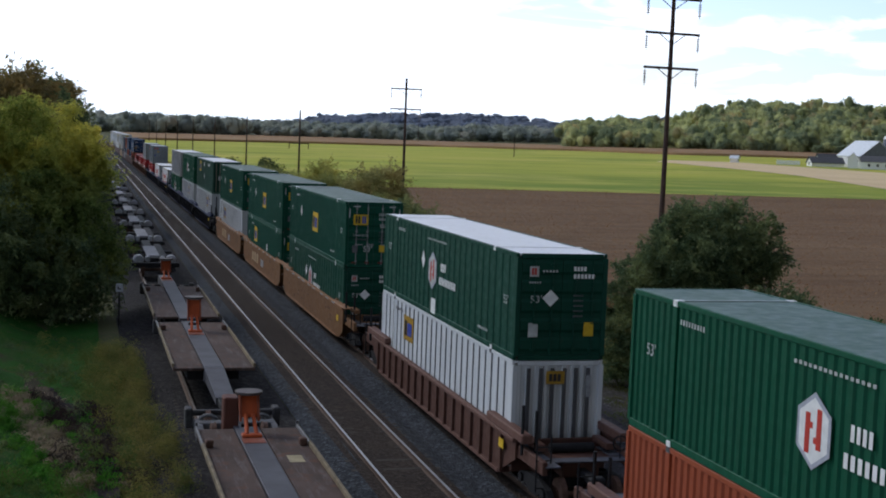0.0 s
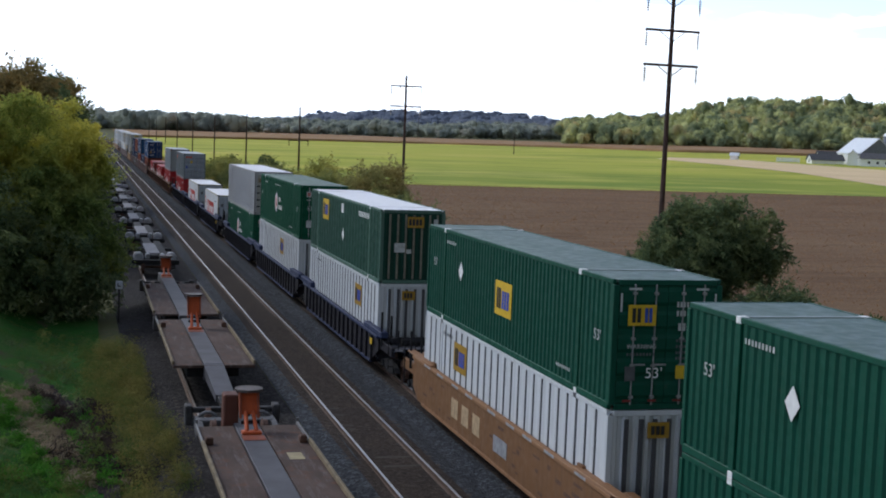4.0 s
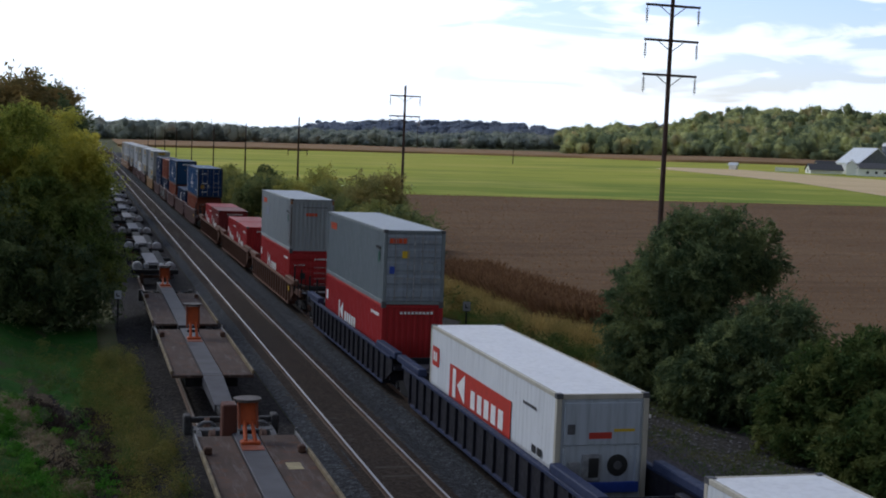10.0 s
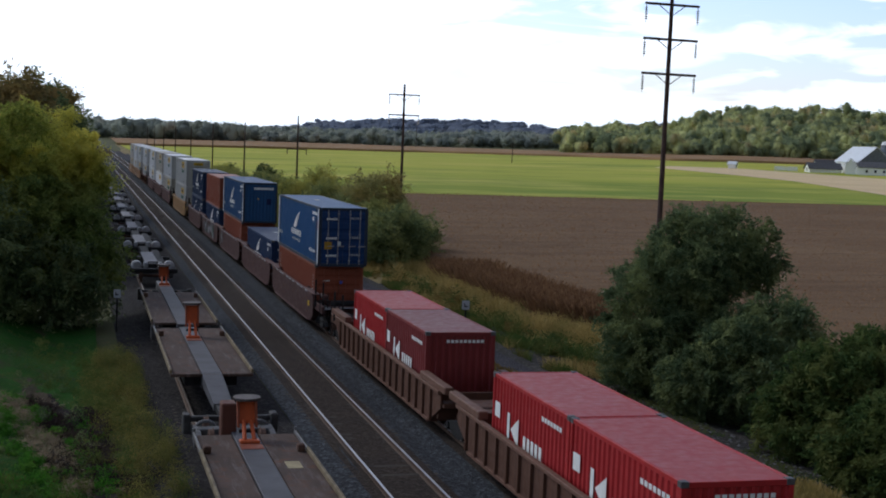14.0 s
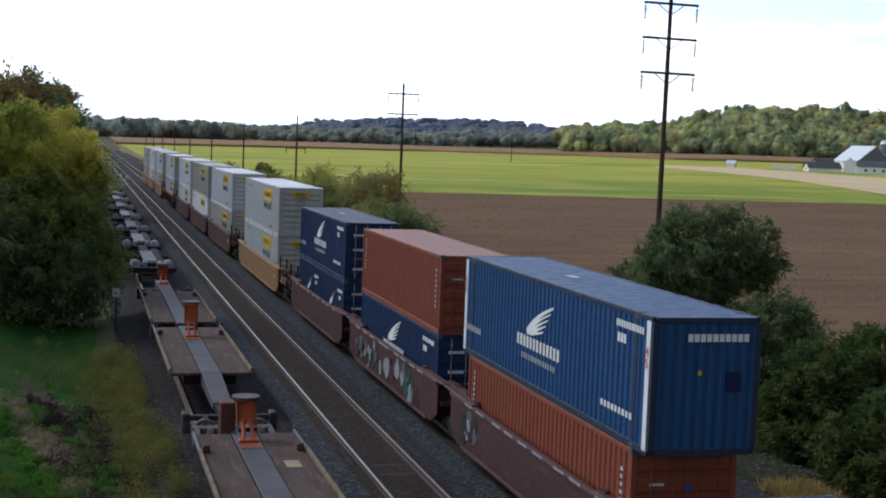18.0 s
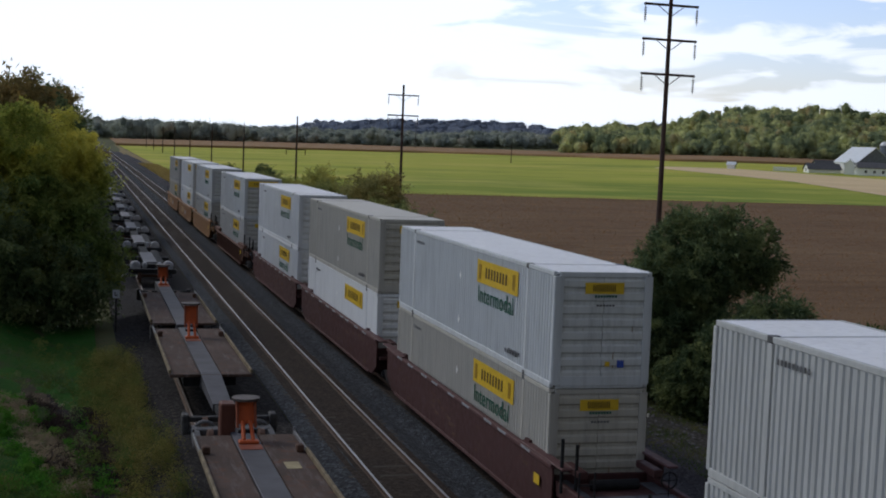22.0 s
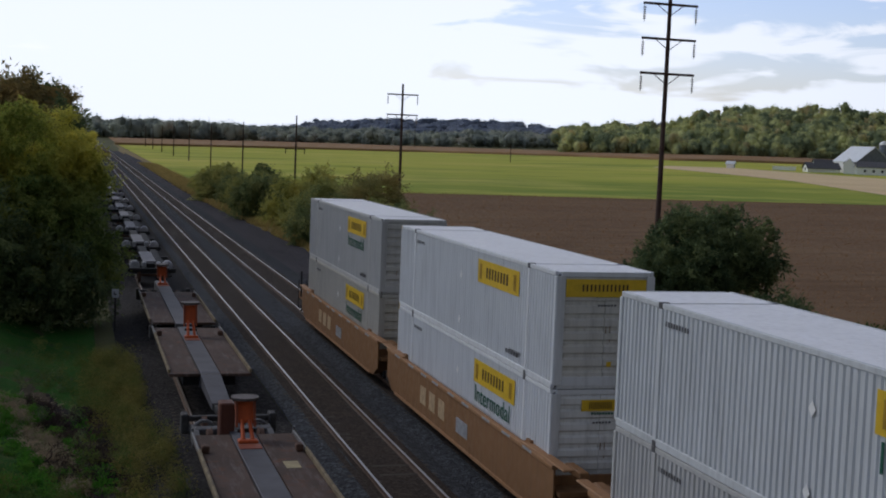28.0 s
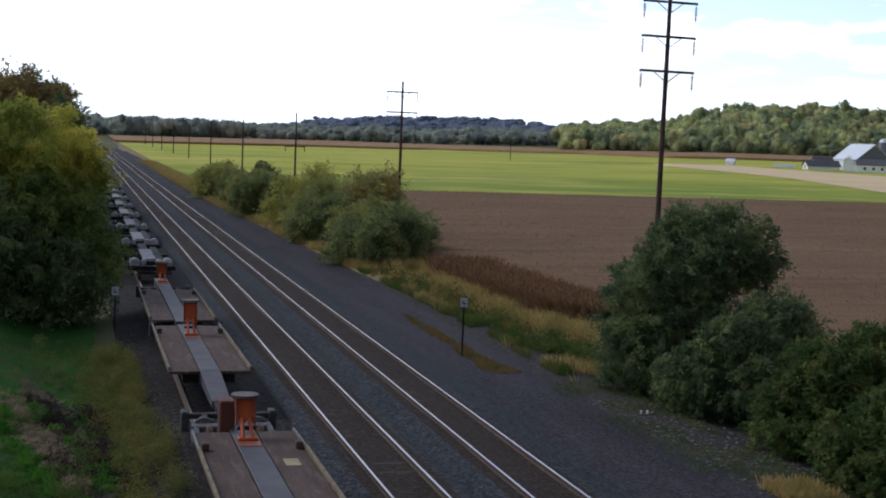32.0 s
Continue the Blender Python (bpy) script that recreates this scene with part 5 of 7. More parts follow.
def reefer_end(c):
    y, W, H = -c.L / 2 + .02, c.W, c.H
    grey = paint((.5, .55, .61), .6, .5, .4, "reefer_unit")
    unit = part("cooling_unit", MB().box(-W / 2 + .14, W / 2 - .14, y + .03, y + .1, .15, H - .13).box(-1.0, 1.0, y - .03, y + .04, 1.62, H - .22, .02).box(-1.0, 1.0, y - .02, y + .04, .45, .62, .01)
                .box(-1.0, -.92, y - .03, y + .04, .62, 1.55).box(.92, 1.0, y - .03, y + .04, .62, 1.55), grey, c.ob, "grey cooling unit with grille and fan")
    part("compressor", MB().box(-.85, -.55, y - .02, y + .03, .75, 1.2, .02).box(-.5, .0, y - .025, y + .03, .7, 1.4, .02), PALE_STEEL, unit)
    part("control_box", MB().box(-.33, -.05, y - .04, y, .8, 1.3, .02), BLACK, unit)
    fan = MB().tube((.45, y + .02, 1.1), (.45, y - .01, 1.1), .27, n=20)
    part("fan", fan, BLACK, unit, "round black fan opening")
    part("fan_ring", MB().tube((.45, y - .01, 1.1), (.45, y - .03, 1.1), .11, n=12), GREY_STEEL, unit)
    part("base_plate", MB().box(-1.02, 1.02, y - .05, y + .03, .42, .68, .01), BLUE, unit, "blue base plate")
    part("hatch", MB().box(-.92, -.72, y - .045, y - .03, 1.9, 2.15, .01), GREY_STEEL, unit)
    part("marking", MB().box(-.35, .25, y - .042, y - .034, 1.78, 1.94), RED, unit)
    part("marking", MB().box(.3, .85, y - .042, y - .034, 1.95, 2.02), YELLOW, unit)


GREEN, BRIGHT_GREEN, DEEP_GREEN, GREY_GREEN = (.004, .078, .046), (.003, .088, .042), (.004, .06, .037), (.010, .060, .040)
OFFWHITE, CLEAN_WHITE, BEIGE, PALE_GREY = (.64, .665, .68), (.74, .76, .78), (.49, .47, .42), (.51, .51, .5)
IVORY = (.53, .54, .53)
SEA_GREY, RED_BOX, MAROON, RUST_BOX = (.225, .255, .268), (.44, .028, .03), (.22, .034, .034), (.28, .075, .04)
NAVY, SEA_BLUE, ROOF_WHITE = (.013, .036, .1), (.022, .085, .21), (.95, .96, .98)


LILAC = plain("lilac_grey_print", (.42, .44, .5), .5, vary=.25)
DULL_RED = plain("dull_red_reflector", (.22, .03, .025), .5, vary=.2)
SIGN_BROWN = plain("dark_brown_print", (.06, .03, .012), .5, vary=.2)
SIGN_SHADE = plain("dull_yellow_print", (.36, .21, .02), .5, vary=.2)


END_RIB = plain("faded_tan_rib", (.2, .19, .14), .7, vary=.35)
RUST_STAIN = plain("pale_rust_stain", (.26, .19, .13), .8, vary=.4)
ORANGE_RUST = plain("orange_rust", (.3, .12, .04), .8, vary=.4)


def small_marks(c, mat=PRINT):
    """The usual rows of small print: numbers by the posts and weights by the doors."""
    e = 5.6 if c.L == FT53 else c.L / 2 - .7
    c.bars(e + .1, e - 1.0, c.H - .43, c.H - .33, 9, mat, "small row of number bars", gap=.5)
    c.bars(-e + .9, -e - .1, .42, .5, 8, mat, gap=.5)


def hexagon(c, y, z, w, h, core, back=WHITE):
    def ring(k):
        return [(y, z - k * h / 2), (y + k * w / 2, z - k * h / 4), (y + k * w / 2, z + k * h / 4), (y, z + k * h / 2), (y - k * w / 2, z + k * h / 4), (y - k * w / 2, z - k * h / 4)]
    c.shape(ring(1), LILAC, "logo", "pale hexagon emblem")
    c.shape(ring(.86), back, "logo_face", "white face of the emblem", .014)
    mb = MB()
    x = -c.W / 2 - .02
    for s in (-1, 1):
        mb.box(x - .005, x, y + s * w * .17 - w * .07, y + s * w * .17 + w * .07, z - h * .26 - s * h * .04, z + h * .26 - s * h * .04)
        mb.box(x - .005, x, min(y + s * w * .02, y + s * w * .1), max(y + s * w * .02, y + s * w * .1), z - h * .06 + s * h * .09, z + h * .02 + s * h * .09)
    part("emblem", mb, core, c.ob, "red blocks of the emblem")


def hub_mark(c, z=1.5, core=RED, back=WHITE, long=False):
    hexagon(c, .7, z, 1.0, 1.25, core, PRINT if long else back)
    c.bars(-.35, -1.0, z + .08, z + .34, 4, WHITE, "row of white letter-sized bars", gap=.42)
    c.bars(-.2, -2.2 if long else -1.75, z - .36, z - .12, 11 if long else 8, WHITE, "row of white letter-sized bars", gap=.42)
    c.bars(1.4, -1.0, c.H - .41, c.H - .35, 16, PRINT, gap=.45)


def square_mark(c, y, z, w=1.47, h=.95, back=None):
    c.panel(y, z, w, h, back or YELLOW, "logo", "square yellow emblem panel")
    c.bars(y + w * .38, y + w * .1, z - h * .3, z + h * .3, 2, BLACK, "dark bars of the emblem", .013)
    c.bars(y + w * .06, y - w * .4, z - h * .28, z + h * .24, 3, BLUE, "blue bars of the emblem", .013)


def feet_mark(c, y, z, mat=WHITE, text="53'"):
    c.word(text, y, z, .25, PRINT, "white length marking")


def end_diamond(c, x, z, r):
    y = -c.L / 2 - .034
    part("placard", MB().add([(x + r, y, z), (x, y, z + r), (x - r, y, z), (x, y, z - r), (x + r, y - .008, z), (x, y - .008, z + r), (x - r, y - .008, z), (x, y - .008, z - r)],
                             [(7, 6, 5, 4), (0, 1, 5, 4), (1, 2, 6, 5), (2, 3, 7, 6), (3, 0, 4, 7)]), WHITE, c.ob, "white diamond placard")


def door_marks(c, logo):
    """The print and plates on the doors of a long green box."""
    H = c.H
    if logo == "square":
        c.end_panel(-.62, H - .78, .66, .46, YELLOW, "yellow emblem panel on the door", .06)
        c.end_bars(-.86, -.62, H - .94, H - .62, 2, BLACK, proud=.075)
        c.end_bars(-.56, -.36, H - .94, H - .62, 2, BLUE, proud=.075)
        c.end_bars(.2, .75, H - .6, H - .48, 7, PRINT, "white number bars", gap=.4, proud=.06)
        c.end_bars(.2, .95, H - .8, H - .68, 9, PRINT, "white number bars", gap=.4, proud=.06)
        c.end_bars(.25, .55, H - 1.12, H - .96, 3, PRINT, gap=.3, proud=.06)
        for i in range(4):
            c.end_bars(.22, .62, 1.52 - i * .13, 1.58 - i * .13, 6, GREY_STEEL, gap=.4, proud=.06)
        c.end_word("WARNING", -.6, 1.42, .1, PRINT, "small white warning word", .06)
        c.end_bars(-.95, -.25, 1.22, 1.28, 9, GREY_STEEL, gap=.4, proud=.06)
        c.end_word("53'", -.28, .82, .24, WHITE, "white length marking", .06)
        end_diamond(c, .85, 1.72, .25)
        c.end_panel(.42, .85, .36, .3, YELLOW, "yellow notice", .06)
        c.end_panel(.86, .85, .42, .26, PRINT, "white notice", .06)
        c.end_panel(-.85, .82, .24, .32, GREY_STEEL, "grey plate", .06)
        for x in (-.9, -.3, .3, .9):
            c.end_panel(x, .22, .2, .05, DULL_RED, "red reflector", .06)
        for s in (-1, 1):
            c.end_panel(s * .8, H - .2, .3, .05, PRINT, "white reflector strip", .06)
            c.end_panel(s * 1.12, H - .5, .05, .4, PRINT, "white reflector strip", .06)
        return
    c.end_panel(-.82, H - .48, .26, .28, PRINT, "pale emblem on the door", .06)
    c.end_bars(-.9, -.74, H - .57, H - .39, 2, RED, proud=.075)
    c.end_bars(-.58, -.12, H - .5, H - .44, 5, PRINT, gap=.4, proud=.06)
    c.end_bars(.3, .68, H - .46, H - .34, 4, WHITE, "white number bars", gap=.3, proud=.06)
    c.end_bars(.3, .92, H - .66, H - .54, 6, WHITE, "white number bars", gap=.3, proud=.06)
    c.end_bars(-.95, -.6, H - .8, H - .75, 5, PRINT, gap=.4, proud=.06)
    c.end_word("53'", -.74, 1.66, .2, PRINT, "white length marking", .06)
    end_diamond(c, -.34, 1.7, .23)
    c.end_panel(-.8, .84, .27, .38, PRINT, "white plate", .06)
    c.end_panel(.78, .86, .28, .38, YELLOW, "yellow notice", .06)
    for i in range(5):
        c.end_bars(.32, .62, 1.75 - i * .14, 1.8 - i * .14, 5, GREY_STEEL, gap=.4, proud=.06)


def diamond(c, y, z, r=.24):
    c.shape([(y, z - r * 1.25), (y + r, z), (y, z + r * 1.25), (y - r, z)], WHITE, "placard", "white diamond placard")


def green_box(name_label, rgb, kind, style="corr", roof=None):
    # green roof lightened with grey for the sky it reflects
    c = Box("container", name_label, FT53, 2.896, rgb, style, roof or tuple(v * .8 + .09 for v in rgb), "door")
    small_marks(c)
    feet_mark(c, -7.25, 1.55)
    feet_mark(c, 7.0, 1.75)
    if kind == "square":
        square_mark(c, -.28, 1.45)
        diamond(c, 4.0, 1.75)
    elif kind == "square_far":
        square_mark(c, 3.6, 1.9)
        diamond(c, -2.0, 1.5)
    else:
        hub_mark(c, long=style == "batten", core=RED if kind != "green" else DARK_GREEN)
        if style == "batten":
            diamond(c, 1.95, 1.75)
            c.panel(.5, .35, .55, .5, WHITE)
    door_marks(c, "square" if kind.startswith("square") else "hex")
    return c


def white_post_box(label, upper=False, mark=3.75):
    c = Box("container", label, FT53, 2.896, (.55, .57, .59) if upper else OFFWHITE, "post", ROOF_WHITE, "slat" if upper else "panel", dirt=.45, frame_rgb=(.4, .39, .38) if upper else None, rust=.5 if upper else .12)
    small_marks(c, GREY_STEEL)
    if not upper:
        square_mark(c, mark, 2.0, 1.4, .87, SIGN_SHADE)
        c.end_panel(-.1, 2.45, .52, .36, SIGN_SHADE, "worn yellow emblem panel on the end", .06)
        c.end_bars(-.28, .08, 2.35, 2.55, 3, BLACK, proud=.08)
        c.end_panel(.86, 2.2, .14, .6, PALE_STEEL, "pale data strip", .06)
        for x in (-.85, -.5, -.17, .17, .5, .85):
            part("end_rib", MB().box(x - .05, x + .05, -c.L / 2 - .025, -c.L / 2 + .02, .2, c.H - .2), BATTEN_DARK, c.ob)
    else:
        c.bars(2.2, 1.9, 1.6, 2.3, 1, BLACK)
        for x in (-.58, .58):
            part("plywood_panel", MB().box(x - .53, x + .53, -c.L / 2 - .02, -c.L / 2 + .01, .2, c.H - .2), GREY_END, c.ob, "weathered grey door panel")
        for x in (-.62, -.06, .06, .62):
            part("lock_rod", MB().tube((x, -c.L / 2 - .035, .12), (x, -c.L / 2 - .035, c.H - .1), .024, n=6), BATTEN_DARK, c.ob)
        for z in (.5, .95, 1.4, 1.85):
            part("hinge", MB().box(-1.12, -.9, -c.L / 2 - .035, -c.L / 2 - .018, z, z + .1), BLACK, c.ob)
        c.end_panel(-.82, 2.3, .42, .3, TAN_END, "brown worn sign on the door", .06)
        part("rust_streak", MB().box(-.72, -.66, -c.L / 2 - .026, -c.L / 2 - .02, .3, 2.1), RUST_STEEL, c.ob, "rust streak down the door")
    return c


def grey_green_box(label):
    c = Box("container", label, FT53, 2.896, GREY_GREEN, "batten", ROOF_WHITE, "panel", frame_rgb=(.09, .17, .13))
    square_mark(c, 3.95, 2.15, 1.5, .95)
    c.panel(-.2, 2.45, .5, .4, WHITE)
    diamond(c, -.5, 1.3)
    c.bars(-3.9, -6.0, 2.36, 2.58, 12, WHITE, "row of white number bars", gap=.5)
    for x in (-.92, -.6, -.28, .04, .36, .68, .98):
        part("end_rib", MB().box(x - .035, x + .035, -c.L / 2 - .02, -c.L / 2 + .03, .2, c.H - .18), END_RIB, c.ob, "faded tan upright rib")
    c.end_panel(.1, 2.42, .66, .42, SIGN_SHADE, "worn yellow emblem panel on the end", .056)
    c.end_bars(-.18, .38, 2.3, 2.54, 4, BLACK, proud=.074)
    c.end_panel(-.52, 1.42, .42, .36, PRINT, "worn white notice", .056)
    c.end_panel(-.15, 1.28, .2, .16, PRINT, "small white notice", .056)
    c.end_panel(.9, 2.1, .16, .9, PRINT, "upright pale number strip", .056)
    return c


def yellow_sign_box(label, rgb, style, streaks=.4, plain_front=False, wide=False):
    """A white trailer-type box with the yellow sign and a green word below it."""
    c = Box("container", label, FT53, 2.896, rgb, style, ROOF_WHITE if rgb[0] > .5 else tuple(v * 1.25 for v in rgb), "slat", dirt=streaks, end_rgb=tuple(v * k for v, k in zip(rgb, (.88, .84, .76) if wide else (1, .985, .95))))
    small_marks(c, GREY_STEEL)
    c.panel(-3.43, 2.27, 3.75, .66, YELLOW, "sign_panel", "yellow sign panel", .008)
    c.bars(-2.4, -4.5, 2.12, 2.42, 8, SIGN_BROWN, "row of dark letter-sized bars", .014, .55)
    c.bars(-1.75, -2.0, 2.05, 2.48, 2, SIGN_SHADE, "dull emblem bars", .014)
    c.bars(-4.85, -5.1, 2.05, 2.48, 2, SIGN_SHADE, "dull emblem bars", .014)
    if not plain_front:
        c.word("Intermodal", -3.35, 1.6, .5, DARK_GREEN, "green word painted on the side")
    diamond(c, .17, 1.95, .11)
    diamond(c, .2, .6, .11)
    c.bars(-4.4, -5.5, .35, .45, 5, GREY_STEEL)
    fm = paint(tuple(v * .95 for v in rgb), .5, .5, .3)
    for sx in (-1, 1):
        part("end_frame", MB().box(min(sx * 1.06, sx * 1.27), max(sx * 1.06, sx * 1.27), -c.L / 2 - .03, -c.L / 2 - .004, .1, c.H - .1, .008), fm, c.ob, "pale upright door frame")
    part("end_frame", MB().box(-1.06, 1.06, -c.L / 2 - .03, -c.L / 2 - .004, .08, .32, .008), fm, c.ob, "pale door frame")
    hw = 1.05 if wide else .51
    c.end_panel(.0, 2.5, hw * 2, .44 if wide else .28, YELLOW, "yellow sign panel on the door", .06)
    c.end_bars(-hw * .6, hw * .6, 2.42, 2.59, 12, SIGN_BROWN, proud=.075, gap=.6)
    st = random.Random(round(rgb[0] * 1000) + len(label))
    for x in [st.uniform(-1.05, 1.05) for _ in range(2)] + [-1.08, 1.08]:
        z = st.uniform(.9, 2.0)
        c.end_panel(x, z - st.uniform(.2, .5), st.uniform(.012, .03), st.uniform(.15, .5), RUST_STAIN, "rust streak", .034)
    c.end_bars(-.25, .35, 2.27, 2.33, 8, DARK_GREEN, proud=.06)
    c.end_bars(-.2, .3, 2.05, 2.1, 6, GREY_STEEL, proud=.06)
    c.end_panel(.15, .62, .12, .12, YELLOW, "", .06)
    c.end_panel(.5, .62, .18, .18, BLUE, "", .06)
    return c


def reefer(label):
    c = Box("reefer_container", label, FT40, 2.896, CLEAN_WHITE, "smooth", ROOF_WHITE, "reefer", dirt=.45, frame_rgb=(.55, .51, .42), rust=.75)
    c.panel(.5, 1.5, 6.2, 1.05, RED, "logo", "broad red emblem panel", .008)
    mb = MB()
    x = -c.W / 2 - .02
    mb.plate([(3.2, 1.05), (2.85, 1.05), (2.85, 1.95), (3.2, 1.95)], x - .004, x).plate([(2.7, 1.5), (1.85, 1.05), (1.85, 1.95)], x - .004, x)
    part("lettering", mb, WHITE, c.ob, "white bars of the emblem")
    c.bars(1.2, -2.2, 1.08, 1.62, 5, WHITE, "row of white letter-sized bars", .014, .35)
    c.panel(5.35, 1.95, .85, .62, RED, "logo", "small red emblem panel")
    c.bars(5.6, 5.1, 1.8, 2.1, 2, WHITE, "", .014)
    c.bars(-3.6, -4.7, 2.2, 2.28, 6, GREY_STEEL)
    c.bars(-4.4, -5.3, 1.1, 1.3, 2, BLACK)
    c.panel(-5.0, .75, .5, .3, YELLOW)
    c.shape([(-5.35 + .22 * math.cos(a * .7854), .35 + .22 * math.sin(a * .7854)) for a in range(8)], BLACK, "vent", "round black vent")
    return c


def grey_box(label, end):
    c = Box("container", label, FT40, 2.896, SEA_GREY if end == "door" else (.37, .4, .41), "corr", (.5, .55, .6), end, dirt=.4, rust=.5, end_rgb=(.33, .37, .42) if end == "door" else None)
    c.bars(5.1, 3.7, 2.18, 2.48, 8, ORANGE_RED, "orange-red row of emblem bars", .006, .35)
    if end != "door":
        c.panel(3.25, 1.75, .9, .5, paint((.3, .33, .42), .2, .5, .05), "patch", "bluish repainted patch")
    c.bars(-4.7, -5.6, 2.1, 2.22, 4, BLACK)
    c.bars(-5.2, -5.5, 1.6, 2.0, 2, DARK_GREEN)
    if end == "door":
        c.end_bars(-1.0, -.3, 2.38, 2.58, 4, ORANGE_RED, gap=.15)
        part("door_seam", MB().box(-.03, .03, -c.L / 2 - .03, -c.L / 2 + .02, .15, c.H - .13), PALE_STEEL, c.ob, "pale seal between the doors")
        c.end_panel(-.35, 1.95, .28, .28, YELLOW)
        c.end_panel(-.85, 1.35, .25, .28, BLUE)
        for i in range(5):
            c.end_bars(.25, .95, 2.4 - i * .38, 2.5 - i * .38, 5, PALE_STEEL)
    else:
        c.end_bars(-.35, .3, 1.95, 2.12, 4, ORANGE_RED, gap=.15)
        c.end_bars(-.5, .9, 2.4, 2.47, 9, GREY_STEEL)
        c.shape([(-5.98, .3), (-5.98, 2.6), (-6.06, 2.6), (-6.06, .3)], RUST_STEEL, "rust_streak", "rust-stained corner")
        for x in (-1.16, 1.16):
            c.end_panel(x, 2.72, .1, .24, ORANGE_RUST, "rusty corner", .04)
            c.end_panel(x, 1.4, .04, 2.2, RUST_STEEL, "", .034)
        c.panel(-6.02, 2.66, .13, .3, ORANGE_RUST, "rust_patch", "rusty corner")
        for i in range(6):
            c.panel(-5.6, .5 + i * .38, .06, .16, RUST_STEEL, "rust_patch")
    return c


def red_box(label, length, end, rgb=RED_BOX):
    c = Box("container", label, length, 2.591, rgb, "corr", tuple(v * .8 + .05 for v in rgb), end, dirt=.3)
    h = c.H
    k = 1 if length == FT40 else .5
    mb = MB()
    x, y = -c.W / 2 - .016, 2.4 * k + (.2 if k == 1 else .4)
    mb.plate([(y, .95), (y - .2, .95), (y - .2, 1.75), (y, 1.75)], x - .004, x).plate([(y - .3, 1.35), (y - .95, .95), (y - .95, 1.75)], x - .004, x)
    part("lettering", mb, WHITE, c.ob, "white bars of the emblem")
    c.bars(y - 1.35, y - 1.35 - 2.5 * max(k, .62), .95, 1.4, 5, WHITE, "row of white letter-sized bars", gap=.35)
    c.panel(length / 2 - .5, h - .95, .45, .42, WHITE)
    c.bars(-length / 2 + 1.9, -length / 2 + .4, h - .5, h - .38, 7, WHITE)
    if end == "door":
        c.end_bars(-.95, -.3, 1.76, 1.85, 8, PRINT, gap=.5)
        c.end_panel(-.45, 1.2, .3, .35, BLACK)
        c.end_bars(.2, .95, h - .5, h - .4, 7, WHITE)
        for i in range(4):
            c.end_bars(.2, .85, h - .95 - i * .3, h - .89 - i * .3, 9, PRINT, gap=.55)
    else:
        c.end_bars(-.5, .85, h - .36, h - .26, 9, WHITE)
    return c


def wing_mark(c, z):
    """White wing over a row of letter-sized bars."""
    for i in range(5):
        up, down = [], []
        for j in range(7):
            u = j / 6
            root, mid, tip = (.95 - .08 * i, z + .3), (.35 - .1 * i, z + .8 - .1 * i), (-.95 + .16 * i, z + 1.15 - .17 * i)
            y, h = ((1 - u) ** 2 * a + 2 * u * (1 - u) * b + u * u * d for a, b, d in zip(root, mid, tip))
            w = (.085 if i == 0 else .048) * (1 - .65 * u)
            up.append((y + w * .4, h + w))
            down.append((y - w * .4, h - w))
        c.shape(up + down[::-1], WHITE, "logo", "feather of the white wing emblem", .01 + .002 * i)
    c.bars(1.7, -1.6, z - .1, z + .2, 13, WHITE, "row of white letter-sized bars", gap=.42)
    c.bars(1.3, -1.3, z - .4, z - .26, 14, PRINT, gap=.55)


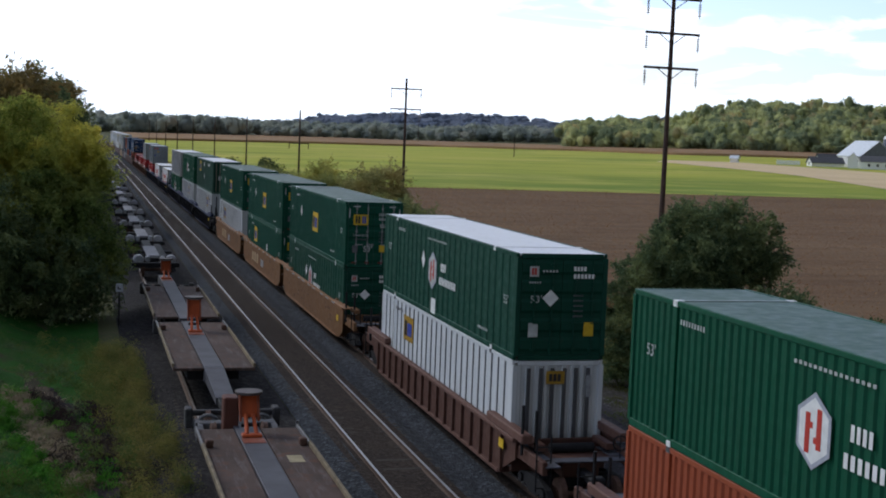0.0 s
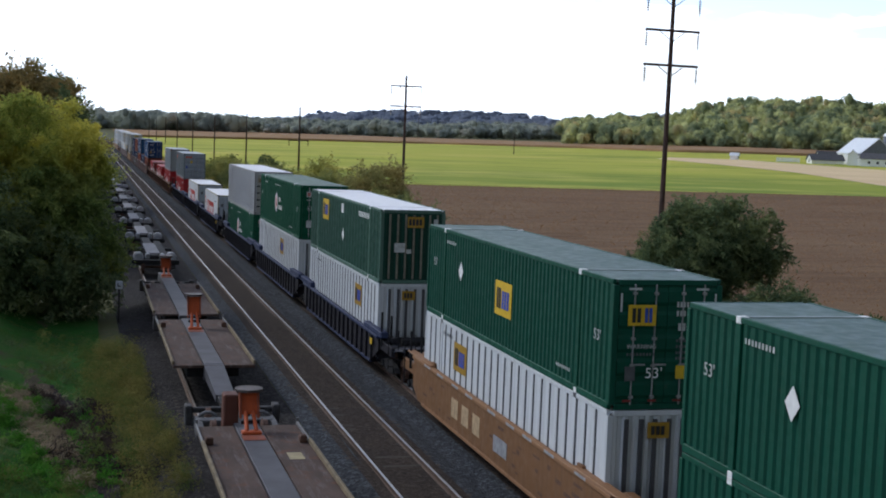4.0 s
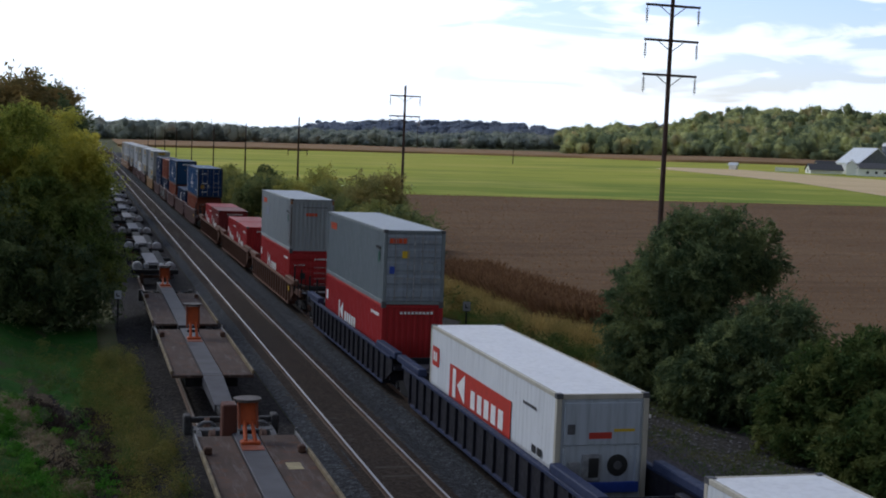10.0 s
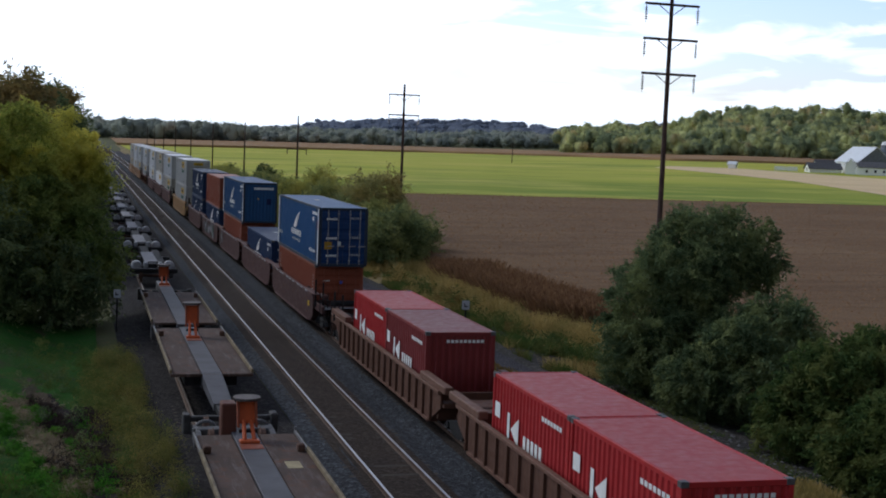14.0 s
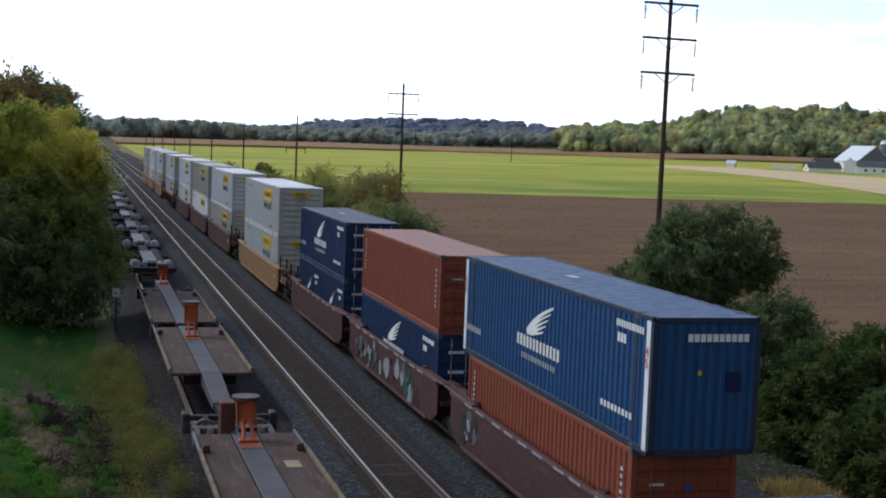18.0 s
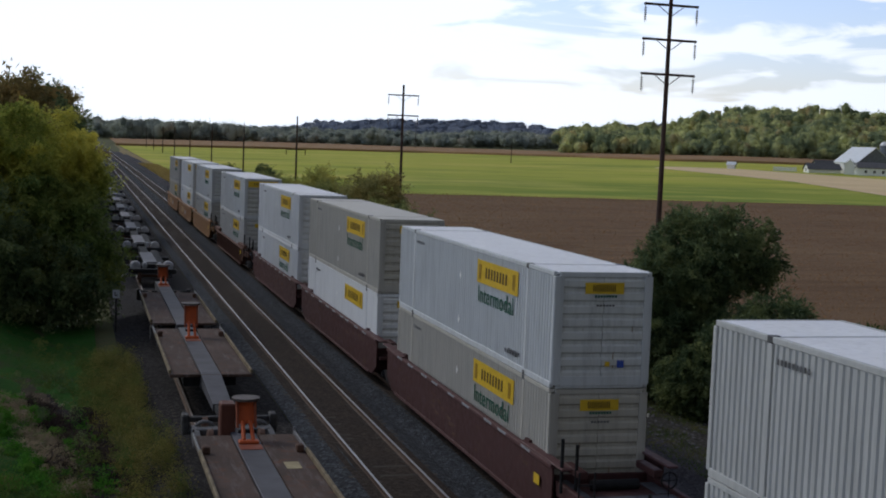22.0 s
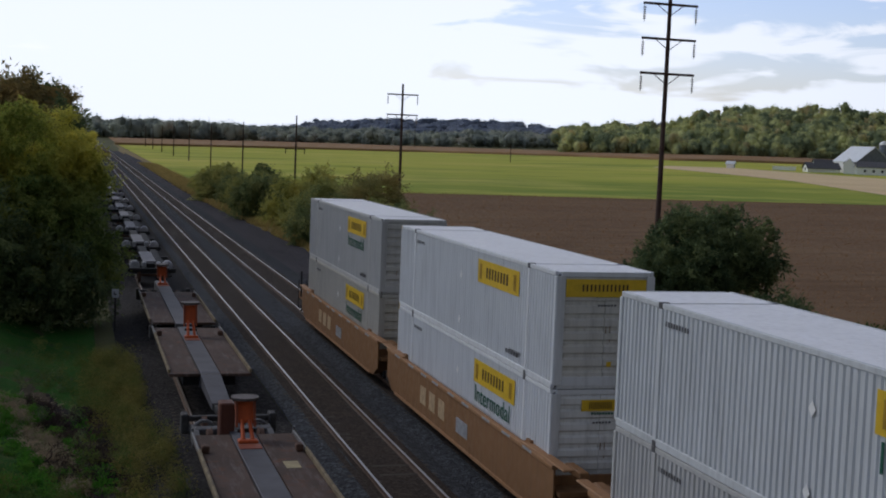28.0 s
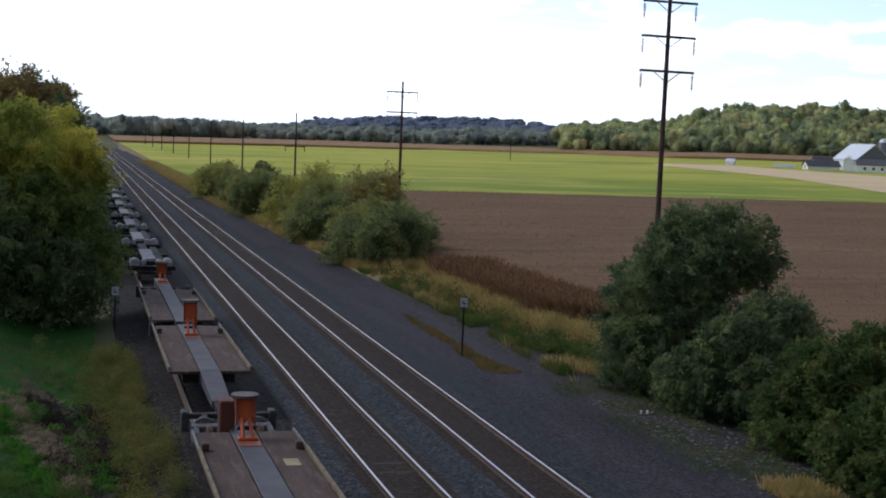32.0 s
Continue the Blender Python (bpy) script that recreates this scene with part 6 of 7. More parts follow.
def wing_box(label, length, height, rgb, end, posts=False):
    # doors of the posted blue boxes painted darker: the end's shade is in the colour
    c = Box("container", label, length, height, rgb, "corr", tuple(v * .9 + .06 for v in rgb), end, dirt=.4, end_rgb=(.012, .045, .15) if posts and end == "door" else None, rust=.3 if posts else .12, frame_rgb=(.03, .045, .075) if posts else None)
    e = length / 2
    if length == FT20:
        c.bars(1.0, -1.4, .9, 1.15, 14, WHITE, "row of white letter-sized bars", gap=.5)
        for i in range(4):
            c.shape([(.5 - .1 * i, 1.2), (-.2, 1.55 - .07 * i), (-1.1 + .14 * i, 2.0 - .15 * i), (-.2, 1.48 - .07 * i)], WHITE, "logo", "feather of the white wing emblem", .01 + .002 * i)
        c.bars(-1.7, -2.8, 2.0, 2.15, 5, WHITE)
        c.bars(-2.0, -2.5, 1.7, 1.85, 3, WHITE)
    else:
        wing_mark(c, 1.15)
        c.bars(e - .45, e - 1.9, .74, .92, 9, PRINT, "row of white letter-sized bars", gap=.5)
        c.bars(-e + 1.9, -e + .4, height - .42, height - .27, 11, WHITE, "white number bars", gap=.35)
        c.bars(-e + 1.8, -e + 1.3, height - .75, height - .55, 3, WHITE)
        c.bars(-e + 2.6, -e + .8, .6, .74, 9, WHITE, gap=.4)
        part("roof_patch", MB().box(-.12, .12, .7, 1.3, height - .01, height + .004), PRINT, c.ob, "white patch on the roof")
    if posts:
        for s in (-1, 1):
            pz = part("end_post", MB().box(-c.W / 2 - .012, -c.W / 2 + .04, s * (e - .22) - .1, s * (e - .22) + .1, .1, height - .1, .008), WHITE, c.ob, "white painted post with a red length marking")
            for k, ch in enumerate(("4", "5")):
                m = Matrix.Translation((-c.W / 2 - .026, s * (e - .22), height - .75 - k * .24)) @ Matrix(((0, 0, -1, 0), (-1, 0, 0, 0), (0, 1, 0, 0), (0, 0, 0, 1)))
                part("lettering", word_mesh(ch, .2, RED), RED, pz, "", m)
    if end == "panel":
        c.end_bars(-.45, .95, height - .5, height - .34, 10, WHITE, "white number bars", gap=.2)
        c.end_panel(.62, 1.55, .32, .42, NAVY_PATCH)
        c.end_panel(-.15, 1.75, .08, .1, YELLOW)
    else:
        for z in (height - .6, 1.35, .5):
            c.end_bars(-.85, -.3, z, z + .1, 6, WHITE)
            c.end_bars(.3, .9, z + .05, z + .15, 5, PALE_STEEL)
        if posts:
            c.end_panel(-.75, 1.05, .36, .36, SIGN_SHADE, "worn yellow notice on the door", .06)
            c.end_panel(-.2, 1.15, .16, .2, PRINT, "small white notice on the door", .06)
    return c


NAVY_PATCH = paint((.012, .02, .08), .2, .5, .05, "navy_patch")


def rust_box(label, height=2.591, end="door"):
    c = Box("container", label, FT40, height, RUST_BOX, "corr", (.4, .2, .16), end, dirt=.35, rust=.3)
    for y, z0, z1 in ((5.45, 1.0, 2.3), (-5.6, .85, 2.2)):
        mb = MB()
        for i in range(8):
            a = z0 + (z1 - z0) * i / 8
            mb.box(-c.W / 2 - .014, -c.W / 2 - .008, y - .06, y + .06, a, a + (z1 - z0) / 8 * .5)
        part("lettering", mb, PRINT, c.ob, "upright row of pale letter-sized bars")
    if end == "door":
        c.end_panel(.1, 1.75, .12, .16, BLUE)
        c.end_bars(-.8, -.45, 1.8, 1.86, 5, WHITE)
    return c


# ---------------------------------------------------------------- well cars
def truck(parent, y, mat):
    """A two-axle railway truck."""
    t = part("truck", shared("bolster", "truck", mat, lambda mb: mb.box(-1.1, 1.1, -.22, .22, .42, .72, .03)), mat, parent, at=(0, y, 0))

    def frame_side(mb):
        mb.plate([(-1.25, .42), (-1.05, .58), (-.45, .7), (.45, .7), (1.05, .58), (1.25, .42), (1.05, .36), (.55, .36), (.3, .24), (-.3, .24), (-.55, .36), (-1.05, .36)], 1.0, 1.16)
        for s in (-.87, .87):
            mb.tube((1.16, s, .45), (1.22, s, .45), .13, n=10)
        for s in (-.14, 0, .14):
            mb.tube((1.1, s, .28), (1.1, s, .6), .055, n=8)
    me = shared("sideframe", "sideframe", mat, frame_side)
    part("sideframe", me, mat, t)
    part("sideframe", me, mat, t, at=pose(0, 0, 0, 0, 0, 180))

    def wheel(mb):
        mb.tube((-.06, 0, 0), (.06, 0, 0), .43, n=20).tube((-.085, 0, 0), (-.06, 0, 0), .46, n=20).tube((.06, 0, 0), (.1, 0, 0), .16, n=10)
    wm = shared("wheel", "wheel", RUST_STEEL, wheel)
    ax = shared("axle", "axle", RUST_STEEL, lambda mb: mb.tube((-.8, 0, 0), (.8, 0, 0), .08, n=8))
    for s in (-.87, .87):
        part("axle", ax, RUST_STEEL, t, at=(0, s, .43))
        part("wheel", wm, RUST_STEEL, t, at=(.75, s, .43))
        part("wheel", wm, RUST_STEEL, t, at=pose(-.75, s, .43, 0, 0, 180))


WALK_STEEL = plain("dusty_walkway_steel", (.1, .102, .118), .65, .15, vary=.45)
FADED_MARK = plain("faded_pale_paint", (.42, .3, .17), .7, vary=.35)


def well_car(units, ribbed, rgb, label, half, graffiti=()):
    """An articulated well car; units: the middles of its wells along the train, from its front back."""
    mat = paint(rgb, .55, .6, .45, "car_paint")
    y0 = units[0]
    car = thing("well_car", (0, 0, 0), label, "rail car", "well cars of the train")
    top = 1.42 if ribbed else 1.66
    worn = paint((.03, .042, .095) if rgb[0] < .03 else tuple(v * 1.35 + .012 for v in rgb), .5, .65, .5, "worn_chord_paint")
    k = (ribbed, half)
    for u in units:
        c = u - y0

        def wall(mb):
            x = 1.36 if ribbed else 1.4
            cut, low = (1.3, .95) if ribbed else (.75, .72)
            mb.plate([(-half, low), (-half + cut, .34), (half - cut, .34), (half, low), (half, top), (-half, top)], x, x + .05)
        wm = shared(("wall", k), "side_wall", mat, wall)

        def chord(mb):
            mb.box(1.33, 1.5, -half, half, top - .02, top + .1, .02)
            mb.box(1.36, 1.48, -half + 1.3, half - 1.3, .28, .38, .01)
            for s in (-1, 1):
                a, b = sorted((s * (half - 2.4), s * (half + .75)))
                mb.box(1.2, 1.5, a, b, top + .1, top + (.34 if ribbed else .16), .03)
        cm = shared(("chord", k), "top_chord", worn, chord)
        for a in (0, 180):
            part("side_wall", wm, mat, car, at=pose(0, c, 0, 0, 0, a))
            part("top_chord", cm, worn, car, at=pose(0, c, 0, 0, 0, a))
        if ribbed:
            rm = shared(("rib", k), "rib", mat, lambda mb: mb.box(1.41, 1.49, -.05, .05, .36, top - .02))
            n = round((2 * half - 2.2) / 1.0)
            for i in range(n + 1):
                yy = -half + 1.1 + (2 * half - 2.2) * i / n
                part("rib", rm, mat, car, at=(0, c + yy, 0))
                part("rib", rm, mat, car, at=pose(0, c + yy, 0, 0, 0, 180))
        else:
            gm = shared(("gusset", k), "container_guide", mat, lambda mb: mb.prism([(1.18, top - .05), (1.36, top + .1), (1.36, top + .22), (1.26, top + .22)], -.18, .18))
            for yy in (-half + 2.2, half - 2.2):
                part("container_guide", gm, BLACK_STEEL, car, at=(0, c + yy, 0))
                part("container_guide", gm, BLACK_STEEL, car, at=pose(0, c + yy, 0, 0, 0, 180))
            for i in range(9):
                part("edge_patch", shared("edgepatch", "edge_patch", PALE_STEEL, lambda mb: mb.box(-1.505, -1.5, -.35, .35, top + .02, top + .09)), PALE_STEEL, car, at=(0, c - half + 2 + i * (2 * half - 4) / 8 + random.uniform(-.3, .3), 0))

        def well_floor(mb):
            for i in range(7):
                yy = -half + 1.6 + (2 * half - 3.2) * i / 6
                mb.box(-1.36, 1.36, yy - .25, yy + .25, .26, .42)
            mb.box(-1.3, -1.0, -half + 1.4, half - 1.4, .27, .4).box(1.0, 1.3, -half + 1.4, half - 1.4, .27, .4)
        part("well_floor", shared(("wfloor", k), "well_floor", mat, well_floor), mat, car, at=(0, c, 0))

        def platform(mb):
            mb.box(-1.34, 1.34, half - .55, half + .15, .98, 1.12, .02).box(-.5, .5, half - .3, half + 1.15, .72, 1.15, .03)
            mb.box(-1.34, 1.34, half - .65, half - .55, .5, 1.35, .02)
            for s in (-1, 1):
                mb.box(s * .95 - .12, s * .95 + .12, half - .3, half + .75, top - .1, top + .08, .02)
        pm = shared(("platform", k), "end_platform", mat, platform)
        for a in (0, 180):
            part("end_platform", pm, mat, car, at=pose(0, c, 0, 0, 0, a))
    mids = [(a + b) / 2 - y0 for a, b in zip(units, units[1:])]
    ends = [-half - .75, units[-1] - y0 + half + .75]
    for y in mids + ends:
        truck(car, y, BLACK_STEEL)
    for y, s in ((ends[0], -1), (ends[1], 1)):
        part("coupler", MB().box(-.12, .12, min(y, y + s * 1.5), max(y, y + s * 1.5), .76, .98, .03).box(-.2, .2, y + s * 1.5 - .16, y + s * 1.5 + .16, .7, 1.02, .05), BLACK_STEEL, car)
        part("end_deck", MB().box(-1.3, 1.3, y - .5, y + .5, 1.12, 1.2, .02).box(-1.34, -1.2, y - 1.2, y + 1.2, 1.0, 1.35, .02).box(1.2, 1.34, y - 1.2, y + 1.2, 1.0, 1.35, .02), mat, car)
        part("crossover_walkway", MB().box(-1.26, -.86, y - 1.25, y + 1.25, 1.2, 1.236, .008).box(-.84, 1.26, y + s * .55 - .2, y + s * .55 + .2, 1.2, 1.236, .008)
             .box(.86, 1.26, y - s * .3 - .5, y - s * .3 + .5, 1.2, 1.234, .008), WALK_STEEL, car, "dusty blue-grey crossover walkway")
        lad = MB()
        for x in (-1.38, -1.0):
            lad.tube((x, y + s * .85, .5), (x, y + s * .85, 1.95), .022, n=6)
        for i in range(4):
            lad.tube((-1.38, y + s * .85, .6 + i * .35), (-1.0, y + s * .85, .6 + i * .35), .018, n=6)
        part("ladder", lad, BLACK_STEEL, car)
        part("handrail", MB().tube((-1.42, y - s * .2, 1.2), (-1.42, y - s * .2, 2.5), .045, n=6).tube((-1.05, y - s * .2, 1.2), (-1.05, y - s * .2, 2.35), .045, n=6), BLACK_STEEL, car)
        part("air_tank", MB().tube((-.6, y - s * .35, 1.33), (.6, y - s * .35, 1.33), .13, n=12), BLACK_STEEL, car)
        part("brake_wheel", MB().sweep([(1.0 + .2 * math.cos(a * .5236), y + s * .53, 1.62 + .2 * math.sin(a * .5236)) for a in range(13)], .02).tube((.8, y + s * .53, 1.62), (1.2, y + s * .53, 1.62), .014, n=6)
             .tube((1.0, y + s * .53, 1.2), (1.0, y + s * .53, 1.82), .014, n=6), BLACK_STEEL, car)
    part("marking", MB().box(-1.512, -1.503, ends[0] + 1.5, ends[0] + 1.9, 1.05, 1.3), YELLOW, car, "yellow stencil panel")
    if rgb[0] > .2 and len(units) == 3:
        for u in units[1:]:
            mb = MB()
            for i in range(3):
                a = u - y0 + 3.6 - i * 1.15
                mb.box(-1.46, -1.452, a - .36, a + .36, .72, 1.3)
            part("lettering", mb, FADED_MARK, car, "faded pale bars on the side")
            part("marking", MB().box(-1.46, -1.452, u - y0 - 1.6, u - y0 - .4, .7, 1.15), PALE_STEEL, car, "worn white data panel")
    sc = random.Random(round(rgb[1] * 1000) + len(units))
    if not ribbed and rgb[0] < .25:
        for u in units:
            mb = MB()
            for i in range(26):
                a, z, w = u - y0 + sc.uniform(-half + 1.5, half - 1.5), sc.uniform(.5, 1.4), sc.uniform(.05, .3)
                mb.box(-1.4525, -1.451, a - w, a + w, z, z + sc.uniform(.02, .12))
            part("rust_patch", mb, RUST_STEEL, car, "rust patches and scrapes")
    gr = random.Random(5)
    for n, u in enumerate(graffiti):
        spots = (-3.2, -.4, 2.4, 4.2) if n == 0 else (4.7, 5.3)
        for i in range(46 if n == 0 else 14):
            y, z = u - y0 + gr.choice(spots) + gr.gauss(0, .75 if n == 0 else .3), gr.uniform(.55, 1.45)
            r = gr.uniform(.14, .42)
            pts = [(y + r * 1.2 * math.cos(a) * gr.uniform(.5, 1.1), min(1.62, max(.4, z + r * math.sin(a) * gr.uniform(.5, 1.2)))) for a in [j * .785 for j in range(8)]]
            part("graffiti", MB().plate(pts, -1.462 - .0006 * i, -1.452), gr.choice([PALE_STEEL, BLACK, GREY_STEEL, GREY_STEEL, BLACK, DARK_GREEN, PALE_STEEL, BLACK]), car)
    return car, y0


# the middles of the wells along the train at the clip's start
MID = [17.85, 41.75, 65.8, 85.0, 104.8, 128.4, 148.3, 167.9, 191.3, 211.5, 231.2, 255.0, 275.0, 294.8, 316.9, 332.35, 348.3, 364.1, 380.1,
       401.9, 426.5, 446.2, 465.9, 489.9, 513.8, 533.9, 553.35]
MOVING = []      # (thing, place along the train, height)


def load(u, low, high=None, base=.52):
    MOVING.append((low.ob, MID[u], base))
    if high is not None:
        MOVING.append((high.ob, MID[u], base + low.H + .005))


def pair(u, far, near, high=None, base=.45):
    MOVING.append((far.ob, MID[u] + 3.067, base))
    MOVING.append((near.ob, MID[u] - 3.067, base))
    if high is not None:
        MOVING.append((high.ob, MID[u], base + far.H + .005))


for us, ribbed, rgb, label, half, tags in (
        ((0,), True, (.1, .047, .034), "rusty brown ribbed well car", 8.9, ()), ((1,), True, (.105, .05, .036), "rusty brown ribbed well car", 8.9, ()),
        ((2, 3, 4), False, (.205, .103, .045), "brown smooth-sided articulated well car", 8.9, ()),
        ((5, 6, 7), True, (.019, .018, .024), "dark blue ribbed articulated well car", 8.9, ()), ((8, 9, 10), True, (.019, .019, .027), "dark blue ribbed articulated well car", 8.9, ()),
        ((11, 12, 13), True, (.12, .058, .038), "rusty brown ribbed articulated well car", 8.9, ()),
        ((14, 15, 16, 17, 18), False, (.078, .036, .035), "maroon articulated well car with graffiti", 7.1, (17, 16)),
        ((19,), False, (.27, .155, .065), "yellow smooth-sided well car", 9.6, ()), ((20, 21, 22), False, (.072, .03, .029), "maroon smooth-sided articulated well car", 8.9, ()),
        ((23,), True, (.1, .044, .03), "rusty brown ribbed well car", 9.2, ()), ((24, 25, 26), False, (.25, .13, .058), "ochre smooth-sided articulated well car", 8.9, ())):
    car, start = well_car([MID[u] for u in us], ribbed, rgb, label, half, [MID[u] for u in tags])
    MOVING.append((car, start, 0.0))

HUB = "green long container with a pale hexagon emblem"
YEL = "green long container with a square yellow emblem"
WP = "white long container with dark upright ribs"
load(0, Box("container", "orange long corrugated steel container", FT53, 2.896, (.34, .078, .032), "corr", None, "door"), green_box(HUB, BRIGHT_GREEN, "hub"))
load(1, white_post_box(WP), green_box("dark green ribbed long container with a white roof", DEEP_GREEN, "hub", "batten", ROOF_WHITE))
load(2, green_box("dark green ribbed long steel container", DEEP_GREEN, "hub", "batten"), green_box(YEL, GREEN, "square"))
load(3, green_box(YEL, GREEN, "square_far"), green_box(YEL, GREEN, "square"))
load(4, white_post_box(WP), green_box(YEL, GREEN, "square"))
load(5, white_post_box(WP, mark=-4.2), grey_green_box("grey-green ribbed long container with a white roof"))
load(6, white_post_box(WP, mark=-1.9), green_box(HUB, BRIGHT_GREEN, "hub"))
load(7, green_box(HUB, BRIGHT_GREEN, "hub"), white_post_box(WP, True))
load(8, reefer("white refrigerated container with a red emblem panel"), base=.45)
load(9, reefer("white refrigerated container with a red emblem panel"), base=.45)
load(10, red_box("bright red corrugated container with white emblem bars", FT40, "panel"), grey_box("grey corrugated container with orange-red emblem and doors", "door"), .45)
load(11, red_box("bright red corrugated container with white emblem bars", FT40, "door"), grey_box("grey corrugated container with rust-stained corner", "panel"), .45)
SHORT = "short red corrugated container in the well"
pair(12, red_box(SHORT, FT20, "panel"), red_box(SHORT, FT20, "panel"), base=.38)
pair(13, red_box(SHORT, FT20, "panel"), red_box("short maroon corrugated container in the well", FT20, "panel", MAROON), base=.38)
RB, NB = "rust-red corrugated steel shipping container", "navy blue corrugated container with a white wing emblem"
BB = "blue corrugated container with white posts and wing emblem"
load(14, rust_box(RB), wing_box(BB, FT45, 2.896, (.028, .105, .26), "door", True), .45)
load(15, wing_box(NB, FT40, 2.591, NAVY, "door"), base=.42)
load(16, rust_box(RB), wing_box(BB, FT45, 2.896, SEA_BLUE, "panel", True), .45)
load(17, wing_box(NB, FT40, 2.591, NAVY, "door"), rust_box(RB), .48)
NS = "short navy blue container with a white wing emblem"
pair(18, wing_box(NS, FT20, 2.591, NAVY, "panel"), wing_box(NS, FT20, 2.591, NAVY, "door"), wing_box(NB, FT40, 2.591, NAVY, "door"), .45)
JW, JG = "white ribbed long container with a yellow sign panel", "grey weathered long container with a yellow sign panel"
load(19, yellow_sign_box(JW, IVORY, "fine"), yellow_sign_box(JW, IVORY, "fine"))
load(20, yellow_sign_box(JG, BEIGE, "fine"), yellow_sign_box(JW, OFFWHITE, "fine"))
load(21, yellow_sign_box("smooth white long container with a yellow sign panel", CLEAN_WHITE, "smooth", plain_front=True), yellow_sign_box(JG, BEIGE, "fine"))
load(22, yellow_sign_box(JW, CLEAN_WHITE, "fine"), yellow_sign_box(JW, CLEAN_WHITE, "fine"))
load(23, yellow_sign_box(JG, PALE_GREY, "fine"), yellow_sign_box(JW, OFFWHITE, "fine", .55, False, True))
load(24, yellow_sign_box(JG, PALE_GREY, "fine"), yellow_sign_box(JW, OFFWHITE, "fine"))
load(25, yellow_sign_box(JW, CLEAN_WHITE, "fine"), yellow_sign_box(JW, CLEAN_WHITE, "fine", .4, True, True))
load(26, yellow_sign_box(JG, BEIGE, "fine"), yellow_sign_box(JG, PALE_GREY, "fine"))

# ---------------------------------------------------------------- flat cars on the siding


def hitch(parent, y, tall, boxed):
    """A trailer hitch: two leaning legs, a bare strut between them, a box behind and a round top plate."""
    k, top = tall, 1.12 + tall
    flange = [(y + .02, 1.12 + k * .3), (y + .2, 1.12 + k * .3), (y + .56, top), (y + .26, top)]
    h = part("hitch", MB().add([(-.21, y + .1, 1.12 + k * .4), (.21, y + .1, 1.12 + k * .4), (.21, y + .34, top - .06), (-.21, y + .34, top - .06), (-.21, y + .14, 1.12 + k * .4), (.21, y + .14, 1.12 + k * .4),
                           (.21, y + .38, top - .06), (-.21, y + .38, top - .06)], [(0, 1, 2, 3), (7, 6, 5, 4), (0, 4, 5, 1), (1, 5, 6, 2), (2, 6, 7, 3), (3, 7, 4, 0)]), ORANGE_PAINT, parent, "orange steel trailer hitch")
    for a in (-.27, .21):
        part("flange", MB().plate(flange, a, a + .06), HITCH_RED, h)
    part("base", MB().box(-.27, .27, y - .62, y - .3, 1.1, 1.2, .03), ORANGE_PAINT, h)
    for s in (-1, 1):
        part("strut", MB().tube((s * .13, y - .45, 1.18), (s * .1, y + .12, 1.14 + k * .45), .055, n=8), ORANGE_PAINT, h)
    part("pivot", MB().tube((-.24, y - .05, 1.2 + k * .14), (.24, y - .05, 1.2 + k * .14), .05, n=8), BLACK_STEEL, h)
    part("foot_plate", MB().box(-.3, .3, y - 1.25, y - .7, 1.116, 1.13, .005), HITCH_RED, h, "rusty orange foot plate")
    if boxed:
        part("rear_box", MB().box(-.62, -.2, y + .9, y + 1.5, .75, 1.15 + tall * .75, .04), HITCH_BROWN, h, "brown steel box behind the hitch")
    part("top_plate", MB().tube((0, y + .42, 1.12 + tall), (0, y + .42, 1.19 + tall), .38, n=18).box(-.34, .34, y + .2, y + .42, 1.12 + tall, 1.18 + tall, .01), HITCH_TOP, h, "worn round top plate")


TAN_PAPER = plain("yellowed_board", (.36, .3, .17), .8, vary=.3)
PALE_FRAME = plain("dusty_truck_frame", (.1, .1, .105), .7, .1, vary=.5)
HITCH_RED = paint((.26, .07, .035), .5, .6, .4, "rusty_orange_paint")
PALE_ARC = plain("pale_worn_steel", (.17, .17, .175), .6, .2, vary=.4)
BEARER = plain("dusty_bearer", (.05, .048, .05), .75, .1, vary=.5)
HITCH_BROWN = paint((.13, .05, .035), .5, .6, .4, "brown_hitch_paint")
HITCH_TOP = plain("worn_top_plate", (.085, .065, .06), .6, .3, vary=.4)


def deck(parent, y0, y1, plate=True):
    """One wheel deck: two worn plates, a bare middle plate, kerbs along both sides."""
    for s in (-1, 1):
        a, b = sorted((s * .37, s * 1.4))
        d = part("deck_plate", MB().box(a, b, y0, y1, 1.0, 1.1, .015), DECK, parent)
        a, b = sorted((s * 1.35, s * 1.43))
        part("kerb", MB().box(a, b, y0 + .1, y1 - 2.2, 1.1, 1.24, .015), CURB, d, "worn yellowish kerb rail")
        part("kerb_end", MB().box(a + .012, b - .012, y1 - 2.2, y1 + .02, 1.1, 1.21, .015).tube(((a + b) / 2, y1 - .02, 1.1), ((a + b) / 2, y1 - .02, 1.3), .04, n=8), PALE_ARC, d, "pale bare steel end of the kerb")
        part("kerb_latch", MB().box(s * 1.22 - .1, s * 1.22 + .1, y1 - 2.2, y1 - 1.95, 1.1, 1.3, .03), RUST_STEEL, d)
    part("edge", MB().box(-1.4, 1.4, y0 - .05, y0, 1.0, 1.098, .01), DECK, parent)
    part("underframe", MB().box(-.9, .9, y0 + .4, y1 - .4, .62, .98, .02), BLACK_STEEL, parent)


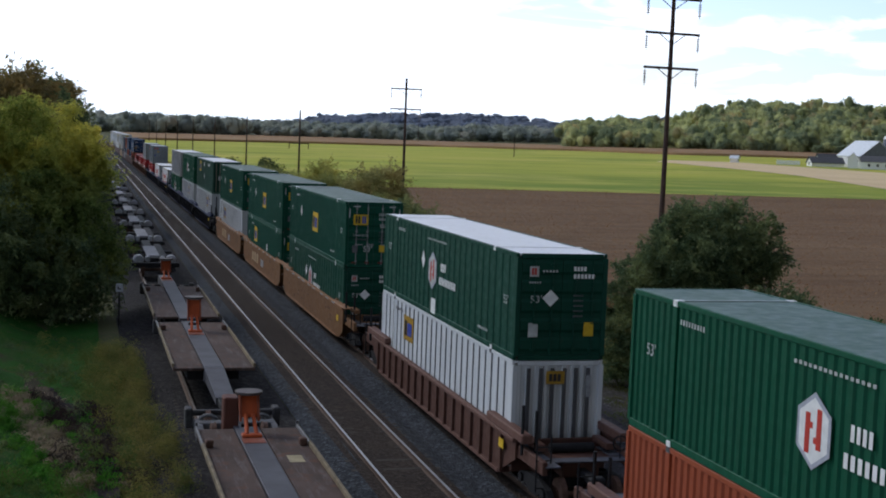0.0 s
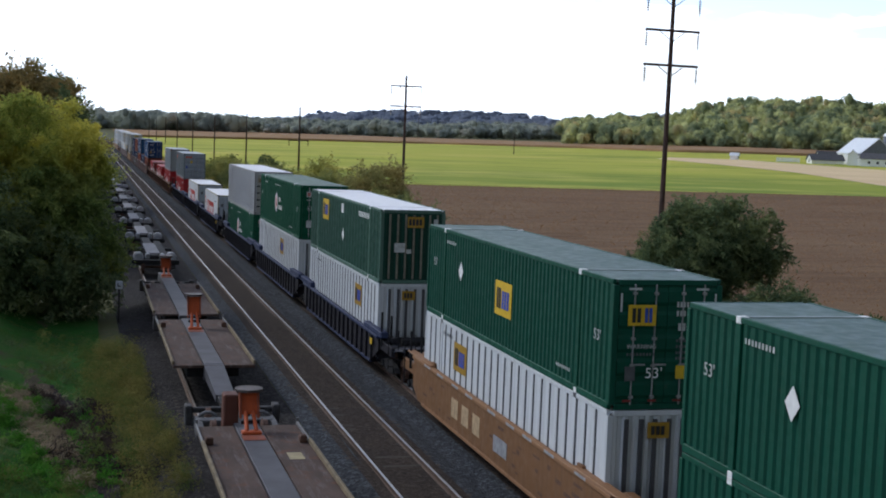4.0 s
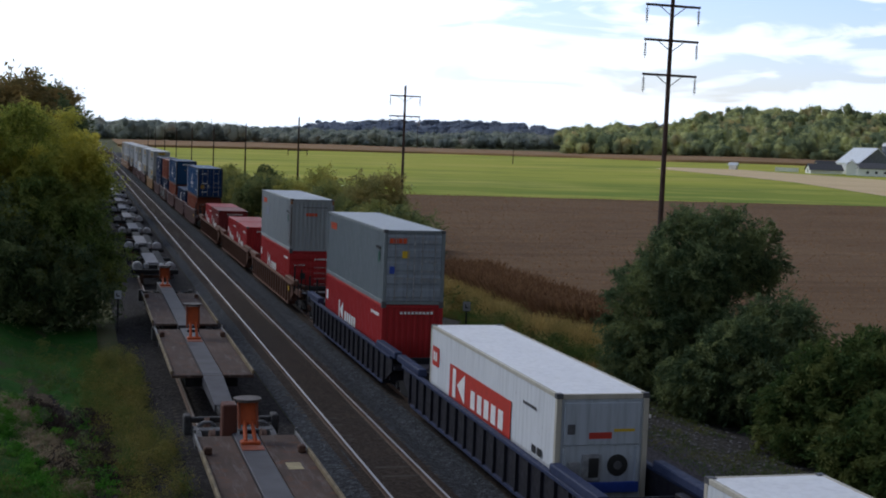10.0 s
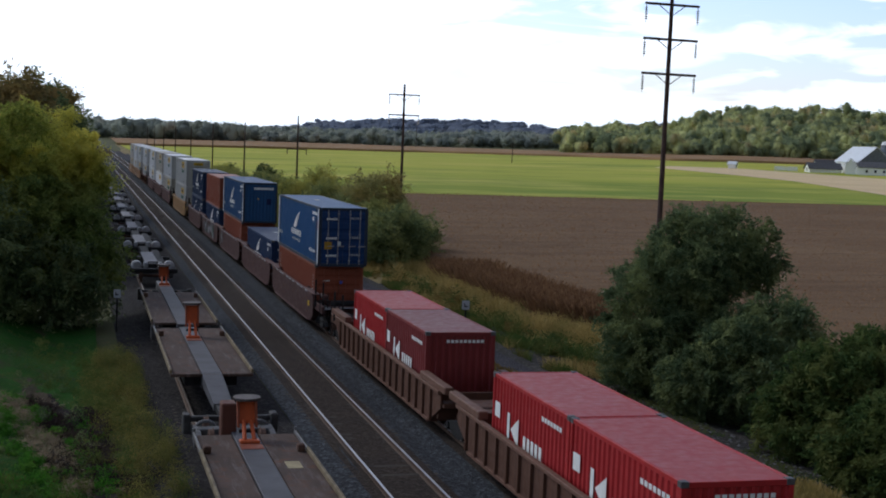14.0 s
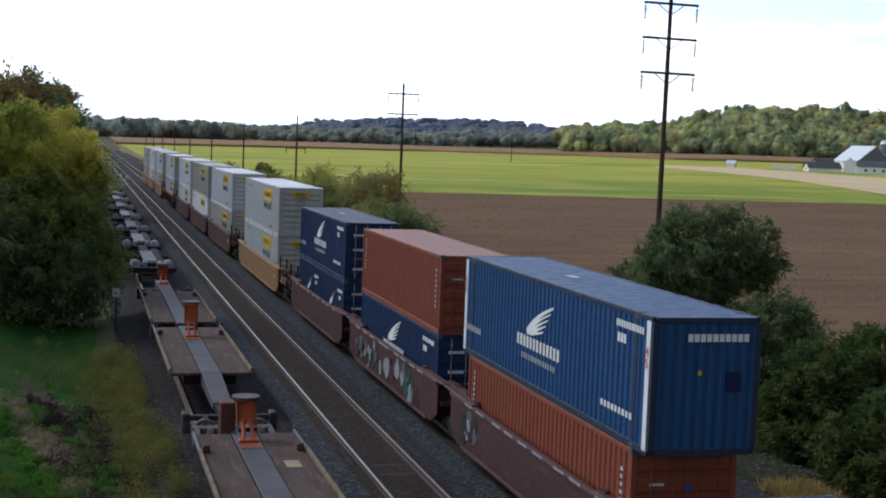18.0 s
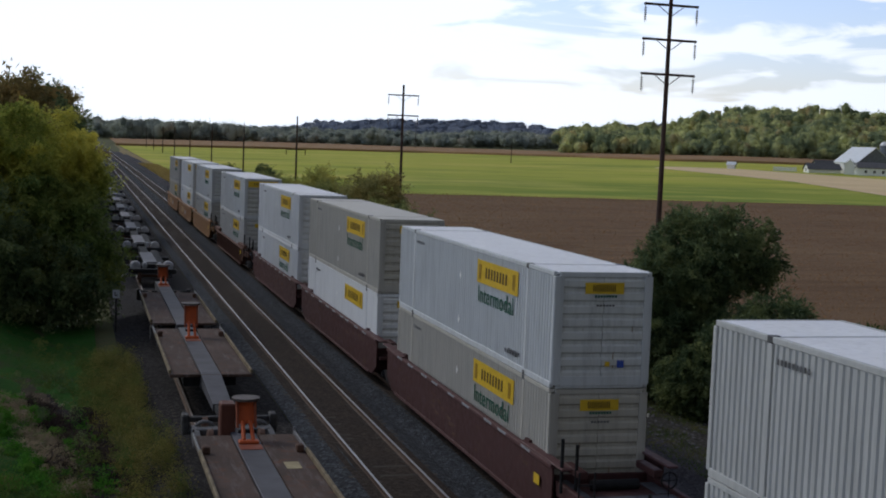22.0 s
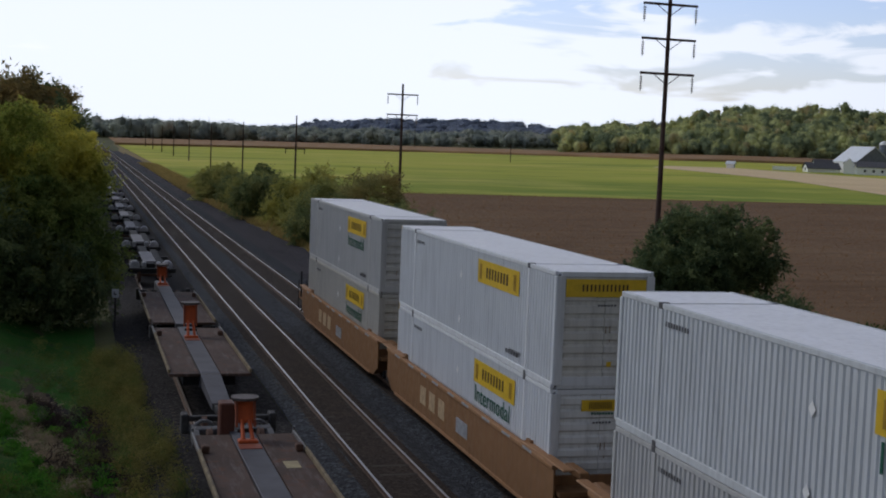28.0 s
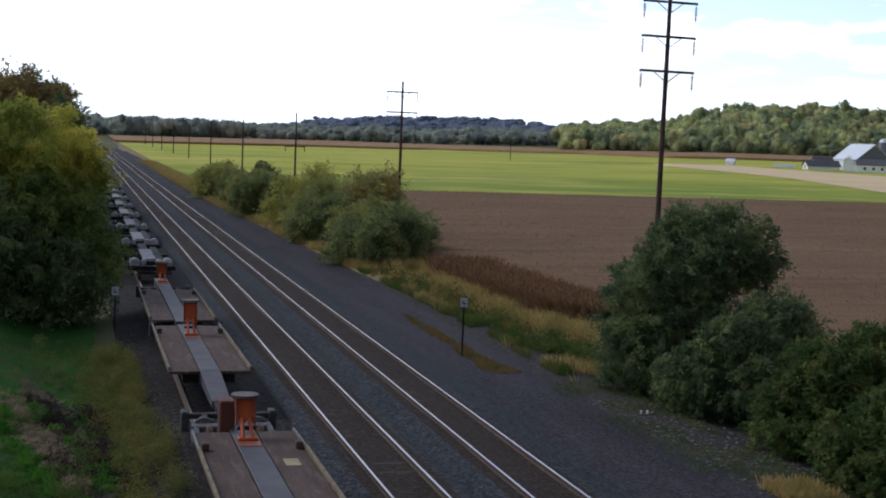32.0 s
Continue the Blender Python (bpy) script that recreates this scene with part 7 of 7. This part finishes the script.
def flat_car(y0, decks, trucks, hitches, sill, label):
    car = thing("flat_car", (X_SIDING, 0, 0), label, "rail car", "flat cars on the siding")
    part("centre_sill", MB().box(-.34, .34, sill[0], sill[1], .55, 1.115, .02), DECK_PLATE, car, "bare steel centre sill")
    for d in decks:
        deck(car, *d)
    for y in trucks:
        truck(car, y, PALE_FRAME)
        part("cross_bearer", MB().box(-1.25, 1.25, y + .9, y + 1.1, .7, .86, .03).box(-1.42, -1.2, y + .75, y + 1.25, .35, .95, .04).box(1.2, 1.42, y + .75, y + 1.25, .35, .95, .04), BEARER, car, "dusty cross bearer over the truck")
        for s in (-1, 1):
            pts = [(s * .78 + .34 * math.cos(a), y + .35, .5 + .34 * math.sin(a)) for a in [j * math.pi / 7 for j in range(8)]]
            part("brake_rigging", MB().sweep(pts, .055), PALE_ARC, car, "pale curved brake rigging")
    for y, t in hitches:
        hitch(car, y, t, t == 1.0)
    return car


flat_car(0, [(14.0, 36.5), (46.0, 56.9)], (17.0, 39.2), ((35.9, 1.0), (54.6, 1.25)), (10, 37), "empty worn flat car with orange hitches on the siding")
ramp = bpy.data.objects["flat_car"]
part("centre_sill", MB().add([(-.34, 46.2, 1.11), (.34, 46.2, 1.11), (.3, 42.2, .82), (-.3, 42.2, .82), (-.34, 46.2, .7), (.34, 46.2, .7), (.3, 42.2, .6), (-.3, 42.2, .6)],
                             [(0, 1, 2, 3), (7, 6, 5, 4), (0, 3, 7, 4), (1, 5, 6, 2), (3, 2, 6, 7), (0, 4, 5, 1)]).box(-.34, .34, 46.2, 57.2, .55, 1.115, .02), DECK_PLATE, ramp, "bare steel centre sill")
part("middle_beam", MB().box(-.25, .25, 37, 43, .6, .8, .02), BLACK_STEEL, ramp)
part("paper_scrap", MB().box(.62, 1.0, 32.6, 33.3, 1.1, 1.106), TAN_PAPER, ramp, "pale worn patch on the deck")
flat_car(57, [(58.6, 69.9)], (57.8, 71.8), ((73.6, .95),), (58, 75), "empty worn flat car with an orange hitch on the siding")


def pod(mb, x, y, r):
    """A rounded container pedestal."""
    mb.tube((x, y - r * .8, .95), (x, y + r * .8, .95), r, n=10).tube((x, y - r * .95, .95), (x, y - r * .8, .95), r * .7, r, 10).tube((x, y + r * .8, .95), (x, y + r * .95, .95), r, r * .7, 10)


def spine_car(y, label):
    """A skeleton car: a bare spine between trucks, with pale pedestals over each truck."""
    car = thing("spine_car", (X_SIDING, y, 0), label, "rail car", "spine cars on the siding")
    part("centre_sill", MB().box(-.28, .28, .6, 14.0, .5, 1.0, .02), BLACK_STEEL, car)
    truck(car, 0, GREY_STEEL)
    for s in (-1, 1):
        mb = MB()
        pod(mb, s * 1.0, -.1, .33)
        part("pedestal", mb, PALE_PAINT if s > 0 else PALE_STEEL, car, "pale rounded container pedestal")
        part("pedestal_block", MB().box(s * .45 - .14, s * .45 + .14, -.55, -.15, .85, 1.22, .06), PALE_STEEL, car, "small pale steel block")
        part("outrigger", MB().box(min(s * .3, s * 1.45), max(s * .3, s * 1.45), .9, 1.3, .72, .92, .03), BEARER, car)
        part("outrigger", MB().box(min(s * .3, s * 1.45), max(s * .3, s * 1.45), 6.4, 6.8, .72, .92, .03), BEARER, car)
    part("cross_bearer", MB().box(-1.45, 1.45, -1.25, -.85, .62, .88, .03), BLACK_STEEL, car)
    part("cover_plate", MB().box(-.42, .42, 1.6, 8.6, 1.0, 1.06, .02), COVER_GREY, car, "long grey cover plate on the spine")
    part("walkway", MB().box(.5, .95, 2, 12, .85, .92, .01), BLACK_STEEL, car)


PALE_PAINT = plain("dusty_white_paint", (.4, .4, .43), .6, vary=.3)
COVER_GREY = plain("lilac_grey_plate", (.15, .145, .165), .6, .1, vary=.3, scale=1.5)
for i in range(13):
    spine_car(85.2 + i * 15.4, "empty skeleton flat car with pale pedestals")


# ---------------------------------------------------------------- what moves
def travelled(t):
    """Metres that the train has run towards the camera after t seconds."""
    return 17.4 * t + .0105 * t * t


def motions():
    for ob, along, base in MOVING:
        walk(ob, [(t, pose(X_TRAIN, along - travelled(t), base)) for t in range(0, 33, 4)])


motions()
